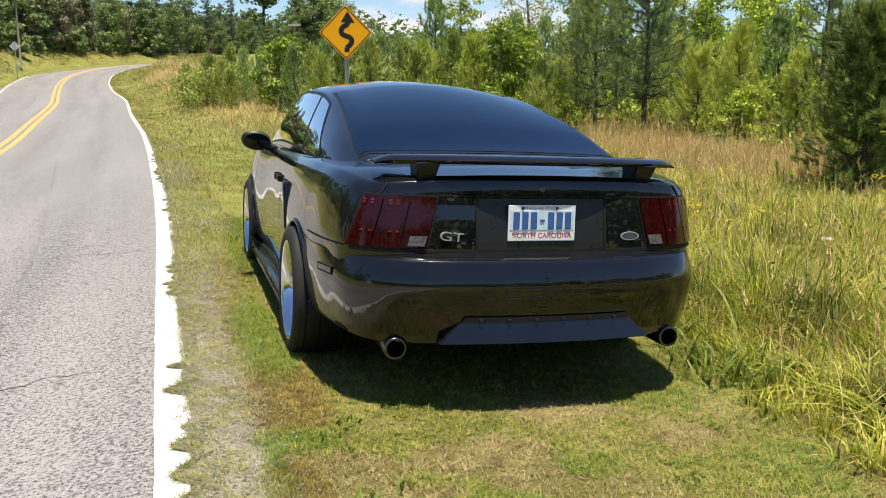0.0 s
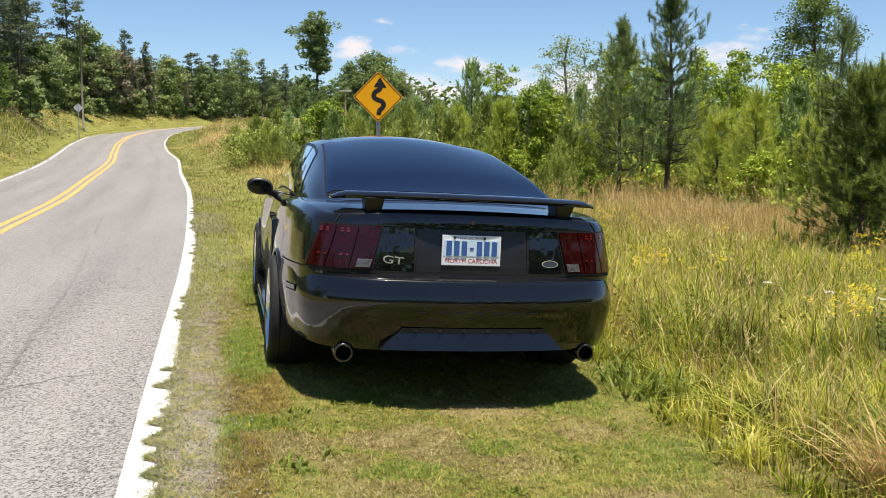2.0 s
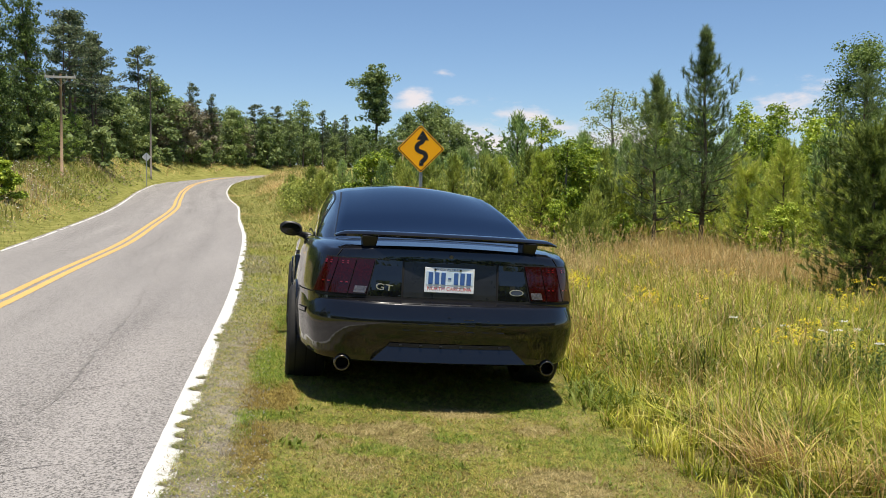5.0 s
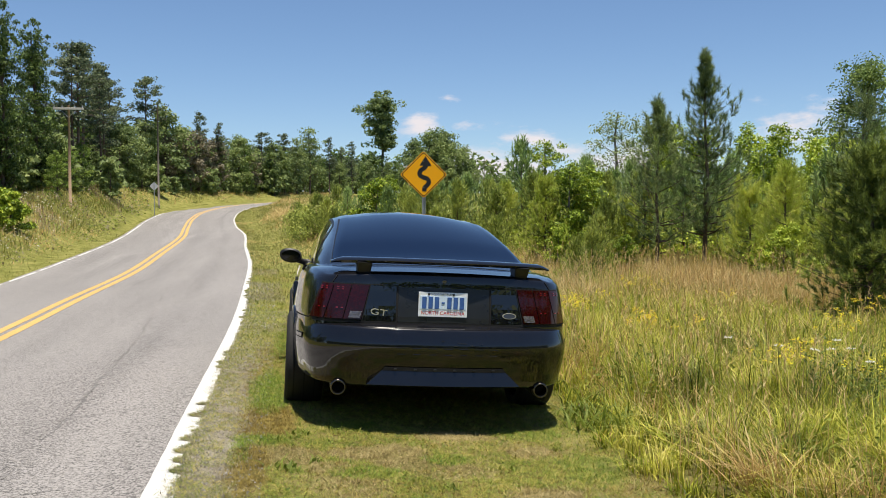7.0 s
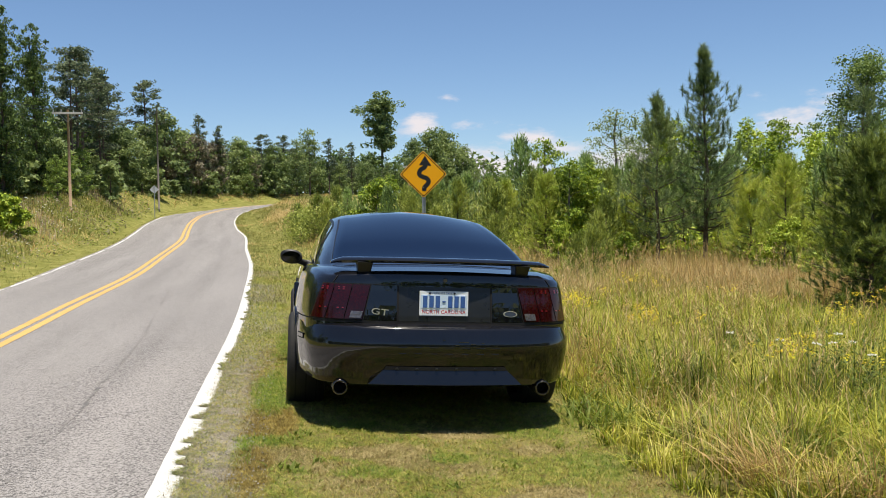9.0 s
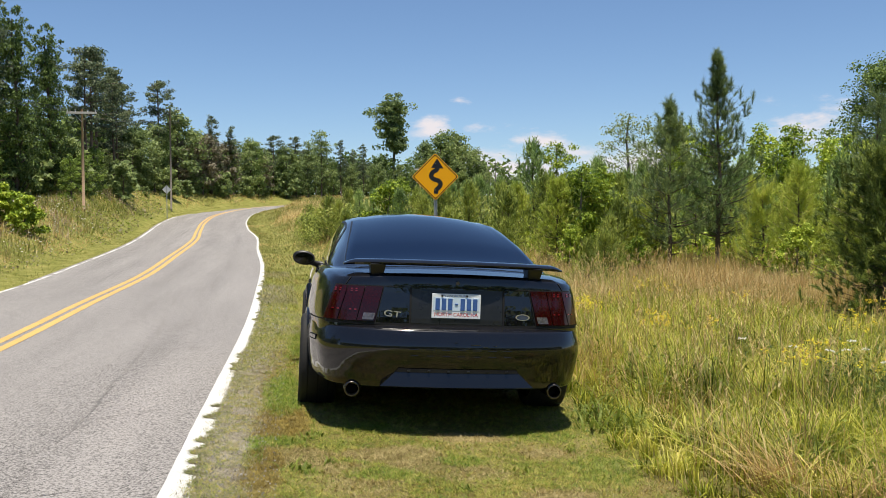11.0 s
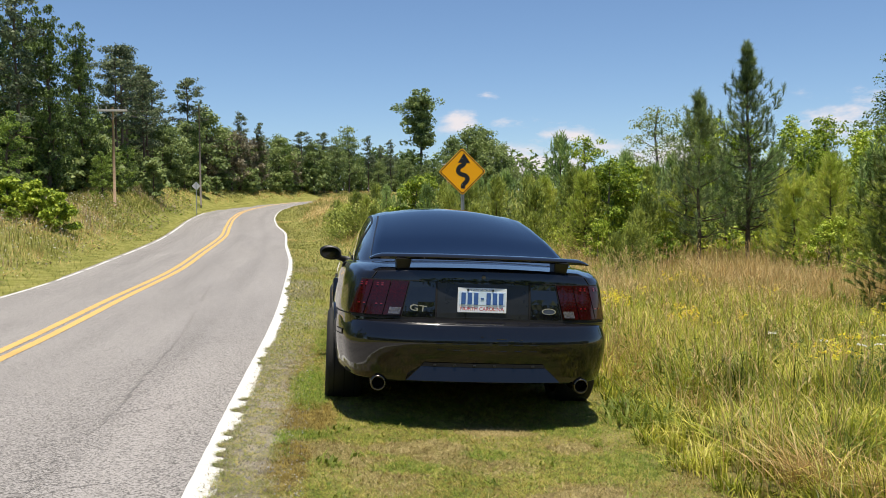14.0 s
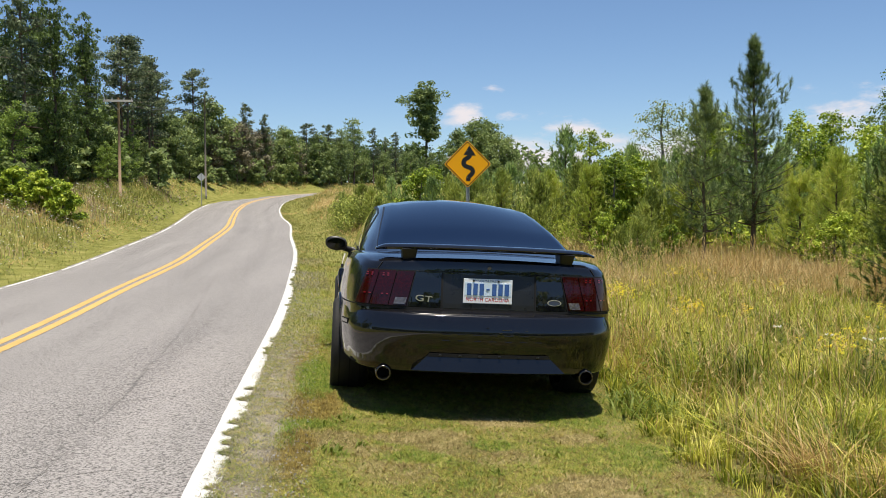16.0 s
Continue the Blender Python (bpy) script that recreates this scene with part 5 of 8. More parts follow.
def build_pole(x, y, top, r, arm):
    zg = float(land(x, y))
    p = thing("utility_pole", pose(x, y, zg), "weathered wooden utility pole with a cross-arm" if arm else "slim grey wooden utility pole", "utility pole", "utility poles")
    h = top - zg
    V, F = tube([(0, 0, -0.4), (0, 0, h * 0.5), (0, 0, h)], [r, r * 0.88, r * 0.72], 14)
    child("pole", mesh_of("pole", V, F, M["pole_wood"] if arm else M["bark_pale"], True), p)
    if arm:
        part("cross_arm", box(-arm / 2, arm / 2, -0.17, -0.07, h - 0.28, h - 0.15, 0.01), M["arm_wood"], p, "bleached timber cross-arm")
        for sx in (-0.46, -0.2, 0.2, 0.46):
            V, F = tube([(sx * arm, -0.12, h - 0.15), (sx * arm, -0.12, h - 0.06), (sx * arm, -0.12, h + 0.02)], [0.02, 0.045, 0.03], 8)
            child("insulator", mesh_of("insulator", V, F, M["steel"], True), p)
        for s in (-1, 1):
            V, F = tube([(s * 0.45, -0.12, h - 0.28), (0, -0.1, h - 0.75)], 0.015, 6)
            child("brace", mesh_of("brace", V, F, M["steel"]), p)
    return p


build_pole(-14.1, 52.0, 8.05, 0.09, 1.75)
build_pole(-12.5, 77.0, 11.2, 0.085, 0)
build_pole(12.47, 100.0, 7.35, 0.1, 1.35)


def build_wire(a, b, sag):
    t = np.linspace(0, 1, 24)
    P = np.asarray(a)[None] * (1 - t)[:, None] + np.asarray(b)[None] * t[:, None]
    P[:, 2] -= sag * 4 * t * (1 - t)
    V, F = tube(P, 0.011, 5)
    tagged(new("power_line", mesh_of("power line", V, F, M["trim"], True)), "thin dark overhead power line between the poles", "cable", "power lines")


for dx in (-0.8, 0.8):
    build_wire((-14.1 + dx, 51.9, 8.0), (-12.5 + dx * 0.2, 77.0, 10.9), 0.8)
    build_wire((-14.1 + dx, 51.9, 8.0), (-30.0 + dx, 10.0, 9.5), 1.0)

# ---- grass and weeds ----


def blades(x, y, z, h, w, az, lean, segs, curl=1.0):
    """Curved tapering blades rooted at (x, y, z). lean: how far the tip is carried sideways, as a share of the height."""
    n = len(x)
    t = np.linspace(0, 1, segs + 1)
    out = (lean * h)[:, None] * (t**(1 + curl))[None]
    up = h[:, None] * (t[None] - 0.35 * np.clip(lean, 0, 2)[:, None] * t[None] ** 2.5)
    cx = x[:, None] + out * np.cos(az)[:, None]
    cy = y[:, None] + out * np.sin(az)[:, None]
    cz = z[:, None] + up
    wd = w[:, None] * (1 - t**1.6)[None] * 0.5
    tw = az + np.pi / 2 + 0.5 * np.sin(az * 7)
    sx, sy = np.cos(tw)[:, None] * wd, np.sin(tw)[:, None] * wd
    A = np.stack([cx - sx, cy - sy, cz], -1)[:, :-1]
    B = np.stack([cx + sx, cy + sy, cz], -1)[:, :-1]
    tip = np.stack([cx, cy, cz], -1)[:, -1:]
    V = np.concatenate([A, B, tip], 1)
    k = 2 * segs + 1
    base = np.arange(n)[:, None] * k
    quads = [np.stack([base[:, 0] + i, base[:, 0] + segs + i, base[:, 0] + segs + i + 1, base[:, 0] + i + 1], 1) for i in range(segs - 1)]
    tris = np.stack([base[:, 0] + segs - 1, base[:, 0] + 2 * segs - 1, base[:, 0] + 2 * segs], 1)
    F = [tris]
    if quads:
        F.insert(0, np.concatenate(quads))
    return V.reshape(-1, 3), F


def stuff(name, items, material, label, category="grass"):
    V, F = join(items)
    return tagged(new(name, mesh_of(name, V, F, material, True)), label, category, kind="stuff")


def scatter(n, x0, x1, y0, y1, near=2.0, r=rng):
    """Places thinning with the distance from the near edge of the stretch."""
    x = r.uniform(x0, x1, n)
    u = r.random(n)
    y = y0 + (y1 - y0) * u**near
    return x, y


LATTICE = np.random.default_rng(3).random((128, 128))


def noise2(x, y, s, k=0.0):
    """Patchy noise from 0 to 1, in three octaves; s: how fine."""
    out = 0
    for o, a in ((1.0, 0.6), (2.3, 0.28), (5.1, 0.12)):
        u, v = np.asarray(x) * s * o / 2.4 + 17.3 * k + 40, np.asarray(y) * s * o / 2.4 + 9.1 * k + 40
        i, j = np.floor(u).astype(int), np.floor(v).astype(int)
        f, g = u - i, v - j
        f, g = f * f * (3 - 2 * f), g * g * (3 - 2 * g)
        q = lambda a_, b_: LATTICE[a_ % 128, b_ % 128]
        out = out + a * ((q(i, j) * (1 - f) + q(i + 1, j) * f) * (1 - g) + (q(i, j + 1) * (1 - f) + q(i + 1, j + 1) * f) * g)
    return np.clip(0.5 + (out - 0.5) * 1.55, 0, 1)


seam(SEAM, 0.036)

VERGE_R = lambda y: 0.98 + 0.10 * np.sin(np.asarray(y) * 1.7) + 0.06 * np.sin(np.asarray(y) * 4.3 + 1) + 0.04 * np.clip(np.asarray(y), 0, 20)


def spots(x, y, places):
    """Soft patches (x, y, half width, half length, strength) with frayed outlines."""
    fray = 0.55 * (noise2(x, y, 7.0, 51.0) - 0.5) + 0.35 * (noise2(x, y, 22.0, 52.0) - 0.5)
    out = 0
    for px, py, a, b, k in places:
        out = out + k * (1 - smooth(0.55, 1.25, np.hypot((x - px) / a, (y - py) / b) + fray))
    return out


RUST = [(-1.05, 0.18, 0.17, 0.44, 0.95), (-1.09, -0.65, 0.10, 0.22, 0.6), (-1.15, -0.95, 0.12, 0.45, 0.7), (-0.92, 4.6, 0.10, 1.4, 0.4), (-0.98, 2.9, 0.06, 0.4, 0.4)]
TAN = [(-0.88, -0.6, 0.15, 0.22, 0.8), (-0.56, -0.56, 0.15, 0.13, 0.7), (-0.36, -0.63, 0.20, 0.24, 0.7), (-0.68, -0.86, 0.16, 0.12, 0.6), (0.15, -0.15, 0.26, 0.12, 0.5), (-0.15, -0.85, 0.3, 0.2, 0.55), (-0.6, -1.25, 0.25, 0.25, 0.5), (0.5, -0.5, 0.2, 0.15, 0.5), (0.3, -1.5, 0.3, 0.25, 0.5)]
LUSH = [(-1.05, 1.35, 0.13, 0.85, 0.9), (-0.85, 4.0, 0.2, 1.6, 0.6), (-1.07, -0.28, 0.17, 0.13, 0.8), (-1.19, -0.59, 0.09, 0.25, 0.7), (-0.52, 0.12, 0.16, 0.10, 0.5), (-0.49, -0.95, 0.18, 0.12, 0.5), (-0.05, -0.7, 0.14, 0.10, 0.5), (0.55, -0.1, 0.25, 0.16, 0.4), (0.75, -0.8, 0.2, 0.3, 0.35)]


def rusty(x, y):
    """How far the turf has died back: above zero browned, below zero lush."""
    d = x - right_edge(y)
    band = 0.25 * np.exp(-((d - 0.45) / 0.09) ** 2) * (1 - 0.7 * smooth(0.8, 3.0, y))
    return band + spots(x, y, RUST) + 0.75 * spots(x, y, TAN) - spots(x, y, LUSH)


def mown():
    """Short turf of the verge; sparse in the grit by the road, worn in places."""
    x, y = scatter(140000, -1.5, 1.5, -3.2, 16.0, 1.9)
    d = x - right_edge(y)
    dens = smooth(0.14, 0.55, d + 0.09 * wobble(x, y, 2.2)) * 0.5 + 0.5
    dens *= 0.35 + 0.65 * smooth(0.25, 0.6, 0.4 * noise2(x, y, 2.4, 0.7) + 0.6 * noise2(x, y, 18.0, 0.7))
    keep = (rng.random(len(x)) < dens) & (x < VERGE_R(y) + 0.25) & (d > 0.09 + 0.05 * rng.random(len(x)))
    x, y, d = x[keep], y[keep], d[keep]
    far = smooth(3, 15, y)
    patch = noise2(x, y, 1.7, 2.0)
    h = (0.008 + 0.020 * rng.random(len(x)) ** 1.6) * (0.5 + 0.8 * patch) * (1 + 0.6 * far) * (0.75 + 0.25 * smooth(0.15, 0.6, d)) + 0.006
    w = (0.0021 + 0.0021 * rng.random(len(x))) * (1 + 2.4 * far)
    az = rng.uniform(0, 2 * np.pi, len(x))
    brown = noise2(x, y, 1.35, 5.0) * (0.6 + 0.4 * rng.random(len(x))) * (1 - 0.45 * smooth(0.9, 1.4, d)) + 0.30 * (rng.random(len(x)) - 0.5) + rusty(x, y)
    dry, straw = brown > 0.50, spots(x, y, TAN) > 0.12 + spots(x, y, RUST)
    for sel, mat, name, lab in ((~dry, M["turf"], "mown_grass", "short mown green grass of the verge"), (dry & straw, M["tan"], "dry_grass", "short straw-coloured grass"), (dry & ~straw, M["dry"], "dry_grass", "short dry brown grass and thatch")):
        items = [blades(x[sel], y[sel], land(x[sel], y[sel]) + 0.002, h[sel], w[sel], az[sel], rng.uniform(0.6, 1.6, sel.sum()), 1)]
        stuff(name, items, mat, lab)


def mat():
    """The close mat of small leaves and thatch of the verge beside the road's edge, where it is seen from near by."""
    n = 205000
    x = rng.uniform(-1.52, 1.45, n)
    y = -2.7 + 6.2 * rng.random(n) ** 1.25
    d = x - right_edge(y)
    dens = (0.75 + 0.25 * smooth(0.16, 0.55, d + 0.10 * wobble(x, y, 2.6))) * (0.30 + 0.70 * smooth(0.2, 0.6, 0.45 * noise2(x, y, 3.3, 4.0) + 0.55 * noise2(x, y, 22.0, 4.0)))
    dens *= 1 - 0.6 * (1 - smooth(0.30, 0.40, d)) * smooth(0.40, 0.62, noise2(x, y, 9.0, 71.0))
    keep = (rng.random(n) < dens) & (d > 0.05 + 0.09 * rng.random(n)) & (x < VERGE_R(y) + 0.3)
    x, y, d = x[keep], y[keep], d[keep]
    m = len(x)
    h = (0.008 + 0.016 * rng.random(m) ** 1.4) * (0.5 + 1.0 * noise2(x, y, 7.0, 2.0))
    w = 0.0020 + 0.0026 * rng.random(m)
    az = rng.uniform(0, 2 * np.pi, m)
    lean = rng.uniform(0.5, 2.0, m)
    bare = 1 - smooth(0.22, 0.45, d)
    tone = 0.30 * (1 - 0.5 * smooth(0.9, 1.4, d)) * noise2(x, y, 1.35, 5.0) + 0.46 * noise2(x, y, 5.5, 6.0) + 0.30 * noise2(x, y, 20.0, 6.0) + 0.24 * rng.random(m) + 0.8 * rusty(x, y)
    kinds = ((tone < 0.64) & (rng.random(m) > 0.45 * bare), M["turf"], "mown_grass", "close mat of small green grass leaves"), ((tone >= 0.60) & (spots(x, y, TAN) > 0.12 + spots(x, y, RUST)), M["tan"], "dry_grass", "straw-coloured grass mat"), ((tone >= 0.64) & (d > 0.31 + 0.1 * rng.random(m)), M["dry"], "dry_grass", "brown and rusty dead grass mat"), (tone > -9, M["pale"], "thatch", "pale bleached thatch in the bare strip")
    done = np.zeros(m, bool)
    for sel, mat_, name, lab in kinds:
        sel = sel & ~done
        done |= sel
        stuff(name, [blades(x[sel], y[sel], land(x[sel], y[sel]) + 0.004, h[sel], w[sel], az[sel], lean[sel], 1)], mat_, lab)


mown()
mat()


def turf_tufts():
    """Small bunches standing out of the turf: fresh green, yellowed and bleached ones side by side."""
    n = 26000
    x = rng.uniform(-1.25, 1.3, n)
    y = -2.6 + 5.2 * rng.random(n) ** 1.15
    d = x - right_edge(y)
    keep = (d > 0.36 + 0.12 * rng.random(n)) & (x < VERGE_R(y) + 0.15) & (rng.random(n) < 0.25 + 0.95 * noise2(x, y, 6.0, 41.0))
    x, y, d = x[keep], y[keep], d[keep]
    n = len(x)
    tone = 0.55 * noise2(x, y, 3.0, 43.0) + 0.45 * rng.random(n) + 1.0 * rusty(x, y)
    size = 0.5 + rng.random(n) ** 2
    for sel, m, name, lab in ((tone < 0.62, M["turf"], "mown_grass", "small fresh green bunches in the turf"), ((tone >= 0.62) & ((tone < 0.72) | (spots(x, y, RUST) > 0.2)), M["dry"], "dry_grass", "small browned bunches in the turf"), ((tone >= 0.72) & (spots(x, y, RUST) <= 0.2), M["tan"], "thatch", "small bleached bunches in the turf")):
        i = np.repeat(np.nonzero(sel)[0], 7)
        k = len(i)
        a = rng.uniform(0, 2 * np.pi, k)
        r = 0.008 * size[i] * np.sqrt(rng.random(k))
        px, py = x[i] + r * np.cos(a), y[i] + r * np.sin(a)
        stuff(name, [blades(px, py, land(px, py) + 0.003, (0.012 + 0.020 * rng.random(k)) * size[i], 0.0022 + 0.0024 * rng.random(k), a + rng.normal(0, 0.4, k), rng.uniform(0.4, 1.5, k), 1)], m, lab)


turf_tufts()


def turf_patches():
    """Fresh green and rusty brown stands of fine blades where the turf is lush or has died back."""
    for places, n, m, name, lab in ((LUSH, 40000, M["lush"], "mown_grass", "fresh green patches of fine turf"), (RUST, 12000, M["dry"], "dry_grass", "rusty brown patches of dying turf")):
        P = np.array(places)
        i = rng.choice(len(P), n, p=P[:, 2] * P[:, 3] / (P[:, 2] * P[:, 3]).sum())
        a, q = rng.uniform(0, 2 * np.pi, n), 1.3 * np.sqrt(rng.random(n))
        x, y = P[i, 0] + P[i, 2] * q * np.cos(a), P[i, 1] + P[i, 3] * q * np.sin(a)
        k = np.clip(1.3 * spots(x, y, places), 0, 1)
        keep = (rng.random(n) < k) & (x - right_edge(y) > 0.33 + 0.08 * rng.random(n))
        x, y = x[keep], y[keep]
        n = len(x)
        stuff(name, [blades(x, y, land(x, y) + 0.004, rng.uniform(0.014, 0.034, n), rng.uniform(0.0022, 0.0042, n) * (1 + np.clip(y, 0, 6) / 6), rng.uniform(0, 6.28, n), rng.uniform(0.4, 1.6, n), 1)], m, lab)


turf_patches()


def edge_grass():
    """Short grass creeping up to the edge line beyond the worn strip, and the verge behind."""
    for n, y0, y1, d0, d1, wide in ((26000, 1.8, 18.0, 0.13, 0.7, 0.008), (9000, -14.0, -2.9, 0.15, 5.0, 0.016)):
        y = y0 + (y1 - y0) * rng.random(n) ** (1.1 if y0 > 0 else 0.7)
        d = d0 + (d1 - d0) * rng.random(n)
        x = right_edge(y) + d
        h = rng.uniform(0.012, 0.05, n)
        if y0 > 0:
            on = (rng.random(n) < smooth(1.6, 5.0, y) * (0.4 + 0.6 * noise2(x, y, 9.0, 2.0))) & (d > 0.13 + 0.07 * rng.random(n))
            x, y, d, h = x[on], y[on], d[on], h[on]
            n = len(x)
        s = noise2(x, y, 2.0, 5.0) + 0.3 * rng.random(n) > 0.72
        az, lean = rng.uniform(0, 6.28, n), rng.uniform(0.3, 1.2, n)
        w = wide * rng.uniform(0.5, 1.0, n)
        for sel, mat_, name, lab in ((~s, M["turf"], "verge_grass", "short yellow-green grass at the road's edge"), (s, M["pale"], "verge_dry_grass", "bleached grass at the road's edge")):
            stuff(name, [blades(x[sel], y[sel], land(x[sel], y[sel]) + 0.006, h[sel], w[sel], az[sel], lean[sel], 1)], mat_, lab)


edge_grass()


def strip_grass():
    """Tufts of grass and bleached thatch in the gritty strip beside the edge line."""
    n = 60000
    y = -3.0 + 9.5 * rng.random(n) ** 1.25
    d = 0.12 + 0.30 * rng.random(n)
    x = right_edge(y) + d
    tuft = 0.55 * noise2(x, y, 21.0, 21.0) + 0.3 * noise2(x, y, 11.0, 22.0) + 0.15 * rng.random(n) + 0.16 * np.exp(-((d - 0.2) / 0.07) ** 2)
    on = rng.random(n) < smooth(0.42, 0.66, tuft)
    x, y, d, tuft = x[on], y[on], d[on], tuft[on]
    n = len(x)
    green = rng.random(n) < 0.55 * smooth(0.43, 0.62, tuft)
    h, w = rng.uniform(0.007, 0.024, n), rng.uniform(0.0022, 0.0048, n) * (1 + 0.12 * np.clip(y, 0, 9))
    az, lean = rng.uniform(0, 6.28, n), rng.uniform(0.7, 1.9, n)
    for sel, mat_, name, lab in ((green, M["turf"], "mown_grass", "tufts of green grass in the roadside grit"), (~green, M["pale"], "thatch", "bleached thatch in the roadside grit")):
        stuff(name, [blades(x[sel], y[sel], land(x[sel], y[sel]) + 0.006, h[sel], w[sel], az[sel], lean[sel], 1)], mat_, lab)


strip_grass()


def line_grass():
    """Thatch and grass reaching over the bitten side of the edge line."""
    n = 26000
    y = -3.0 + 17.0 * rng.random(n) ** 1.3
    bite = np.interp(y, ly, rag)
    d = 0.150 - bite + 0.07 * rng.random(n) ** 1.5
    on = rng.random(n) < 0.25 + 0.75 * smooth(0.02, 0.07, bite)
    y, d = y[on], d[on]
    x = right_edge(y) + d
    n = len(x)
    far = 1 + np.clip(y, 0, 14) / 7
    az, lean = rng.normal(math.pi, 0.9, n), rng.uniform(0.7, 2.2, n)
    h, w = rng.uniform(0.010, 0.032, n), rng.uniform(0.002, 0.0045, n) * far
    green = rng.random(n) < 0.45
    for sel, mat_, name, lab in ((green, M["turf"], "mown_grass", "green grass reaching over the edge line"), (~green, M["pale"], "thatch", "bleached thatch reaching over the edge line")):
        stuff(name, [blades(x[sel], y[sel], land(x[sel], y[sel]) + 0.007, h[sel], w[sel], az[sel], lean[sel], 1)], mat_, lab)


line_grass()


def clover():
    """Low round leaves in the turf."""
    n = 48000
    x, y = scatter(n, -1.3, 1.15, -3.0, 7.0, 1.7)
    d = x - right_edge(y)
    keep = (rng.random(n) < smooth(0.45, 0.8, 0.4 * noise2(x, y, 1.9, 3.0) + 0.6 * noise2(x, y, 16.0, 3.0)) + 0.05 + 0.8 * spots(x, y, LUSH)) & (d > 0.35) & (rusty(x, y) < 0.10) & (x < VERGE_R(y) + 0.2)
    x, y = x[keep], y[keep]
    z = land(x, y) + 0.006 + 0.008 * rng.random(len(x))
    s = 0.003 + 0.005 * rng.random(len(x))
    az = rng.uniform(0, 6.28, len(x))
    c, q = np.cos(az), np.sin(az)
    t1, t2 = rng.normal(0, 0.35, len(x)), rng.normal(0, 0.35, len(x))
    P = []
    for a, b in ((1, 0), (0, 0.8), (-1, 0), (0, -0.8)):
        P.append(np.stack([x + s * (a * c - b * q), y + s * (a * q + b * c), z + s * (a * t1 + b * t2)], 1))
    V = np.stack(P, 1).reshape(-1, 3)
    F = np.arange(len(x) * 4).reshape(-1, 4)
    tagged(new("clover", mesh_of("clover", V, F, M["weed"])), "low clover and weed leaves among the turf", "weeds", kind="stuff")


clover()


def tufts(n, x0, x1, y0, y1, each, spread, near):
    """Blades of bunch grasses: places, outward bearings and a height for each bunch."""
    cx, cy = scatter(n, x0, x1, y0, y1, near)
    keep = (cx > VERGE_R(cy) + rng.normal(0.02, 0.06, n)) & (rng.random(n) < 0.5 + 0.9 * noise2(cx, cy, 2.4, 1.0))
    keep &= np.hypot((cx - 7.05) / 1.5, (cy - 5.85) / 1.4) > 1
    cx, cy = cx[keep], cy[keep]
    tall_ = (0.16 + 0.24 * rng.random(len(cx)) + 0.22 * noise2(cx, cy, 1.3, 12.0)) * (0.32 + 0.68 * smooth(0.0, 0.9, cx - VERGE_R(cy)))
    wide, wild = rng.uniform(0.55, 1.3, len(cx)), rng.uniform(0.35, 1.0, len(cx))
    wind = rng.uniform(0, 2 * np.pi, len(cx))
    i = np.repeat(np.arange(len(cx)), each)
    m = len(i)
    a, r = rng.uniform(0, 2 * np.pi, m), np.sqrt(rng.random(m)) * spread * wide[i]
    x, y = cx[i] + r * np.cos(a), cy[i] + r * np.sin(a)
    az = np.where(rng.random(m) < 0.7, a + rng.normal(0, 0.5, m), wind[i] + rng.normal(0, 0.5, m))
    h = tall_[i] * (0.45 + 0.75 * rng.random(m) ** 0.8)
    lean = wild[i] * rng.uniform(0.2, 1.9, m)
    ok = x > VERGE_R(y) - 0.02
    return x[ok], y[ok], h[ok], az[ok], lean[ok]


def tall():
    """The unmown field beside the verge: bunches of fine green blades among standing straw."""
    for n, x0, x1, y0, y1, p, each, spread, segs in ((2300, 0.9, 6.6, -3.2, 4.6, 1.1, 36, 0.10, 3), (2400, 0.9, 10.0, 4.0, 11.0, 1.1, 21, 0.14, 2), (2600, 0.8, 17.0, 10.0, 21.0, 1.1, 10, 0.22, 2), (2000, 0.6, 34.0, 18.0, 40.0, 1.0, 6, 0.4, 1)):
        x, y, h, az, lean = tufts(n, x0, x1, y0, y1, each, spread, p)
        m = len(x)
        dist = np.hypot(x + 0.9, y + 5.4)
        w = (0.0032 + 0.0060 * rng.random(m) ** 1.6) * (1 + dist / 11)
        tan = noise2(x, y, 0.55, 4.0) * 0.30 + 0.55 * smooth(4.0, 9.5, y) * (0.45 + 0.75 * noise2(x, y, 0.8, 8.0)) + 0.16 * noise2(x, y, 4.0, 14.0) + 0.22 * rng.random(m)
        tan += np.where(rng.random(m) < 0.07, 0.5, 0.0) - 0.2 * smooth(16, 22, y)
        tan += 0.30 * np.exp(-((x - 1.65) / 0.5) ** 2 - ((y - 2.6) / 1.6) ** 2) - 0.25 * np.exp(-((x - 2.1) / 0.8) ** 2 - ((y + 1.2) / 0.9) ** 2)
        s = tan > 0.61
        z = land(x, y)
        stuff("tall_grass", [blades(x[~s], y[~s], z[~s], h[~s], w[~s], az[~s], lean[~s], segs)], M["tall"], "unmown yellow-green field grass in knee-high bunches")
        stuff("tall_dry_grass", [blades(x[s], y[s], z[s], h[s] * 1.15, w[s] * 0.7, az[s], lean[s] * 0.5, segs)], M["straw"], "standing tan dry grass in the field")


tall()


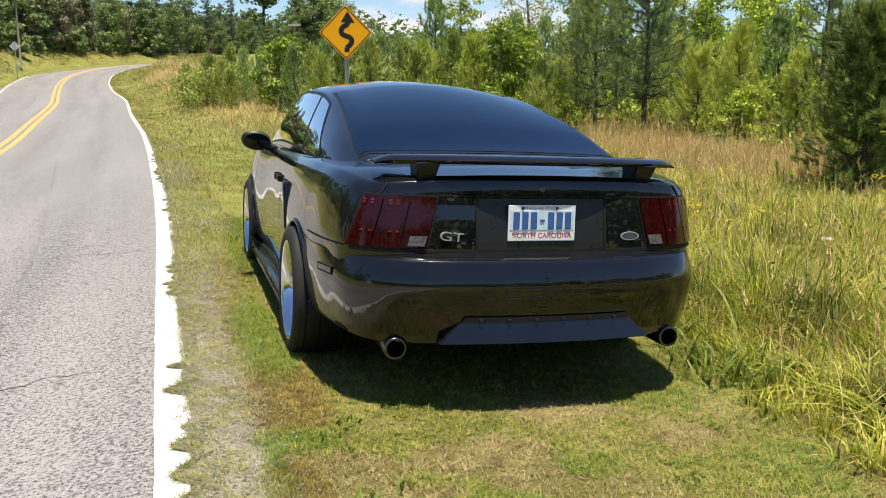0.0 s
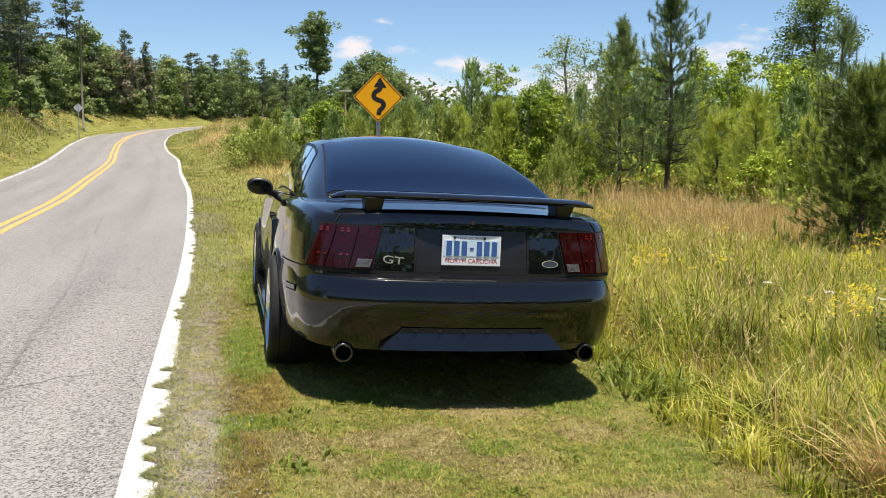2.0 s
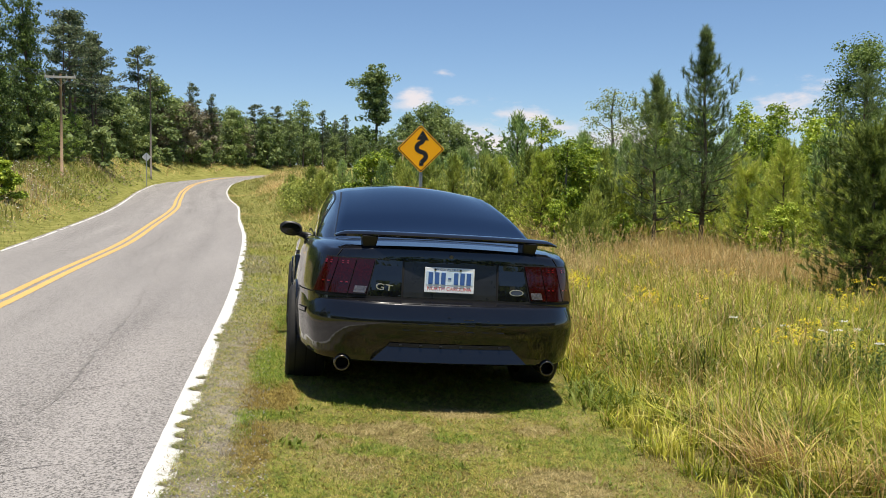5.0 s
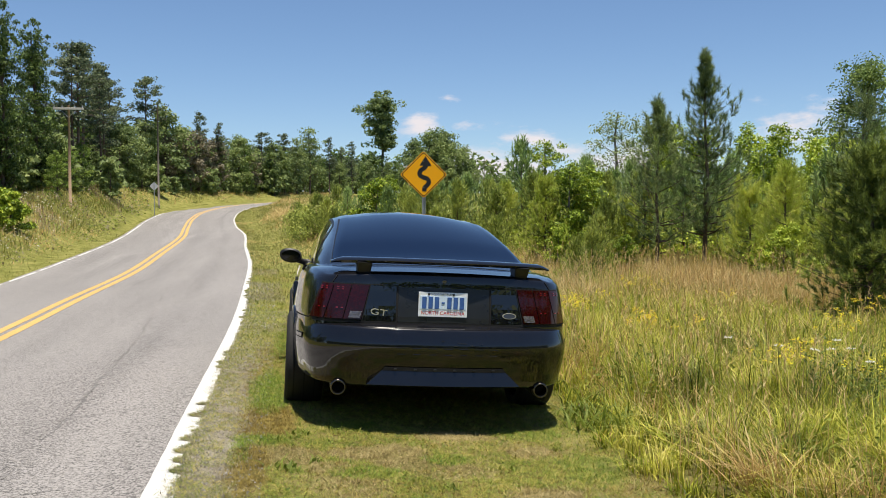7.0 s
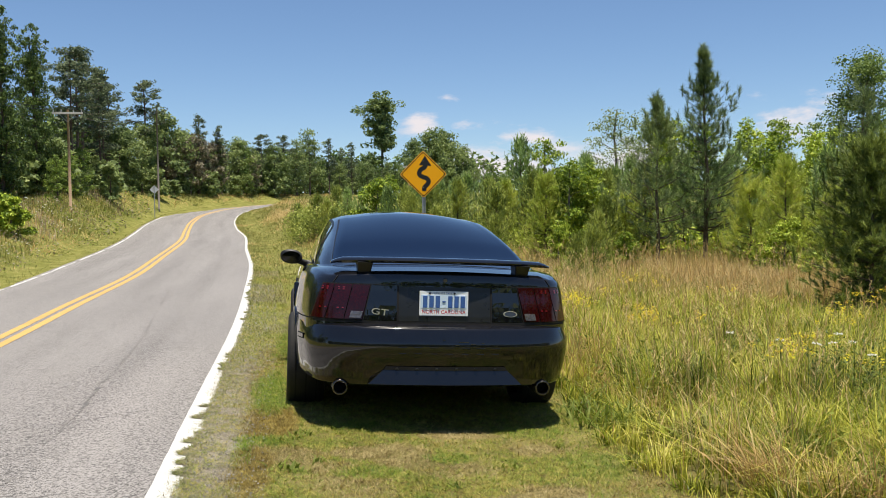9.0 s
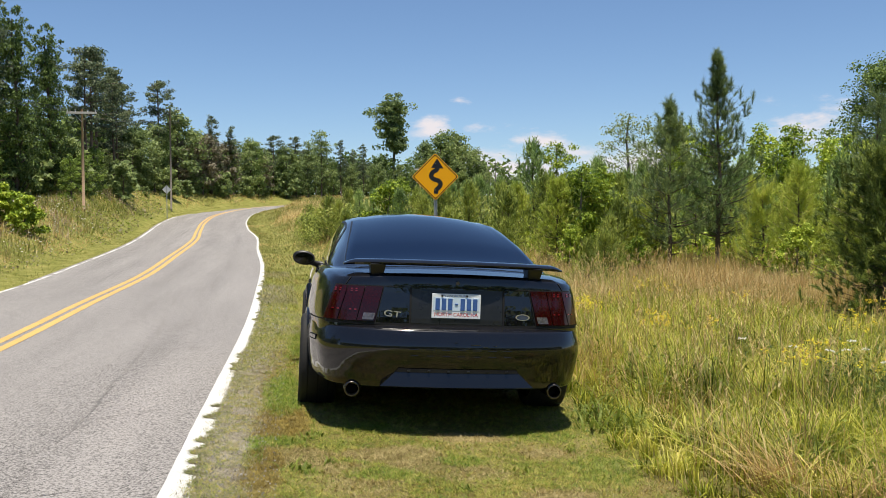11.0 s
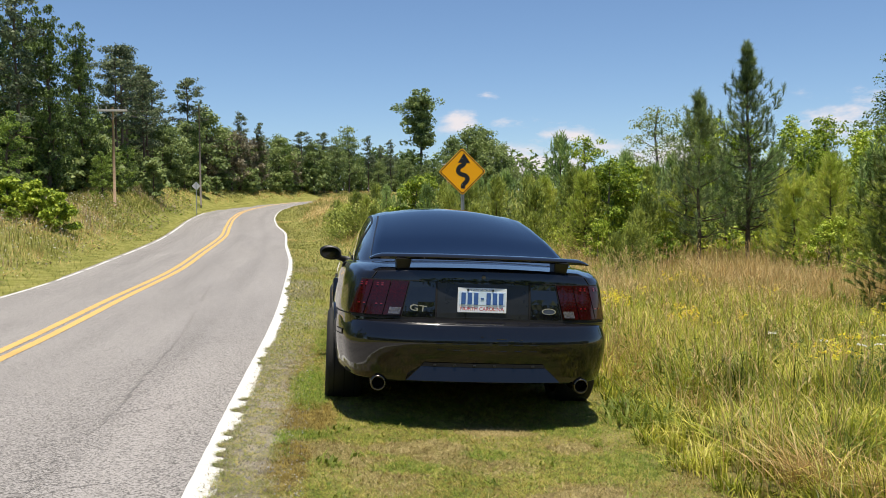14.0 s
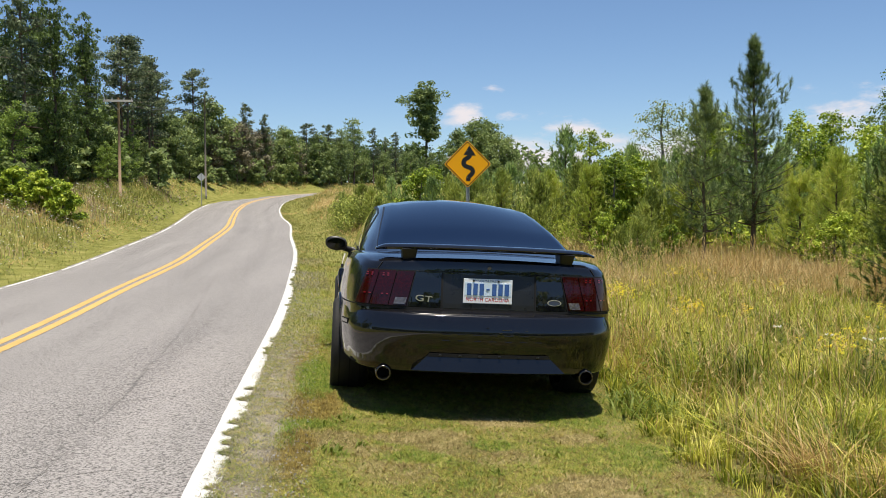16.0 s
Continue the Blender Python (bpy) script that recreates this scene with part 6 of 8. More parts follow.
def field_herbs():
    """Broad small leaves low among the tall grass."""
    n = 1300
    x, y = scatter(n, 1.2, 8.5, -2.8, 9.0, 1.1)
    keep = (x > VERGE_R(y) + 0.15) & (noise2(x, y, 1.6, 11.0) > 0.42)
    x, y = x[keep], y[keep]
    C = np.stack([x, y, land(x, y) + rng.uniform(0.08, 0.36, len(x))], 1)
    r = np.random.default_rng(77)
    idx = np.repeat(np.arange(len(x)), 24)
    m = len(idx)
    P = C[idx] + r.normal(0, 1, (m, 3)) * np.array([0.08, 0.08, 0.10])
    s = r.uniform(0.006, 0.014, m)
    a = r.normal(size=(m, 3)) * np.array([1, 1, 0.5])
    a /= np.linalg.norm(a, axis=1)[:, None]
    b = np.cross(a, r.normal(size=(m, 3)))
    b /= np.linalg.norm(b, axis=1)[:, None]
    V = np.stack([P - a * s[:, None] * 1.4, P + b * s[:, None] * 0.6, P + a * s[:, None] * 1.4, P - b * s[:, None] * 0.6], 1).reshape(-1, 3)
    tagged(new("field_herbs", mesh_of("field herbs", V, np.arange(m * 4).reshape(-1, 4), M["weed"])), "leafy green herbs among the field grass", "weeds", kind="stuff")


field_herbs()


def seed_heads():
    """Stems with loose seed heads standing over the grass."""
    n = 4600
    x, y = scatter(n, 1.1, 11.0, -2.6, 15.0, 1.25)
    keep = (x > VERGE_R(y) + 0.25) & (noise2(x, y, 1.2, 6.0) > 0.42) & (np.hypot((x - 6.9) / 1.6, (y - 5.6) / 1.6) > 1)
    x, y = x[keep], y[keep]
    z = land(x, y)
    h = 0.42 + 0.38 * rng.random(len(x)) + 0.1 * smooth(5, 10, y)
    az, lean = rng.uniform(0, 6.28, len(x)), rng.uniform(0.05, 0.5, len(x))
    dist = np.hypot(x + 0.9, y + 5.4)
    items = [blades(x, y, z, h, np.full(len(x), 0.0038) * (1 + dist / 14), az, lean, 3)]
    tx, ty = x + lean * h * 0.85 * np.cos(az), y + lean * h * 0.85 * np.sin(az)
    tz = z + h * (0.88 - 0.35 * lean)
    for k in range(9):
        a2 = rng.uniform(0, 6.28, len(x))
        items.append(blades(tx + lean * h * 0.02 * k * np.cos(az), ty + lean * h * 0.02 * k * np.sin(az), tz + 0.012 * k, 0.02 + 0.03 * rng.random(len(x)), 0.005 * (1 + dist / 12), a2, rng.uniform(0.3, 1.1, len(x)), 1))
    stuff("seed_heads", items, M["straw"], "thin stems with loose tan seed heads")


seed_heads()


def straw_clump(x0, y0, n, h0, spread, label):
    x, y = x0 + rng.normal(0, spread, n), y0 + rng.normal(0, spread, n)
    h = h0 * rng.uniform(0.5, 1.1, n)
    az = rng.normal(math.pi * 1.05, 1.0, n)
    stuff("straw_clump", [blades(x, y, land(x, y), h, rng.uniform(0.004, 0.010, n), az, rng.uniform(0.3, 1.5, n), 5, 0.7)], M["straw"], label)


def rust_stems():
    """Reddish-brown dying stems in drifts through the near field."""
    n = 9000
    x, y = scatter(n, 1.3, 6.5, -3.0, 4.0, 1.1)
    keep = (x > VERGE_R(y) + 0.3) & (noise2(x, y, 2.2, 13.0) > 0.54)
    x, y = x[keep], y[keep]
    n = len(x)
    stuff("dying_grass", [blades(x, y, land(x, y), rng.uniform(0.2, 0.46, n), rng.uniform(0.003, 0.006, n), rng.uniform(0, 6.28, n), rng.uniform(0.1, 1.2, n), 3)], M["rust"], "rusty brown dying stems in the field")


rust_stems()


def arching_stems():
    """Long pale blades bowed over the near field."""
    n = 3400
    x, y = scatter(n, 1.15, 7.0, -3.0, 5.5, 1.1)
    keep = (x > VERGE_R(y) + 0.2) & (rng.random(n) < 0.25 + noise2(x, y, 1.6, 71.0))
    x, y = x[keep], y[keep]
    n = len(x)
    h, w, az, lean = rng.uniform(0.28, 0.52, n), rng.uniform(0.005, 0.010, n), rng.uniform(0, 6.28, n), rng.uniform(0.7, 1.7, n)
    dry_ = rng.random(n) < 0.5
    for sel, m, name, lab in ((dry_, M["straw"], "bowed_grass", "long bleached blades bowed over the grass"), (~dry_, M["tall_pale"], "bowed_grass", "long yellow-green blades bowed over the grass")):
        stuff(name, [blades(x[sel], y[sel], land(x[sel], y[sel]), h[sel], w[sel], az[sel], lean[sel], 5, 0.8)], m, lab)


arching_stems()
straw_clump(1.42, -1.38, 150, 0.48, 0.08, "bent clump of dead straw at the verge's edge")
straw_clump(1.75, -1.75, 110, 0.48, 0.11, "bent clump of dead straw in the green grass")
straw_clump(3.4, 0.9, 110, 0.5, 0.16, "tuft of dead straw in the field")
straw_clump(2.0, 2.6, 90, 0.5, 0.18, "tuft of dead straw in the field")


def broad_weeds():
    """Rosettes of broad blades along the foot of the tall grass, and a few in the turf."""
    items = []
    spots = [(0.98, 0.45, 0.16), (1.30, 0.22, 0.24), (1.42, -0.05, 0.26), (1.08, 0.02, 0.18), (1.62, -0.15, 0.26), (1.02, 0.15, 0.22), (1.22, 0.05, 0.26), (1.12, 0.32, 0.24), (1.35, -0.25, 0.25), (1.55, -0.45, 0.3), (1.5, -0.85, 0.32), (1.2, 0.75, 0.25), (1.75, -1.0, 0.35), (1.15, 1.6, 0.2),
             (-0.84, -0.11, 0.10), (-0.93, -0.25, 0.09), (-0.93, -0.84, 0.12), (-0.77, -0.73, 0.085), (-0.85, -0.94, 0.07), (0.02, -0.62, 0.05), (-0.62, 0.02, 0.07), (-0.45, -0.02, 0.06), (0.25, -0.85, 0.08), (-0.15, -1.2, 0.075), (-1.12, -0.5, 0.05), (0.62, -0.45, 0.08), (-0.98, 2.6, 0.07), (0.5, -1.5, 0.09), (-0.5, -1.7, 0.08)]
    for x0, y0, s in spots:
        n = 17 if s > 0.15 else 16
        az = rng.uniform(0, 6.28, n)
        x, y = x0 + rng.normal(0, s * 0.35, n), y0 + rng.normal(0, s * 0.35, n)
        items.append(blades(x, y, land(x, y), s * rng.uniform(0.6, 1.15, n) * (1.0 if s > 0.15 else 0.6), s * rng.uniform(0.06, 0.1, n) * (1.0 if s > 0.15 else 1.8), az, rng.uniform(0.5, 1.4, n), 4, 0.6))
    stuff("weeds", items, M["weed"], "broad-bladed green weeds at the grass edge", "weeds")


broad_weeds()


def flower_heads(name, spots, n_each, spread, height, size, material, label):
    P, items = [], []
    for x0, y0 in spots:
        n = int(n_each * rng.uniform(0.6, 1.4))
        x, y = x0 + rng.normal(0, spread, n), y0 + rng.normal(0, spread * 0.8, n)
        z = land(x, y)
        h = height * rng.uniform(0.8, 1.12, n)
        items.append(blades(x, y, z, h, np.full(n, 0.005), rng.uniform(0, 6.28, n), rng.uniform(0, 0.12, n), 2))
        for k in range(7):
            a, r = rng.uniform(0, 6.28, n), rng.uniform(0, 1.0, n) * size * 1.6
            cx, cy, cz = x + r * np.cos(a), y + r * np.sin(a), z + h * 0.97 + rng.uniform(-0.015, 0.02, n)
            s = size * rng.uniform(0.35, 0.65, n)
            t = rng.normal(0, 0.4, n)
            P.append(np.stack([np.stack([cx + s * c, cy + s * d, cz + s * (c * t + 0.3 * d)], 1) for c, d in ((1, 0), (0, 1), (-1, 0), (0, -1))], 1).reshape(-1, 3))
    V = np.concatenate(P)
    tagged(new(name, mesh_of(name, V, np.arange(len(V)).reshape(-1, 4), material)), label, "flowers", kind="stuff")
    stuff("flower_stems", items, M["tall"], "thin green flower stems in the field", "flowers")


YEL = [(2.36, 4.7), (2.5, 4.85), (2.2, 4.5), (2.58, 3.24), (2.51, 2.85), (4.52, 7.48), (4.32, 8.12), (2.84, 2.48), (2.52, 0.39), (2.95, 0.85), (4.23, 2.45), (4.8, 3.09), (3.06, 0.06), (4.9, 5.88), (3.4, 6.6), (6.0, 4.4)]
flower_heads("yellow_flowers", YEL, 17, 0.11, 0.50, 0.018, M["flower_y"], "clusters of small yellow ragwort flowers")
WHI = [(3.02, 0.59), (2.74, 0.35), (3.08, 0.44), (2.82, -0.16), (2.59, 1.32), (2.81, 0.94), (3.2, 0.8), (2.95, -0.3)]


def herb_stalks():
    """Upright leafy stalks in a dark stand, some with flat white flower heads."""
    r = np.random.default_rng(91)
    n = 70
    x = np.concatenate([r.normal(2.85, 0.26, n), [a for a, b in WHI]])
    y = np.concatenate([r.normal(-0.05, 0.40, n), [b for a, b in WHI]])
    n = len(x)
    h = np.concatenate([r.uniform(0.42, 0.66, n - len(WHI)), r.uniform(0.44, 0.54, len(WHI))])
    z = land(x, y)
    az, lean = r.uniform(0, 6.28, n), r.uniform(0.0, 0.12, n)
    items = [blades(x, y, z, h, np.full(n, 0.008), az, lean, 3)]
    for k in range(16):
        f = 0.18 + 0.78 * (k + r.random(n)) / 16
        a = k * 2.4 + r.normal(0, 0.5, n)
        lx, ly_ = x + lean * h * f**2 * np.cos(az), y + lean * h * f**2 * np.sin(az)
        items.append(blades(lx, ly_, z + h * f, 0.035 + 0.03 * (1 - f) + 0 * x, 0.012 + 0.006 * r.random(n), a, r.uniform(1.0, 1.9, n), 2, 0.4))
    stuff("field_herbs", items, M["herb"], "stand of tall dark green leafy herbs", "weeds")
    V, k = [], 24
    for a0, b0, hh, zz in zip(x[-len(WHI):], y[-len(WHI):], h[-len(WHI):], z[-len(WHI):]):
        for q in range(k):
            t, rad = r.uniform(0, 6.28), 0.034 * math.sqrt(r.random())
            c = np.array([a0 + rad * math.cos(t), b0 + rad * math.sin(t), zz + hh + 0.01 - 2.5 * rad * rad + r.normal(0, 0.003)])
            e = 0.006 * r.uniform(0.7, 1.3)
            V += [c + [e, 0, 0], c + [0, e, 0.002], c - [e, 0, 0], c - [0, e, 0.002]]
    tagged(new("white_flowers", mesh_of("white flowers", np.array(V), np.arange(len(V)).reshape(-1, 4), M["flower_w"])), "flat white wildflower heads above the grass", "flowers", kind="stuff")


herb_stalks()


def bank_grass():
    """Rough grass on the bank over the road and on the far verge."""
    n = 70000
    y = 2 + 118 * rng.random(n) ** 1.25
    q = 16 * rng.random(n) ** 1.2
    e, w = right_edge(y), off_axis(y)
    x = e - 2 * LANE * w - 0.12 - q
    mownpart = 1 - smooth(0.6, 1.8, q + 0.3 * wobble(x, y, 0.9))
    h = (0.06 + 0.34 * rng.random(n) ** 1.5 * (0.4 + 1.2 * noise2(x, y, 0.8, 9.0))) * (1 - 0.75 * mownpart)
    wd = (0.010 + 0.010 * rng.random(n)) * (0.5 + y / 22)
    tan = 0.5 * noise2(x, y, 0.35, 3.0) + 0.45 * noise2(x, y, 1.1, 7.0) + 0.25 * rng.random(n)
    s = (tan > 0.68) & (mownpart < 0.6)
    az, lean = rng.uniform(0, 6.28, n), rng.uniform(0.5, 1.5, n)
    z = land(x, y)
    tagged(new("bank_grass", mesh_of("bank grass", *blades(x[~s], y[~s], z[~s], h[~s], wd[~s], az[~s], lean[~s], 1), M["bank"], True)), "rough yellow-green grass on the bank", "grass", kind="stuff")
    tagged(new("bank_dry_grass", mesh_of("bank dry grass", *blades(x[s], y[s], z[s], h[s], wd[s] * 0.8, az[s], lean[s], 1), M["straw"], True)), "tan dry grass on the bank", "grass", kind="stuff")
    # right-hand verge farther on
    n = 52000
    y = 8 + 78 * rng.random(n) ** 1.5
    d = 0.16 + 9 * rng.random(n) ** 1.5
    x = right_edge(y) + d
    keep = ~((y < 15) & (d < 2.5) & (rng.random(n) < 0.5))
    x, y, d = x[keep], y[keep], d[keep]
    n = len(x)
    tall_ = smooth(1.3, 3.2, d + 0.4 * wobble(x, y, 0.7))
    h = (0.05 + 0.06 * rng.random(n)) * (1 - tall_) + tall_ * (0.2 + 0.35 * rng.random(n))
    wd = (0.010 + 0.010 * rng.random(n)) * (0.5 + y / 26)
    az, lean = rng.uniform(0, 6.28, n), rng.uniform(0.4, 1.4, n)
    s = 0.5 * noise2(x, y, 0.4, 2.0) + 0.3 * rng.random(n) + 0.22 * tall_ > 0.62
    z = land(x, y)
    tagged(new("verge_grass", mesh_of("verge grass", *blades(x[~s], y[~s], z[~s], h[~s], wd[~s], az[~s], lean[~s], 1), M["bank"], True)), "green grass of the far verge", "grass", kind="stuff")
    tagged(new("verge_dry_grass", mesh_of("verge dry grass", *blades(x[s], y[s], z[s], h[s], wd[s], az[s], lean[s], 1), M["straw"], True)), "tan dry grass of the far verge", "grass", kind="stuff")


bank_grass()


def bank_herbs():
    """Small weeds and flower heads speckling the bank over the road."""
    n = 26000
    y = 3 + 75 * rng.random(n) ** 1.2
    q = 0.8 + 11 * rng.random(n)
    x = right_edge(y) - 2 * LANE * off_axis(y) - q
    keep = rng.random(n) < smooth(0.3, 0.7, noise2(x, y, 0.9, 31.0))
    x, y = x[keep], y[keep]
    n = len(x)
    z = land(x, y) + rng.uniform(0.05, 0.42, n)
    s = rng.uniform(0.012, 0.034, n) * (0.6 + y / 30)
    a = rng.uniform(0, 6.28, n)
    c, e, t = np.cos(a) * s, np.sin(a) * s, rng.normal(0, 0.5, n) * s
    V = np.stack([np.stack([x + c, y + e, z + t], 1), np.stack([x - e, y + c, z + 0.4 * s], 1), np.stack([x - c, y - e, z - t], 1), np.stack([x + e, y - c, z + 0.2 * s], 1)], 1)
    kind = rng.random(n)
    for sel, m, lab in ((kind < 0.6, M["weed"], "small green weeds on the bank"), ((kind >= 0.6) & (kind < 0.93), M["dead"], "brown seed heads on the bank"), ((kind >= 0.93) & (y < 38), M["flower_w"], "small white flowers on the bank")):
        W_ = V[sel].reshape(-1, 3)
        tagged(new("bank_weeds", mesh_of("bank weeds", W_, np.arange(len(W_)).reshape(-1, 4), m)), lab, "weeds", kind="stuff")


bank_herbs()


def bank_stand():
    """Upright grasses and flowering herbs on the upper bank, in green, tan and rosy drifts."""
    n = 26000
    y = 9 + 62 * rng.random(n) ** 1.15
    q = 1.7 + 9 * rng.random(n) ** 1.1
    x = right_edge(y) - 2 * LANE * off_axis(y) - q
    rosy = noise2(x, y, 0.75, 81.0) + 0.3 * (rng.random(n) - 0.5)
    keep = (rng.random(n) < 0.35 + 0.65 * noise2(x, y, 1.6, 82.0)) & (q > 1.7 + 0.5 * noise2(x, y, 2.0, 83.0))
    x, y, rosy = x[keep], y[keep], rosy[keep]
    n = len(x)
    z, h = land(x, y), rng.uniform(0.28, 0.62, n) * (0.6 + 0.6 * noise2(x, y, 1.1, 84.0))
    w = rng.uniform(0.008, 0.016, n) * (0.5 + y / 30)
    az, lean = rng.uniform(0, 6.28, n), rng.uniform(0.05, 0.6, n)
    for sel, m, lab in ((rosy < 0.52, M["bank"], "standing green grass on the upper bank"), ((rosy >= 0.52) & (rosy < 0.60), M["straw"], "standing tan grass on the upper bank"), (rosy >= 0.60, M["rosy"], "rosy brown seeding herbs on the upper bank")):
        stuff("bank_stand", [blades(x[sel], y[sel], z[sel], h[sel], w[sel], az[sel], lean[sel], 2)], m, lab)
    f = (rng.random(n) < 0.10) & (y < 45)
    c = np.stack([x + lean * h * 0.8 * np.cos(az), y + lean * h * 0.8 * np.sin(az), z + h], 1)[f]
    e = (rng.uniform(0.012, 0.024, f.sum()) * (0.6 + y[f] / 30))[:, None]
    V = np.stack([c + e * [1, 0, 0.2], c + e * [0, 1, 0.4], c + e * [-1, 0, 0.1], c + e * [0, -1, -0.3]], 1).reshape(-1, 3)
    tagged(new("white_flowers", mesh_of("bank flowers", V, np.arange(len(V)).reshape(-1, 4), M["flower_w"])), "small white flower heads on the upper bank", "flowers", kind="stuff")


bank_stand()


def back_grass():
    """The verge and the field going on behind the walk."""
    n = 42000
    x, y = rng.uniform(-1.4, 1.6, n), rng.uniform(-13.0, -2.6, n)
    keep = (x - right_edge(y) > 0.3 + 0.1 * rng.random(n)) & (x < VERGE_R(y) + 0.2) & (rng.random(n) < 0.4 + 0.6 * noise2(x, y, 4.0, 91.0))
    x, y = x[keep], y[keep]
    n = len(x)
    dry = noise2(x, y, 2.0, 92.0) + 0.3 * rng.random(n) > 0.75
    h, w, az, lean = rng.uniform(0.012, 0.045, n), rng.uniform(0.004, 0.009, n), rng.uniform(0, 6.28, n), rng.uniform(0.5, 1.6, n)
    for sel, m, name, lab in ((~dry, M["turf"], "mown_grass", "short mown green grass of the verge"), (dry, M["tan"], "dry_grass", "short straw-coloured grass")):
        stuff(name, [blades(x[sel], y[sel], land(x[sel], y[sel]) + 0.003, h[sel], w[sel], az[sel], lean[sel], 1)], m, lab)
    x, y, h, az, lean = tufts(1300, 0.9, 9.0, -13.0, -2.9, 20, 0.15, 1.0)
    stuff("tall_grass", [blades(x, y, land(x, y), h, 0.006 + 0.008 * rng.random(len(x)), az, lean, 2)], M["tall"], "unmown yellow-green field grass in knee-high bunches")


back_grass()

# ---- trees and shrubs ----


def leaf_cloud(C, R, n_each, size, r, flat=0.6, tri=False):
    """Leaves as small bent rhombs round cluster centres C of radius R."""
    k = len(C)
    idx = np.repeat(np.arange(k), n_each)
    n = len(idx)
    dvec = r.normal(size=(n, 3))
    dvec /= np.linalg.norm(dvec, axis=1)[:, None]
    rad = r.random(n) ** 0.45
    P = C[idx] + dvec * (R[idx] * rad)[:, None] * np.array([1, 1, flat])
    nrm = dvec * 0.6 + r.normal(size=(n, 3)) * 0.55 + np.array([0, 0, 0.55])
    nrm /= np.linalg.norm(nrm, axis=1)[:, None]
    a = np.cross(nrm, r.normal(size=(n, 3)))
    a /= np.linalg.norm(a, axis=1)[:, None] + 1e-9
    b = np.cross(nrm, a)
    s = size * r.uniform(0.6, 1.25, n)
    a *= s[:, None]
    b *= s[:, None] * 0.62
    dr = nrm * (s * 0.22)[:, None]
    if tri:
        V = np.stack([P - a, P + 0.7 * a + b * 1.15, P + 0.7 * a - b * 1.15], 1).reshape(-1, 3)
        return V, [np.arange(n * 3).reshape(-1, 3)]
    V = np.stack([P - a, P + b * 0.9 + dr, P + a, P - b * 0.9 + dr], 1).reshape(-1, 3)
    return V, [np.arange(n * 4).reshape(-1, 4)]


def bent(p0, p1, r, n=5, sag=0.0, jit=0.05):
    t = np.linspace(0, 1, n)[:, None]
    L = np.linalg.norm(np.subtract(p1, p0))
    P = np.asarray(p0)[None] * (1 - t) + np.asarray(p1)[None] * t
    P[1:-1] += r.normal(0, jit * L, (n - 2, 3))
    P[:, 2] += sag * L * (t[:, 0] ** 2 - t[:, 0])
    return P


def broadleaf(name, h, seed, crown=(0.25, 0.3), limbs=12, clusters=5, leaves=36, leaf=0.09, material=None, bark=None, label="", group="", top=1.0, shape=0.9, tri=False, lump=1.0):
    """A leafy tree. crown: where it begins, and its half width, as shares of the height."""
    r = np.random.default_rng(seed)
    tree = thing(name, Matrix(), label, "tree", group)
    tr = 0.016 * h + 0.012
    spine = np.array([[0, 0, -0.1], *[[r.normal(0, 0.012 * h), r.normal(0, 0.012 * h), h * f] for f in (0.3, 0.55, 0.75, 0.95)]])
    items = [tube(spine, np.linspace(tr, tr * 0.2, 5), 6)]
    C, R = [], []
    for i in range(limbs):
        f = crown[0] + (0.97 - crown[0]) * (i + r.random()) / limbs
        g = (f - crown[0]) / (1 - crown[0])
        reach = h * crown[1] * (math.sin(math.pi * min(1, 0.18 + 0.82 * g) ** shape) * 0.85 + 0.15) * r.uniform(0.65, 1.15)
        a = i * 2.4 + r.normal(0, 0.3)
        p0 = np.array([np.interp(f * h * 0.9, spine[:, 2], spine[:, 0]), np.interp(f * h * 0.9, spine[:, 2], spine[:, 1]), f * h * 0.9])
        p1 = p0 + np.array([math.cos(a) * reach, math.sin(a) * reach, h * r.uniform(0.04, 0.13)])
        B = bent(p0, p1, r)
        items.append(tube(B, np.linspace(tr * 0.42 * (1.1 - g), tr * 0.08, 5), 3, False))
        for k in range(clusters):
            u = r.uniform(0.35, 1.05)
            c = p0 + (p1 - p0) * u + r.normal(0, 0.05 * h, 3) * np.array([1, 1, 0.7])
            c[2] = min(c[2], h * top)
            C.append(c)
            R.append(lump * h * r.uniform(0.045, 0.10) * (0.6 + 0.5 * crown[1] / 0.3))
    V, F = join(items)
    child("trunk", mesh_of(name + " trunk", V, F, bark or M["bark_pale"], True), tree)
    V, F = leaf_cloud(np.array(C), np.array(R), leaves, leaf, r, 0.6, tri)
    child("crown", mesh_of(name + " crown", V, F, material), tree)
    return tree


def needles(P, D, n, length, width, r, spread=0.46):
    """Tufts of needles at points P pointing along D."""
    k = len(P)
    idx = np.repeat(np.arange(k), n)
    m = len(idx)
    d = D[idx] + r.normal(0, spread, (m, 3)) * np.array([1, 1, 0.8])
    d /= np.linalg.norm(d, axis=1)[:, None]
    p = P[idx] + D[idx] * (r.uniform(-0.5, 0.4, m) * length)[:, None]
    L = length * r.uniform(0.65, 1.15, m)
    s = np.cross(d, r.normal(size=(m, 3)))
    s /= np.linalg.norm(s, axis=1)[:, None] + 1e-9
    s *= width * 0.5
    tip = p + d * L[:, None]
    tip[:, 2] -= 0.12 * L
    V = np.stack([p - s, p + s, tip], 1).reshape(-1, 3)
    return V, [np.arange(m * 3).reshape(-1, 3)]


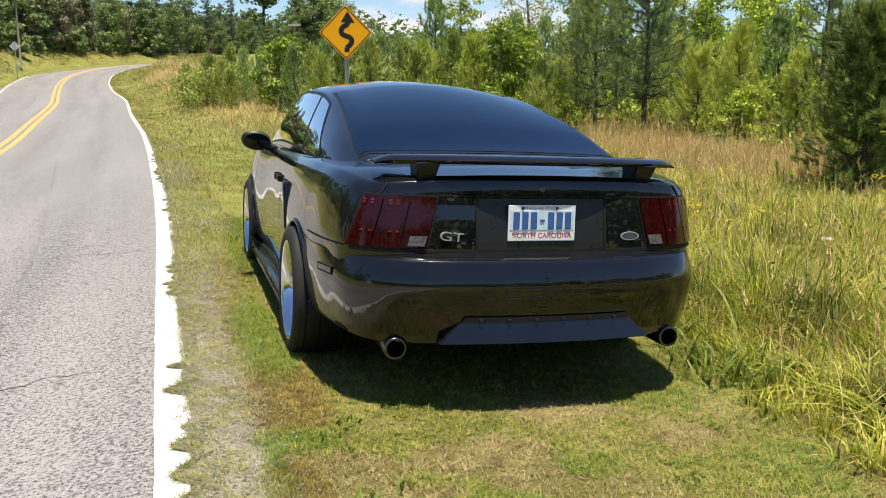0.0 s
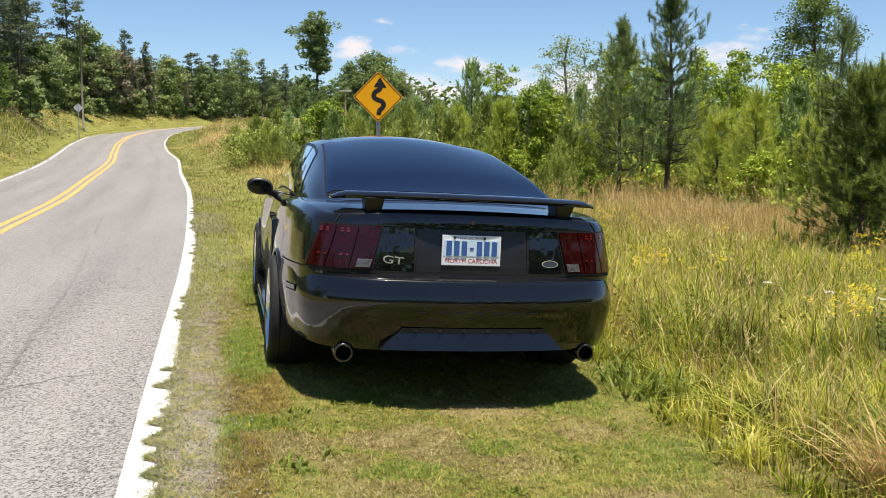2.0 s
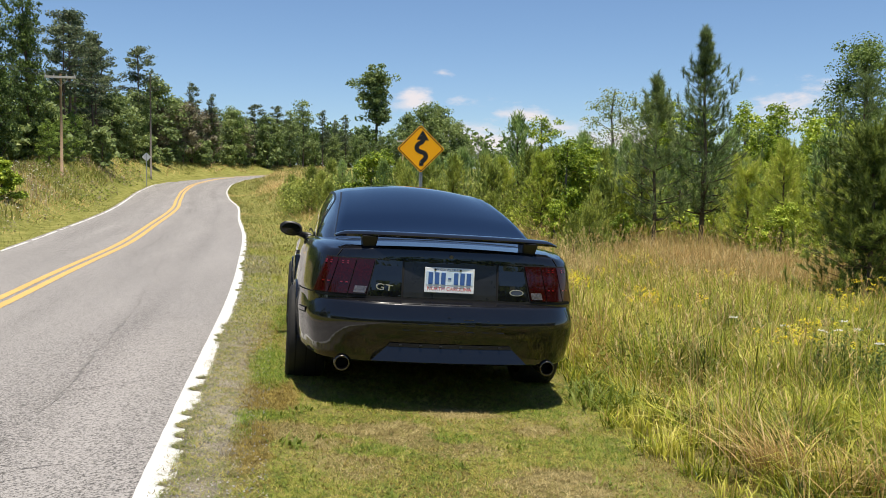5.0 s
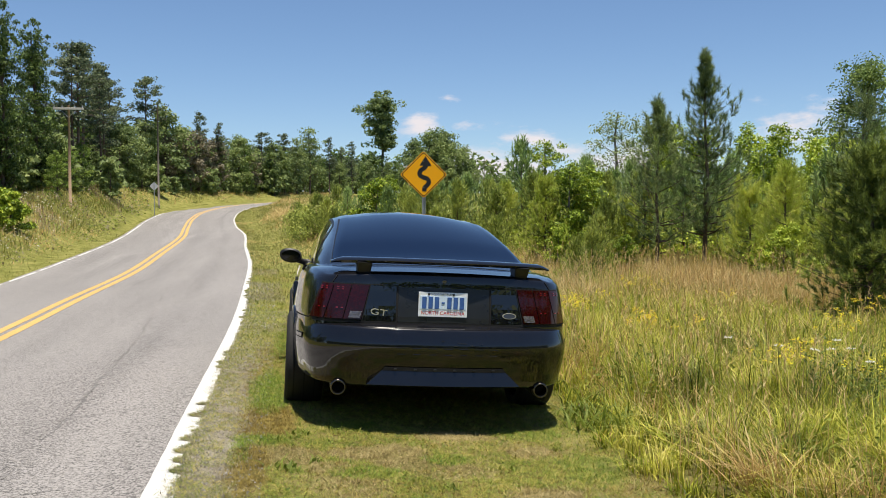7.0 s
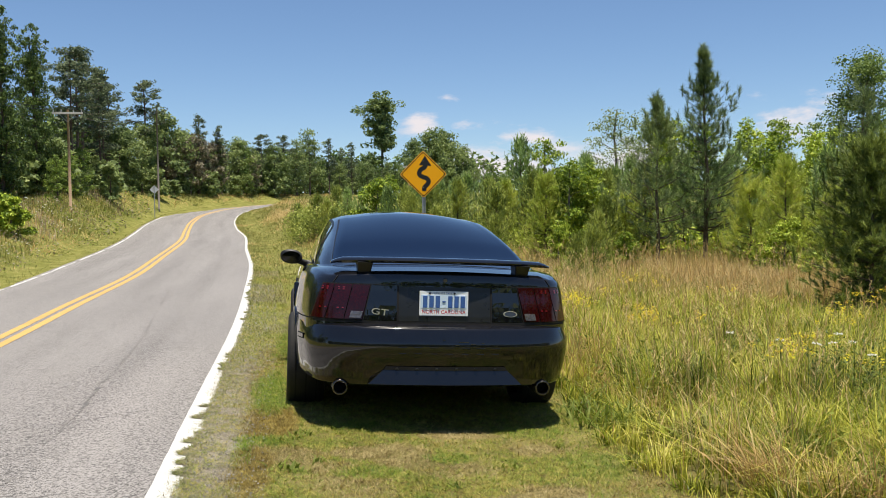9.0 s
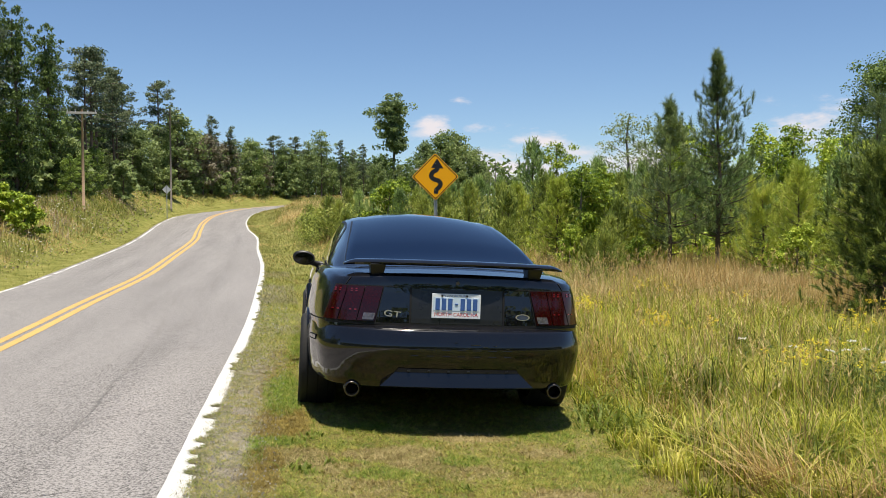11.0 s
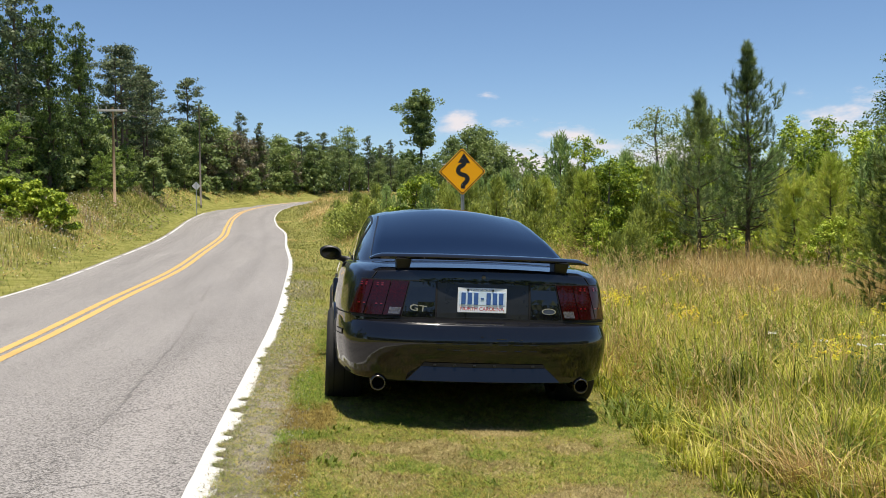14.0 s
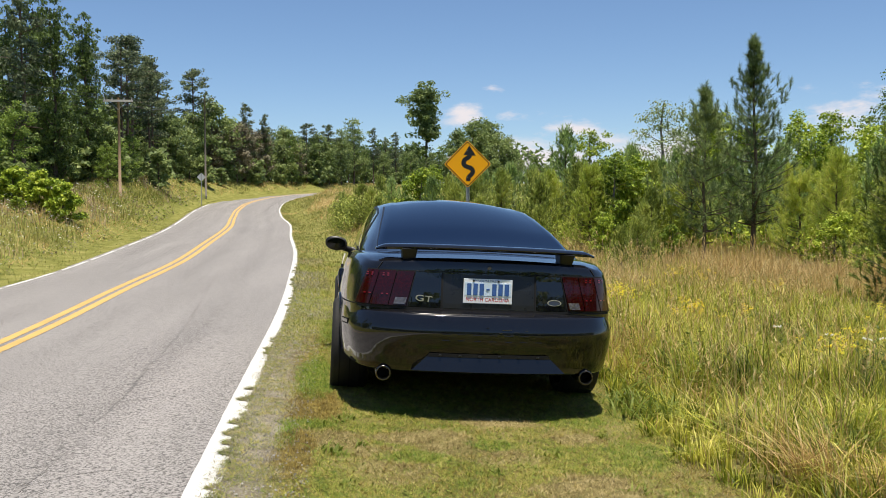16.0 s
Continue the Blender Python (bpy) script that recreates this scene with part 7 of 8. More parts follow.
def pine(name, h, seed, start=0.15, half=0.26, whorl=0.30, per=5, tufts=5, n=22, length=0.17, width=0.007, material=None, label="", group="", up=0.55, power=0.75, stubs=0, inner=0.32, twig=0.35, spire=0.0, spread=0.46):
    """A young pine: upswept branches in whorls, each clothed in long-needled tufts, with upright candles at the tips."""
    r = np.random.default_rng(seed)
    tree = thing(name, Matrix(), label, "tree", group)
    tr = 0.011 * h + 0.012
    spine = np.array([[r.normal(0, 0.006 * h) * (f > 0), r.normal(0, 0.006 * h) * (f > 0), h * f] for f in (-0.03, 0.2, 0.4, 0.6, 0.8, 1.0)])
    items = [tube(spine, np.linspace(tr, tr * 0.15, 6), 8)]
    P, D = [], []
    z = start * h
    k = 0
    while z < h * 0.97:
        g = (z / h - start) / (1 - start)
        for i in range(per):
            a = 2 * math.pi * i / per + k * 1.1 + r.normal(0, 0.25)
            reach = h * half * ((1 - g) ** power) * (0.55 + 0.45 * min(1, g * 5 + 0.35)) * r.uniform(0.45, 1.3) * (1 - spire * float(smooth(0.62, 0.86, g))) + 0.06
            el = up * (0.35 + 0.9 * g) + r.normal(0, 0.1)
            zz = z + r.normal(0, 0.05)
            p0 = np.array([np.interp(zz, spine[:, 2], spine[:, 0]), np.interp(zz, spine[:, 2], spine[:, 1]), zz])
            dirv = np.array([math.cos(a) * math.cos(el), math.sin(a) * math.cos(el), math.sin(el)])
            p1 = p0 + dirv * reach
            p1[2] += 0.18 * reach
            B = bent(p0, p1, r, 4, 0.35, 0.03)
            items.append(tube(B, np.linspace(tr * twig * (1.15 - g), 0.003, 4), 3, False))
            for q in range(tufts):
                u = inner + (1 - inner) * (q + 0.6 * r.random()) / tufts
                c = B[0] * 0 + np.array([np.interp(u, [0, 1 / 3, 2 / 3, 1], B[:, j]) for j in range(3)])
                side = r.normal(0, 0.09 * reach + 0.02, 3)
                P.append(c + side)
                dd = dirv * 0.75 + np.array([0, 0, 0.55]) + r.normal(0, 0.25, 3)
                D.append(dd / np.linalg.norm(dd))
            for c in (p1, p1 + np.array([0, 0, 0.5 * length])):
                P.append(c)
                D.append(np.array([dirv[0] * 0.15, dirv[1] * 0.15, 1.4]))
        z += whorl * r.uniform(0.75, 1.2) * (1.15 - 0.35 * g)
        k += 1
    for f in np.linspace(0.86, 1.0, 6):
        P.append(np.array([np.interp(f * h, spine[:, 2], spine[:, 0]), np.interp(f * h, spine[:, 2], spine[:, 1]), f * h]))
        D.append(np.array([0, 0, 1.0]))
    for i in range(stubs):
        zz, a = r.uniform(0.08, start) * h, r.uniform(0, 6.28)
        items.append(tube([(0, 0, zz), (0.25 * math.cos(a), 0.25 * math.sin(a), zz + 0.05)], [0.012, 0.004], 4, False))
    V, F = join(items)
    child("trunk", mesh_of(name + " trunk", V, F, M["bark"], True), tree)
    V, F = needles(np.array(P), np.array(D), n, length, width, r, spread)
    child("crown", mesh_of(name + " needles", V, F, material or M["needle"]), tree)
    return tree


def at(x, y, s=1.0, turn=0.0, sz=None, sink=0.03):
    return pose(x, y, float(land(x, y)) - sink, 0, 0, turn) @ Matrix.Diagonal((s, s, sz or s, 1))


def put(tree, x, y, s=1.0, turn=0.0, sz=None):
    tree.matrix_world = at(x, y, s, turn, sz)
    return tree


# the two young pines in the field, and the dense dark one near by
put(pine("pine_tree", 4.3, 11, 0.17, 0.34, 0.34, 6, 8, 34, 0.17, 0.011, M["needle_field"], "slender young pine with bare lower trunk", "field pines", up=0.62, power=0.8, stubs=3, inner=0.2, twig=0.3, spire=0.72, spread=0.6), 8.0, 15.8)
put(pine("pine_tree", 5.45, 12, 0.16, 0.28, 0.37, 6, 8, 36, 0.17, 0.011, M["needle_field"], "tall young pine with upright leading shoot", "field pines", up=0.62, power=0.8, stubs=3, inner=0.2, twig=0.3, spire=0.72, spread=0.6), 9.27, 15.8)
put(pine("pine_tree", 2.55, 13, 0.015, 0.43, 0.17, 8, 10, 46, 0.12, 0.009, M["needle_bush"], "dense feathery bushy pine, dark underneath", "field pines", up=0.25, power=0.7, inner=0.2, twig=0.2), 7.3, 6.35)
put(pine("pine_tree", 1.9, 17, 0.01, 0.48, 0.17, 8, 8, 40, 0.12, 0.009, M["needle_bush"], "low bushy pine spreading over the ground", "field pines", up=0.2, power=0.6, inner=0.15, twig=0.2), 8.0, 6.9)
put(pine("pine_tree", 3.8, 14, 0.42, 0.20, 0.28, 4, 5, 26, 0.18, 0.008, M["needle_field"], "thin pine with a dark bare trunk", "field pines", stubs=8), 10.05, 10.65)
put(pine("pine_tree", 2.5, 15, 0.08, 0.30, 0.25, 6, 6, 30, 0.17, 0.008, M["needle_y"], "yellow-green bushy young pine", "field pines", up=0.4), 9.5, 12.4)
put(pine("pine_tree", 2.1, 16, 0.05, 0.34, 0.22, 6, 6, 30, 0.16, 0.008, M["needle_y"], "yellow-green bushy young pine", "field pines", up=0.4), 9.3, 13.6)

# sapling prototypes, placed in the belt behind the field
protos = dict(
    pa=pine("young_pine", 2.3, 21, 0.04, 0.36, 0.22, 6, 4, 12, 0.19, 0.023, M["needle_m"], "bushy young pine in the sapling belt", "saplings", up=0.7),
    pb=pine("young_pine", 2.7, 22, 0.06, 0.30, 0.24, 6, 4, 12, 0.18, 0.023, M["needle"], "upright young pine in the sapling belt", "saplings", up=0.75),
    pc=pine("young_pine", 1.9, 23, 0.04, 0.40, 0.20, 6, 4, 12, 0.18, 0.023, M["needle_m"], "low young pine in the sapling belt", "saplings", up=0.7),
    pe=pine("young_pine", 2.5, 24, 0.03, 0.36, 0.15, 7, 6, 14, 0.13, 0.015, M["needle_y"], "feathery yellow-green conical sapling", "saplings", up=0.35, power=0.9),
    ba=broadleaf("sapling", 3.2, 31, (0.06, 0.27), 16, 6, 55, 0.050, M["leaf"], M["bark_pale"], "fresh yellow-green leafy sapling", "saplings"),
    bb=broadleaf("sapling", 2.4, 32, (0.04, 0.36), 14, 6, 50, 0.056, M["leaf"], M["bark_pale"], "low leafy green shrub", "saplings"),
    bc=broadleaf("sapling", 4.0, 33, (0.12, 0.20), 18, 5, 60, 0.051, M["leaf"], M["bark_pale"], "slim bright green leafy sapling", "saplings"),
)
BELT = [("bb", 10.9, 15.2, 1.0), ("ba", 11.8, 17.5, 1.0), ("bb", 11.6, 14.2, 0.9), ("ba", 13.2, 15.5, 1.05), ("bc", 14.2, 13.4, 1.0), ("bb", 12.0, 11.2, 1.0), ("ba", 12.6, 10.3, 1.0),
        ("pa", 0.05, 30.5, 0.85), ("pa", 0.9, 31.5, 0.85), ("pc", -0.7, 32.5, 0.8), ("pb", 1.7, 29, 0.76), ("pc", 0.6, 28, 0.75), ("bb", 2, 26, 1), ("pa", 2.9, 25, 0.95), ("ba", 2.7, 28, 0.8),
        ("pb", 3.6, 27, 0.8), ("pc", 3.4, 22.5, 1.05), ("pb", 4.6, 28, 0.84), ("pa", 4.4, 23.5, 0.99), ("pb", 5.3, 29.5, 0.92), ("pc", 5, 20.5, 1.1), ("pa", 5.7, 24.5, 1.03), ("pb", 6.3, 27.5, 0.96),
        ("pb", 7.15, 26, 1.35), ("pa", 6.4, 21.5, 1.03), ("pe", 6, 18.5, 0.95), ("pe", 6.6, 17.6, 0.9), ("pb", 7.4, 23.5, 0.92), ("bc", 8.1, 26.2, 0.97), ("pb", 8.2, 29, 1), ("pb", 8, 21, 0.98),
        ("pa", 6.9, 16.4, 0.8), ("pc", 4.6, 11.6, 0.55), ("pc", 5.4, 13, 0.62), ("pa", 6.1, 14.6, 0.62), ("pa", 9.6, 24, 1.08), ("pb", 10.2, 21.5, 1), ("pb", 9.8, 18.2, 1.05), ("pb", 7.2, 18.8, 1.04),
        ("pa", 8.7, 18.3, 1.08), ("bc", 12.4, 26, 1.12), ("pb", 11.2, 19, 1), ("pe", 10.6, 16.4, 1.05), ("pb", 10, 14.9, 0.76), ("pb", 12.9, 21.5, 1.2), ("bc", 13.9, 20.2, 1.05), ("pa", 11.6, 15.6, 0.99),
        ("bb", 9.9, 12.4, 0.72), ("pb", 11, 13.2, 1.1), ("pe", 9.2, 10.2, 0.8), ("pb", 12.2, 12.5, 1.04), ("ba", 12.6, 16.2, 1), ("pb", 13.8, 17.5, 1.12), ("pa", 14.5, 15, 1.35),
        ("bc", 15, 19.5, 1.05), ("pb", 15.6, 23.5, 1.2), ("pb", 11.5, 9, 1.1), ("pb", 13, 9.5, 1.04), ("pa", 9.7, 7.4, 1), ("pb", 10.9, 6.2, 1.1), ("pb", 16.8, 18.5, 1.2), ("ba", 14.6, 27, 1.3),
        ("pb", 11.4, 28, 1.12), ("pa", 9.9, 30.5, 1.12), ("pb", 13.2, 31, 1.2), ("ba", 17.2, 28.5, 1.4), ("bb", 6.6, 14.2, 0.42), ("pc", 10.4, 13.9, 0.75),
        ("bb", 9, 11.6, 0.55), ("pa", 10.3, 11.9, 0.75), ("pe", 10.2, 9.4, 0.8), ("pe", 9.4, 8.6, 0.85), ("bb", 5.6, 16.2, 0.5), ("pc", 4.2, 17, 0.75), ("pc", 3, 19, 0.8), ("pa", 2.6, 21.5, 0.8),
        ("bc", 9.3, 26.2, 0.85), ("pb", 2.2, 24, 0.75), ("pb", 3.1, 23.8, 0.8), ("pa", 3.9, 25.2, 0.9), ("pb", 4.9, 24.4, 0.9), ("pe", 5.6, 21.8, 0.95), ("pb", 1.2, 29.6, 0.72), ("pc", -0.3, 31.2, 0.8),
        ("pa", 0.4, 29.3, 0.75), ("pe", 7.6, 16.9, 0.85), ("pe", 10.9, 14.6, 0.9), ("pe", 12, 14.3, 1), ("ba", 6.2, 17.2, 0.8), ("ba", 6.95, 17.6, 0.8), ("pe", 5.6, 17.4, 0.95)]
first = {}
for kind, x, y, s in BELT:
    m = at(x, y, s, float(rng.uniform(0, 360)), s * float(rng.uniform(0.84, 1.0) if kind[0] == "p" else rng.uniform(0.88, 1.08)))
    if kind in first:
        copy_thing(protos[kind], m)
    else:
        first[kind] = m
for kind, m in first.items():
    protos[kind].matrix_world = m

# airy pale tree, dark tree at the field's end, undergrowth under the belt
put(broadleaf("tree", 5.6, 41, (0.25, 0.24), 16, 6, 36, 0.058, M["leaf_pale"], M["bark_pale"], "airy silvery-leaved tree over the saplings", "field trees"), 13.3, 33.0)
put(broadleaf("tree", 9.2, 42, (0.25, 0.25), 22, 5, 130, 0.085, M["leaf_dark"], M["bark"], "large dark green oak behind the saplings", "field trees"), 30.4, 40.0)
put(broadleaf("tree", 4.5, 43, (0.2, 0.25), 16, 6, 84, 0.055, M["leaf"], M["bark_pale"], "bright green leafy tree behind the pines", "field trees"), 13.3, 27.0)


def undergrowth(name, spots, n_each, leaf, material, label):
    C = np.array([[x, y, float(land(x, y)) + z] for x, y, z, _ in spots])
    R = np.array([q for *_, q in spots])
    V, F = leaf_cloud(C, R, n_each, leaf, rng, 0.75)
    tagged(new(name, mesh_of(name, V, F, material)), label, "undergrowth", kind="stuff")


sp_ = [(float(x), float(y), float(rng.uniform(0.2, 0.7)), float(rng.uniform(0.4, 0.8))) for x, y in zip(rng.uniform(5.5, 20, 90), rng.uniform(16.5, 32, 90))]
undergrowth("undergrowth", sp_, 150, 0.07, M["leaf"], "mixed green scrub under the saplings")
sp_ = [(float(rng.uniform(2.2, 5.0)), float(y), 0.45, 0.6) for y in rng.uniform(22, 34, 34)] + [(float(x), float(y), float(z), 0.55) for x, y, z in zip(rng.uniform(-0.9, 1.6, 26), rng.uniform(29, 33.5, 26), rng.uniform(0.3, 1.2, 26))]
undergrowth("undergrowth", sp_, 300, 0.04, M["needle_m"], "low dense scrub by the far verge")
sp_ = [(float(x), float(y), float(rng.uniform(0.2, 0.6)), float(rng.uniform(0.35, 0.6))) for x, y in zip(rng.uniform(8.3, 16, 80), rng.uniform(8.0, 16.5, 80))]
undergrowth("undergrowth", sp_, 160, 0.055, M["leaf"], "leafy scrub among the field pines")

# ---- the wood along the road ----


def tall_pine(name, h, seed, bare=0.5, half=0.16, material=None, label="", leaf=0.115, clusters=5, leaves=25, group="roadside wood"):
    """A grown pine: straight bare trunk, dead stubs, flat plates of needles in the top."""
    r = np.random.default_rng(seed)
    tree = thing(name, Matrix(), label, "tree", group)
    tr = 0.011 * h + 0.03
    spine = np.array([[r.normal(0, 0.006 * h) * (f > 0), r.normal(0, 0.006 * h) * (f > 0), h * f] for f in (-0.03, 0.25, 0.5, 0.75, 1.0)])
    items = [tube(spine, np.linspace(tr, tr * 0.25, 5), 7)]
    C, R = [], []
    m = 32
    for i in range(m):
        f = bare + (0.985 - bare) * (i + r.random()) / m
        g = (f - bare) / (1 - bare)
        reach = h * half * (0.35 + 0.65 * math.sin(math.pi * (0.22 + 0.70 * g) ** 0.9)) * r.uniform(0.4, 1.25)
        a = i * 2.4 + r.normal(0, 0.5)
        p0 = np.array([0, 0, f * h])
        p1 = p0 + np.array([math.cos(a) * reach, math.sin(a) * reach, reach * r.uniform(-0.3, 0.35) + 0.3 * g * reach])
        items.append(tube(bent(p0, p1, r, 4), np.linspace(tr * 0.25, 0.02, 4), 3, False))
        for k in range(clusters):
            C.append(p0 + (p1 - p0) * r.uniform(0.25, 1.05) + r.normal(0, 0.014 * h, 3) * np.array([1, 1, 0.6]))
            R.append(h * r.uniform(0.024, 0.045))
    for k in range(4):
        C.append(np.array([0, 0, h * (0.95 + 0.018 * k)]))
        R.append(h * (0.034 - 0.006 * k))
    for i in range(9):
        zz, a = r.uniform(0.25, bare) * h, r.uniform(0, 6.28)
        L = r.uniform(0.5, 1.4)
        items.append(tube([(0, 0, zz), (L * math.cos(a), L * math.sin(a), zz + r.uniform(-0.2, 0.3))], [0.04, 0.012], 4, False))
    V, F = join(items)
    child("trunk", mesh_of(name + " trunk", V, F, M["bark"], True), tree)
    V, F = leaf_cloud(np.array(C), np.array(R), leaves, leaf, r, 0.62, True)
    child("crown", mesh_of(name + " crown", V, F, material or M["needle_far"]), tree)
    return tree


W = dict(
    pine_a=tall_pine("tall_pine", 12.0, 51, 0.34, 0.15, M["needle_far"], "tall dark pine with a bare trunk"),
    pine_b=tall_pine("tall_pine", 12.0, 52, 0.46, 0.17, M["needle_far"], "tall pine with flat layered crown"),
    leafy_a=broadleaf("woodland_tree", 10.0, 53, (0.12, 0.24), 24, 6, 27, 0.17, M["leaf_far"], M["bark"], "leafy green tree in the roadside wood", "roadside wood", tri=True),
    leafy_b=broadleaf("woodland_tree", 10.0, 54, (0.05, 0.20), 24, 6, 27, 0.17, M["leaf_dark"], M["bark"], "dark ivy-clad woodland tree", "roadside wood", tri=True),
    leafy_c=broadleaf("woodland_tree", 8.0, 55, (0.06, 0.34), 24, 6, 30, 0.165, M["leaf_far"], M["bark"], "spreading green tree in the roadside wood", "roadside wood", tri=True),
    ivy=broadleaf("woodland_tree", 12.0, 59, (0.03, 0.14), 40, 7, 52, 0.106, M["leaf_ivy"], M["bark"], "tall dark ivy-clad tree at the wood's edge", "roadside wood", tri=True, lump=0.62),
    edge=broadleaf("woodland_tree", 8.0, 60, (0.03, 0.27), 28, 6, 44, 0.092, M["leaf_mid"], M["bark"], "fresh green young tree at the wood's edge", "roadside wood", tri=True, lump=0.65),
    rusty=broadleaf("woodland_tree", 9.0, 56, (0.1, 0.2), 22, 5, 26, 0.20, M["dead"], M["bark"], "half-dead brown-needled tree at the wood edge", "roadside wood", tri=True),
    bright=broadleaf("shrub", 2.2, 58, (0.02, 0.55), 16, 6, 40, 0.11, M["leaf"], M["bark"], "bright green leafy shrub on the bank", "roadside wood"),
    bush=broadleaf("shrub", 3.0, 57, (0.02, 0.42), 12, 5, 16, 0.18, M["leaf_far"], M["bark"], "low green shrub at the wood's edge", "roadside wood", tri=True),
)
HEIGHT = dict(bright=2.2, ivy=12.0, edge=8.0, pine_a=12.0, pine_b=12.0, leafy_a=10.0, leafy_b=10.0, leafy_c=8.0, rusty=9.0, bush=3.0)
SLIM = dict(ivy=0.72, leafy_b=0.62, pine_a=0.85, leafy_a=0.85)
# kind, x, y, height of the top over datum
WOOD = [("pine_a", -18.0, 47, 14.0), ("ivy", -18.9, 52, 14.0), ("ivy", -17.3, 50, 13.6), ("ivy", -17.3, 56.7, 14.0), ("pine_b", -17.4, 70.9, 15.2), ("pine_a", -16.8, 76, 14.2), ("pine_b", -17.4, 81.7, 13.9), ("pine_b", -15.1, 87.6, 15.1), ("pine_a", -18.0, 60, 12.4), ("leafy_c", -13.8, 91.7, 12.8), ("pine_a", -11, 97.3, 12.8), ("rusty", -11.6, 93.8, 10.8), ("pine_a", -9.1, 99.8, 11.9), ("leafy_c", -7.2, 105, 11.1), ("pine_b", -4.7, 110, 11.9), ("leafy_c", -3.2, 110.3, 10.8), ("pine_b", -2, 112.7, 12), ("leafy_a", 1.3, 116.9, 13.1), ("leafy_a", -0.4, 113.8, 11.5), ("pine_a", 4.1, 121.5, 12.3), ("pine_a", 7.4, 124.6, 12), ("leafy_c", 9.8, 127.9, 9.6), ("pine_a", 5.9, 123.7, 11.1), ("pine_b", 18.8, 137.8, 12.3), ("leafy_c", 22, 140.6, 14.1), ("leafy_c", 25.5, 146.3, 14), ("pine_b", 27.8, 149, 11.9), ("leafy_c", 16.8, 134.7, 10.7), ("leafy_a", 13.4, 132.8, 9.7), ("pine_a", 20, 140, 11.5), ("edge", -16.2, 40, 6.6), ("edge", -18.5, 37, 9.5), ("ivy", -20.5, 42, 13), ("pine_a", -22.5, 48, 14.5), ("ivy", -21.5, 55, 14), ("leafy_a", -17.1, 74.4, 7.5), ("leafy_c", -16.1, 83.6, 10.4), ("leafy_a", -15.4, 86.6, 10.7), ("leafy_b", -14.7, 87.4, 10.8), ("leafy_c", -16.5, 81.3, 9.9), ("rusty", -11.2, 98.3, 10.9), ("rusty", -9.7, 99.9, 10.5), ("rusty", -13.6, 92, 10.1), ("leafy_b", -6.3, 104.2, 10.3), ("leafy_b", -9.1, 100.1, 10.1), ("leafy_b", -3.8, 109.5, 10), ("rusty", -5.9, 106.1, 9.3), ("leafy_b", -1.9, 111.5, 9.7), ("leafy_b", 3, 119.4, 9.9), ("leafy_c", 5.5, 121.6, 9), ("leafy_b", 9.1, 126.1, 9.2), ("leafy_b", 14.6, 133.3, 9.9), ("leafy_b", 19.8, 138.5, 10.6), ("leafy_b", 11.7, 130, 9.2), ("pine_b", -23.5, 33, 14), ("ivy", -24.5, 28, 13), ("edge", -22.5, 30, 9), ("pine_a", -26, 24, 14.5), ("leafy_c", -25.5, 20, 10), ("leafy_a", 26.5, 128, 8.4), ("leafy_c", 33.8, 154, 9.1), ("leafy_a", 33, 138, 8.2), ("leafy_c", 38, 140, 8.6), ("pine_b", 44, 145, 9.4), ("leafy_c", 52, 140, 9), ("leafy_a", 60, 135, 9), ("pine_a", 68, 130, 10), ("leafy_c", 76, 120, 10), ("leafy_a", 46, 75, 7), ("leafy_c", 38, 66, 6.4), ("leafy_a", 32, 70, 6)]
for x, y in zip(np.linspace(-21, 12, 44), np.interp(np.linspace(-21, 12, 44), [-21, -17, -15, -12, -6, 2, 12], [40, 56, 70, 88, 108, 122, 132])):
    WOOD.append(("bush", float(x + rng.normal(0, 0.8)), float(y + rng.uniform(-1, 4)), float(land(x, y)) + float(rng.uniform(1.6, 3.8))))
for x, y in zip(np.linspace(-15, 13, 26), np.interp(np.linspace(-15, 13, 26), [-15, -12, -6, 2, 13], [91, 97, 112, 126, 137])):
    WOOD.append((("leafy_c", "leafy_a", "leafy_b", "pine_b", "leafy_a")[int(rng.integers(5))], float(x), float(y + rng.uniform(0, 5)), float(np.interp(x, [-15, -8, 13], [11.4, 10.2, 9.6]) + rng.normal(0, 0.7))))
for x, y in zip(np.linspace(-24, -16.5, 16), np.linspace(30, 62, 16)):
    WOOD.append(("bush", float(x + rng.normal(0, 0.7)), float(y + rng.normal(0, 2)), float(land(x, y)) + float(rng.uniform(2.4, 4.2))))
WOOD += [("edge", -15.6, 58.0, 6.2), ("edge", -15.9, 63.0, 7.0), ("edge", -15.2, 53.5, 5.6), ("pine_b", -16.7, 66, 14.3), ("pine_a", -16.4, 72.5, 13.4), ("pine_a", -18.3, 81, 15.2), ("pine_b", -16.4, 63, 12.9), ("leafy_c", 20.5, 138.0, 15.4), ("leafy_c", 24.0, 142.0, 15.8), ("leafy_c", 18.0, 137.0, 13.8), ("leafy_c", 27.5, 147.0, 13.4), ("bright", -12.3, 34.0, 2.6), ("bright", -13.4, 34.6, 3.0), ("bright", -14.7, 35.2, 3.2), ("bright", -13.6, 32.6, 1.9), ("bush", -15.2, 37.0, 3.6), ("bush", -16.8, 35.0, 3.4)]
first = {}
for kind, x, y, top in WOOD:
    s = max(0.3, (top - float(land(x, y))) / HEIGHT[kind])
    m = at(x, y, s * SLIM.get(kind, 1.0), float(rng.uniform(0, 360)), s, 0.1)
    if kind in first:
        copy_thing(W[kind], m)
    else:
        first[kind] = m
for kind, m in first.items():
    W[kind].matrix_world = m
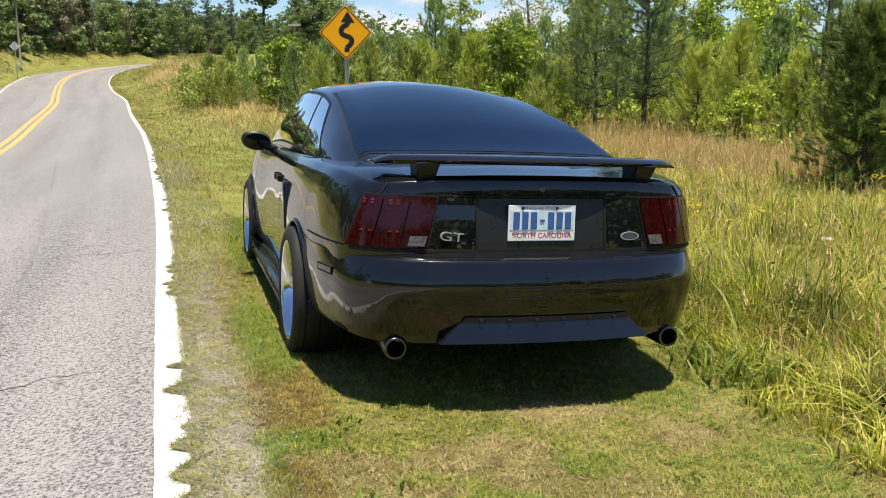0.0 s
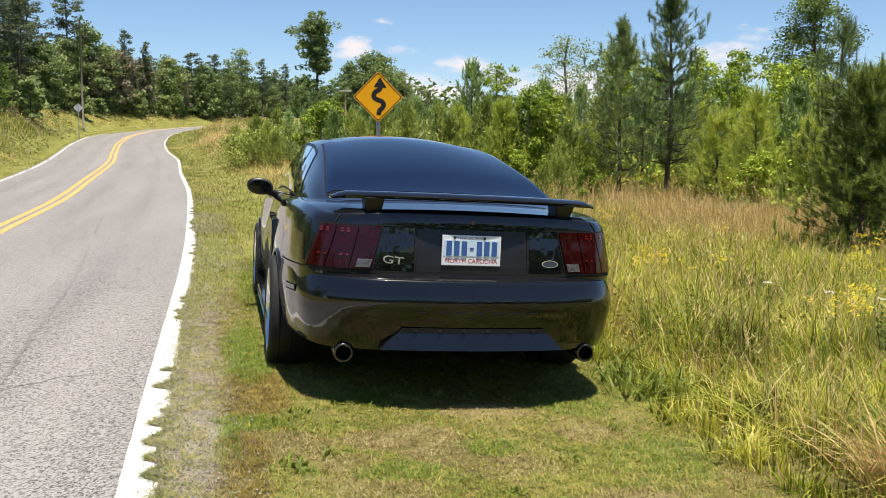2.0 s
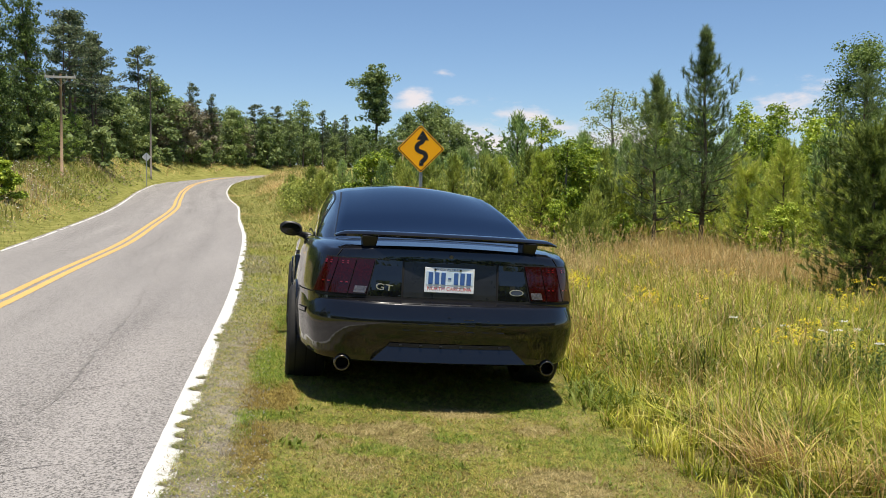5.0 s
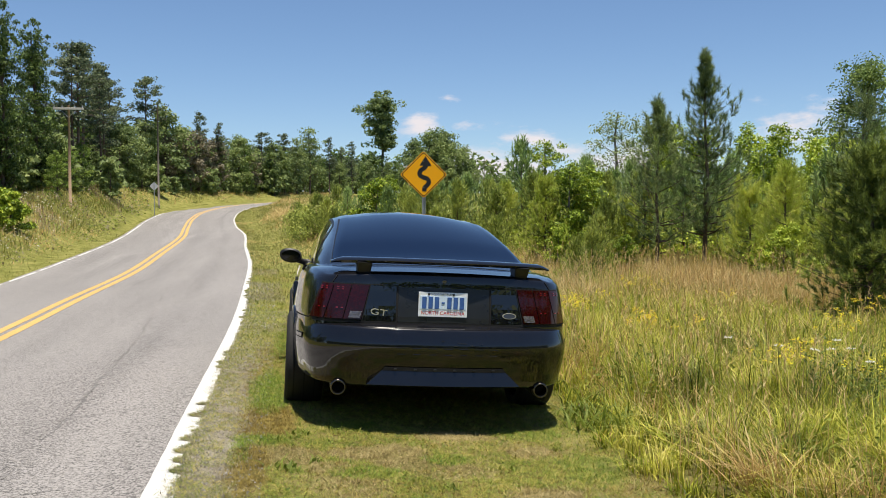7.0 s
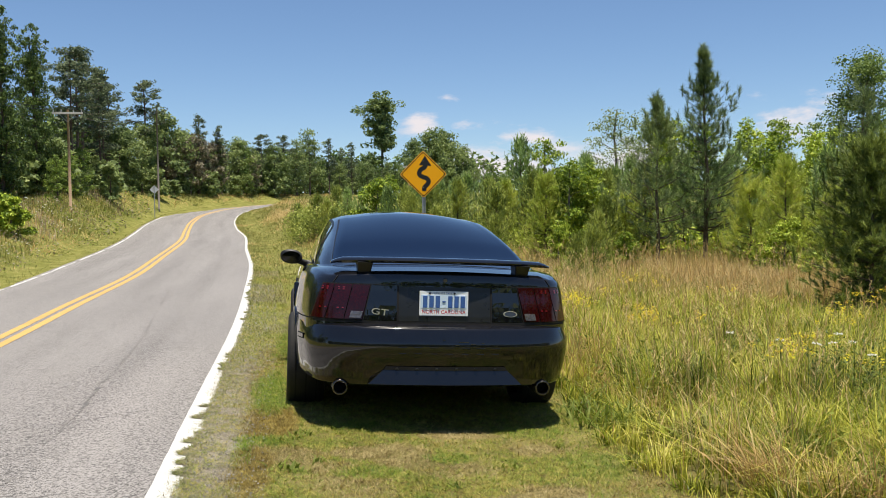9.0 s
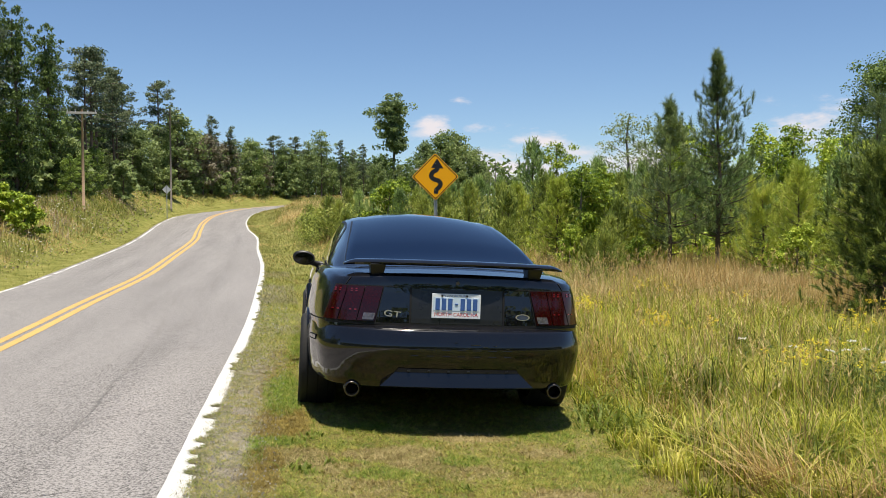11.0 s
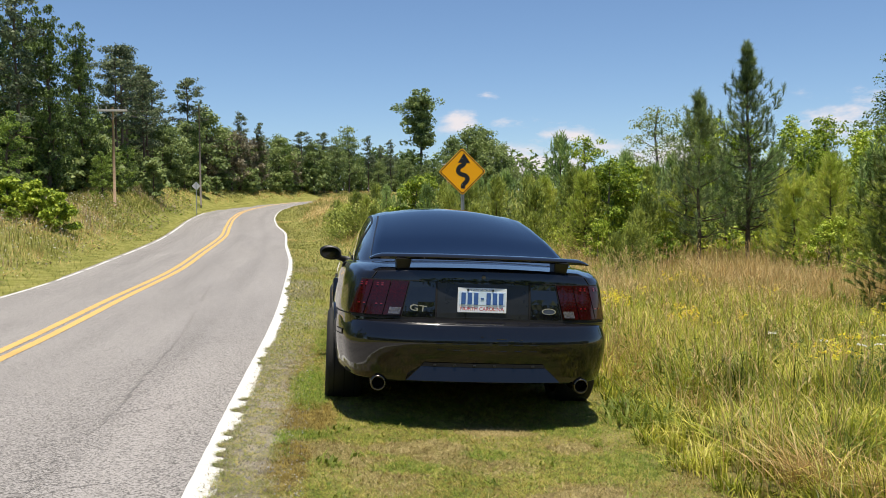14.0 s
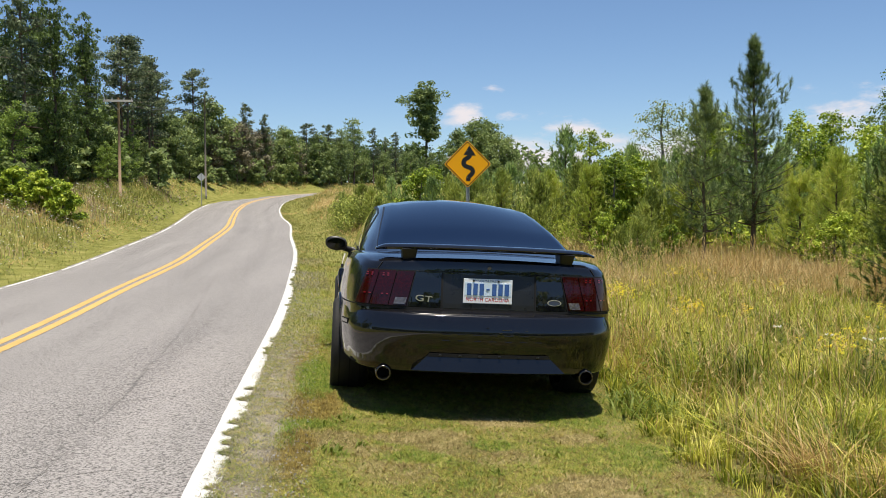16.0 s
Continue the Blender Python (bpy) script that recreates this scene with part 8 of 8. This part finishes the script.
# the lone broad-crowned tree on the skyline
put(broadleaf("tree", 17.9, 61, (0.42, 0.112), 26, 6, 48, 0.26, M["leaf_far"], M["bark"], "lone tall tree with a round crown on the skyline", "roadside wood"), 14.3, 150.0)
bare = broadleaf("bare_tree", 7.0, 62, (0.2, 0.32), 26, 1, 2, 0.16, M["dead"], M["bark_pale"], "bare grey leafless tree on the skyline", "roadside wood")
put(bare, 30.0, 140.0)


def far_wood():
    """Woods on the horizon beyond the saplings and behind the camera."""
    C, R = [], []
    for x in np.linspace(40, 420, 150):
        y = 260 - 0.3 * x + float(rng.normal(0, 8))
        for k in range(5):
            C.append((x + rng.normal(0, 2), y, float(land(x, y)) + rng.uniform(1, 8)))
            R.append(rng.uniform(2.0, 3.4))
    for a in np.linspace(-2.9, -0.25, 90):
        rr = 55 + rng.normal(0, 4)
        x, y = rr * math.cos(a), rr * math.sin(a) - 6
        for k in range(14):
            C.append((x + rng.normal(0, 1.5), y + rng.normal(0, 1.5), float(land(x, y)) + rng.uniform(0.5, 10)))
            R.append(rng.uniform(1.8, 3.0))
    for x, y in zip(rng.uniform(-75, -24, 150), rng.uniform(-5, 85, 150)):
        for k in range(5):
            C.append((x, y, float(land(x, y)) + rng.uniform(1, 11)))
            R.append(rng.uniform(1.6, 2.8))
    for x in np.linspace(-70, 45, 60):
        y = 175 + float(rng.normal(0, 5))
        for k in range(5):
            C.append((x, y, float(land(x, y)) + rng.uniform(0, 7)))
            R.append(rng.uniform(1.8, 3.0))
    V, F = leaf_cloud(np.array(C), np.array(R), 22, 0.60, rng, 0.9, True)
    tagged(new("far_woods", mesh_of("far woods", V, F, M["leaf_dark"])), "distant dark green woods round the fields", "woods", kind="stuff")
    C, R = [], []
    for t in np.linspace(0, 1, 110):
        x, y = np.interp(t, [0, 0.2, 0.45, 0.7, 1], [-26, -22, -20, -9, 18]), np.interp(t, [0, 0.2, 0.45, 0.7, 1], [46, 66, 90, 118, 150])
        for k in range(5):
            C.append((x + rng.normal(0, 1.5), y + rng.uniform(0, 6), float(land(x, y)) + rng.uniform(0.3, 6.0)))
            R.append(rng.uniform(1.2, 2.0))
    V, F = leaf_cloud(np.array(C), np.array(R), 75, 0.26, rng, 0.9, True)
    tagged(new("wood_thicket", mesh_of("wood thicket", V, F, M["leaf_ivy"])), "dark leafy thicket between the trunks of the wood", "thicket", kind="stuff")


far_wood()
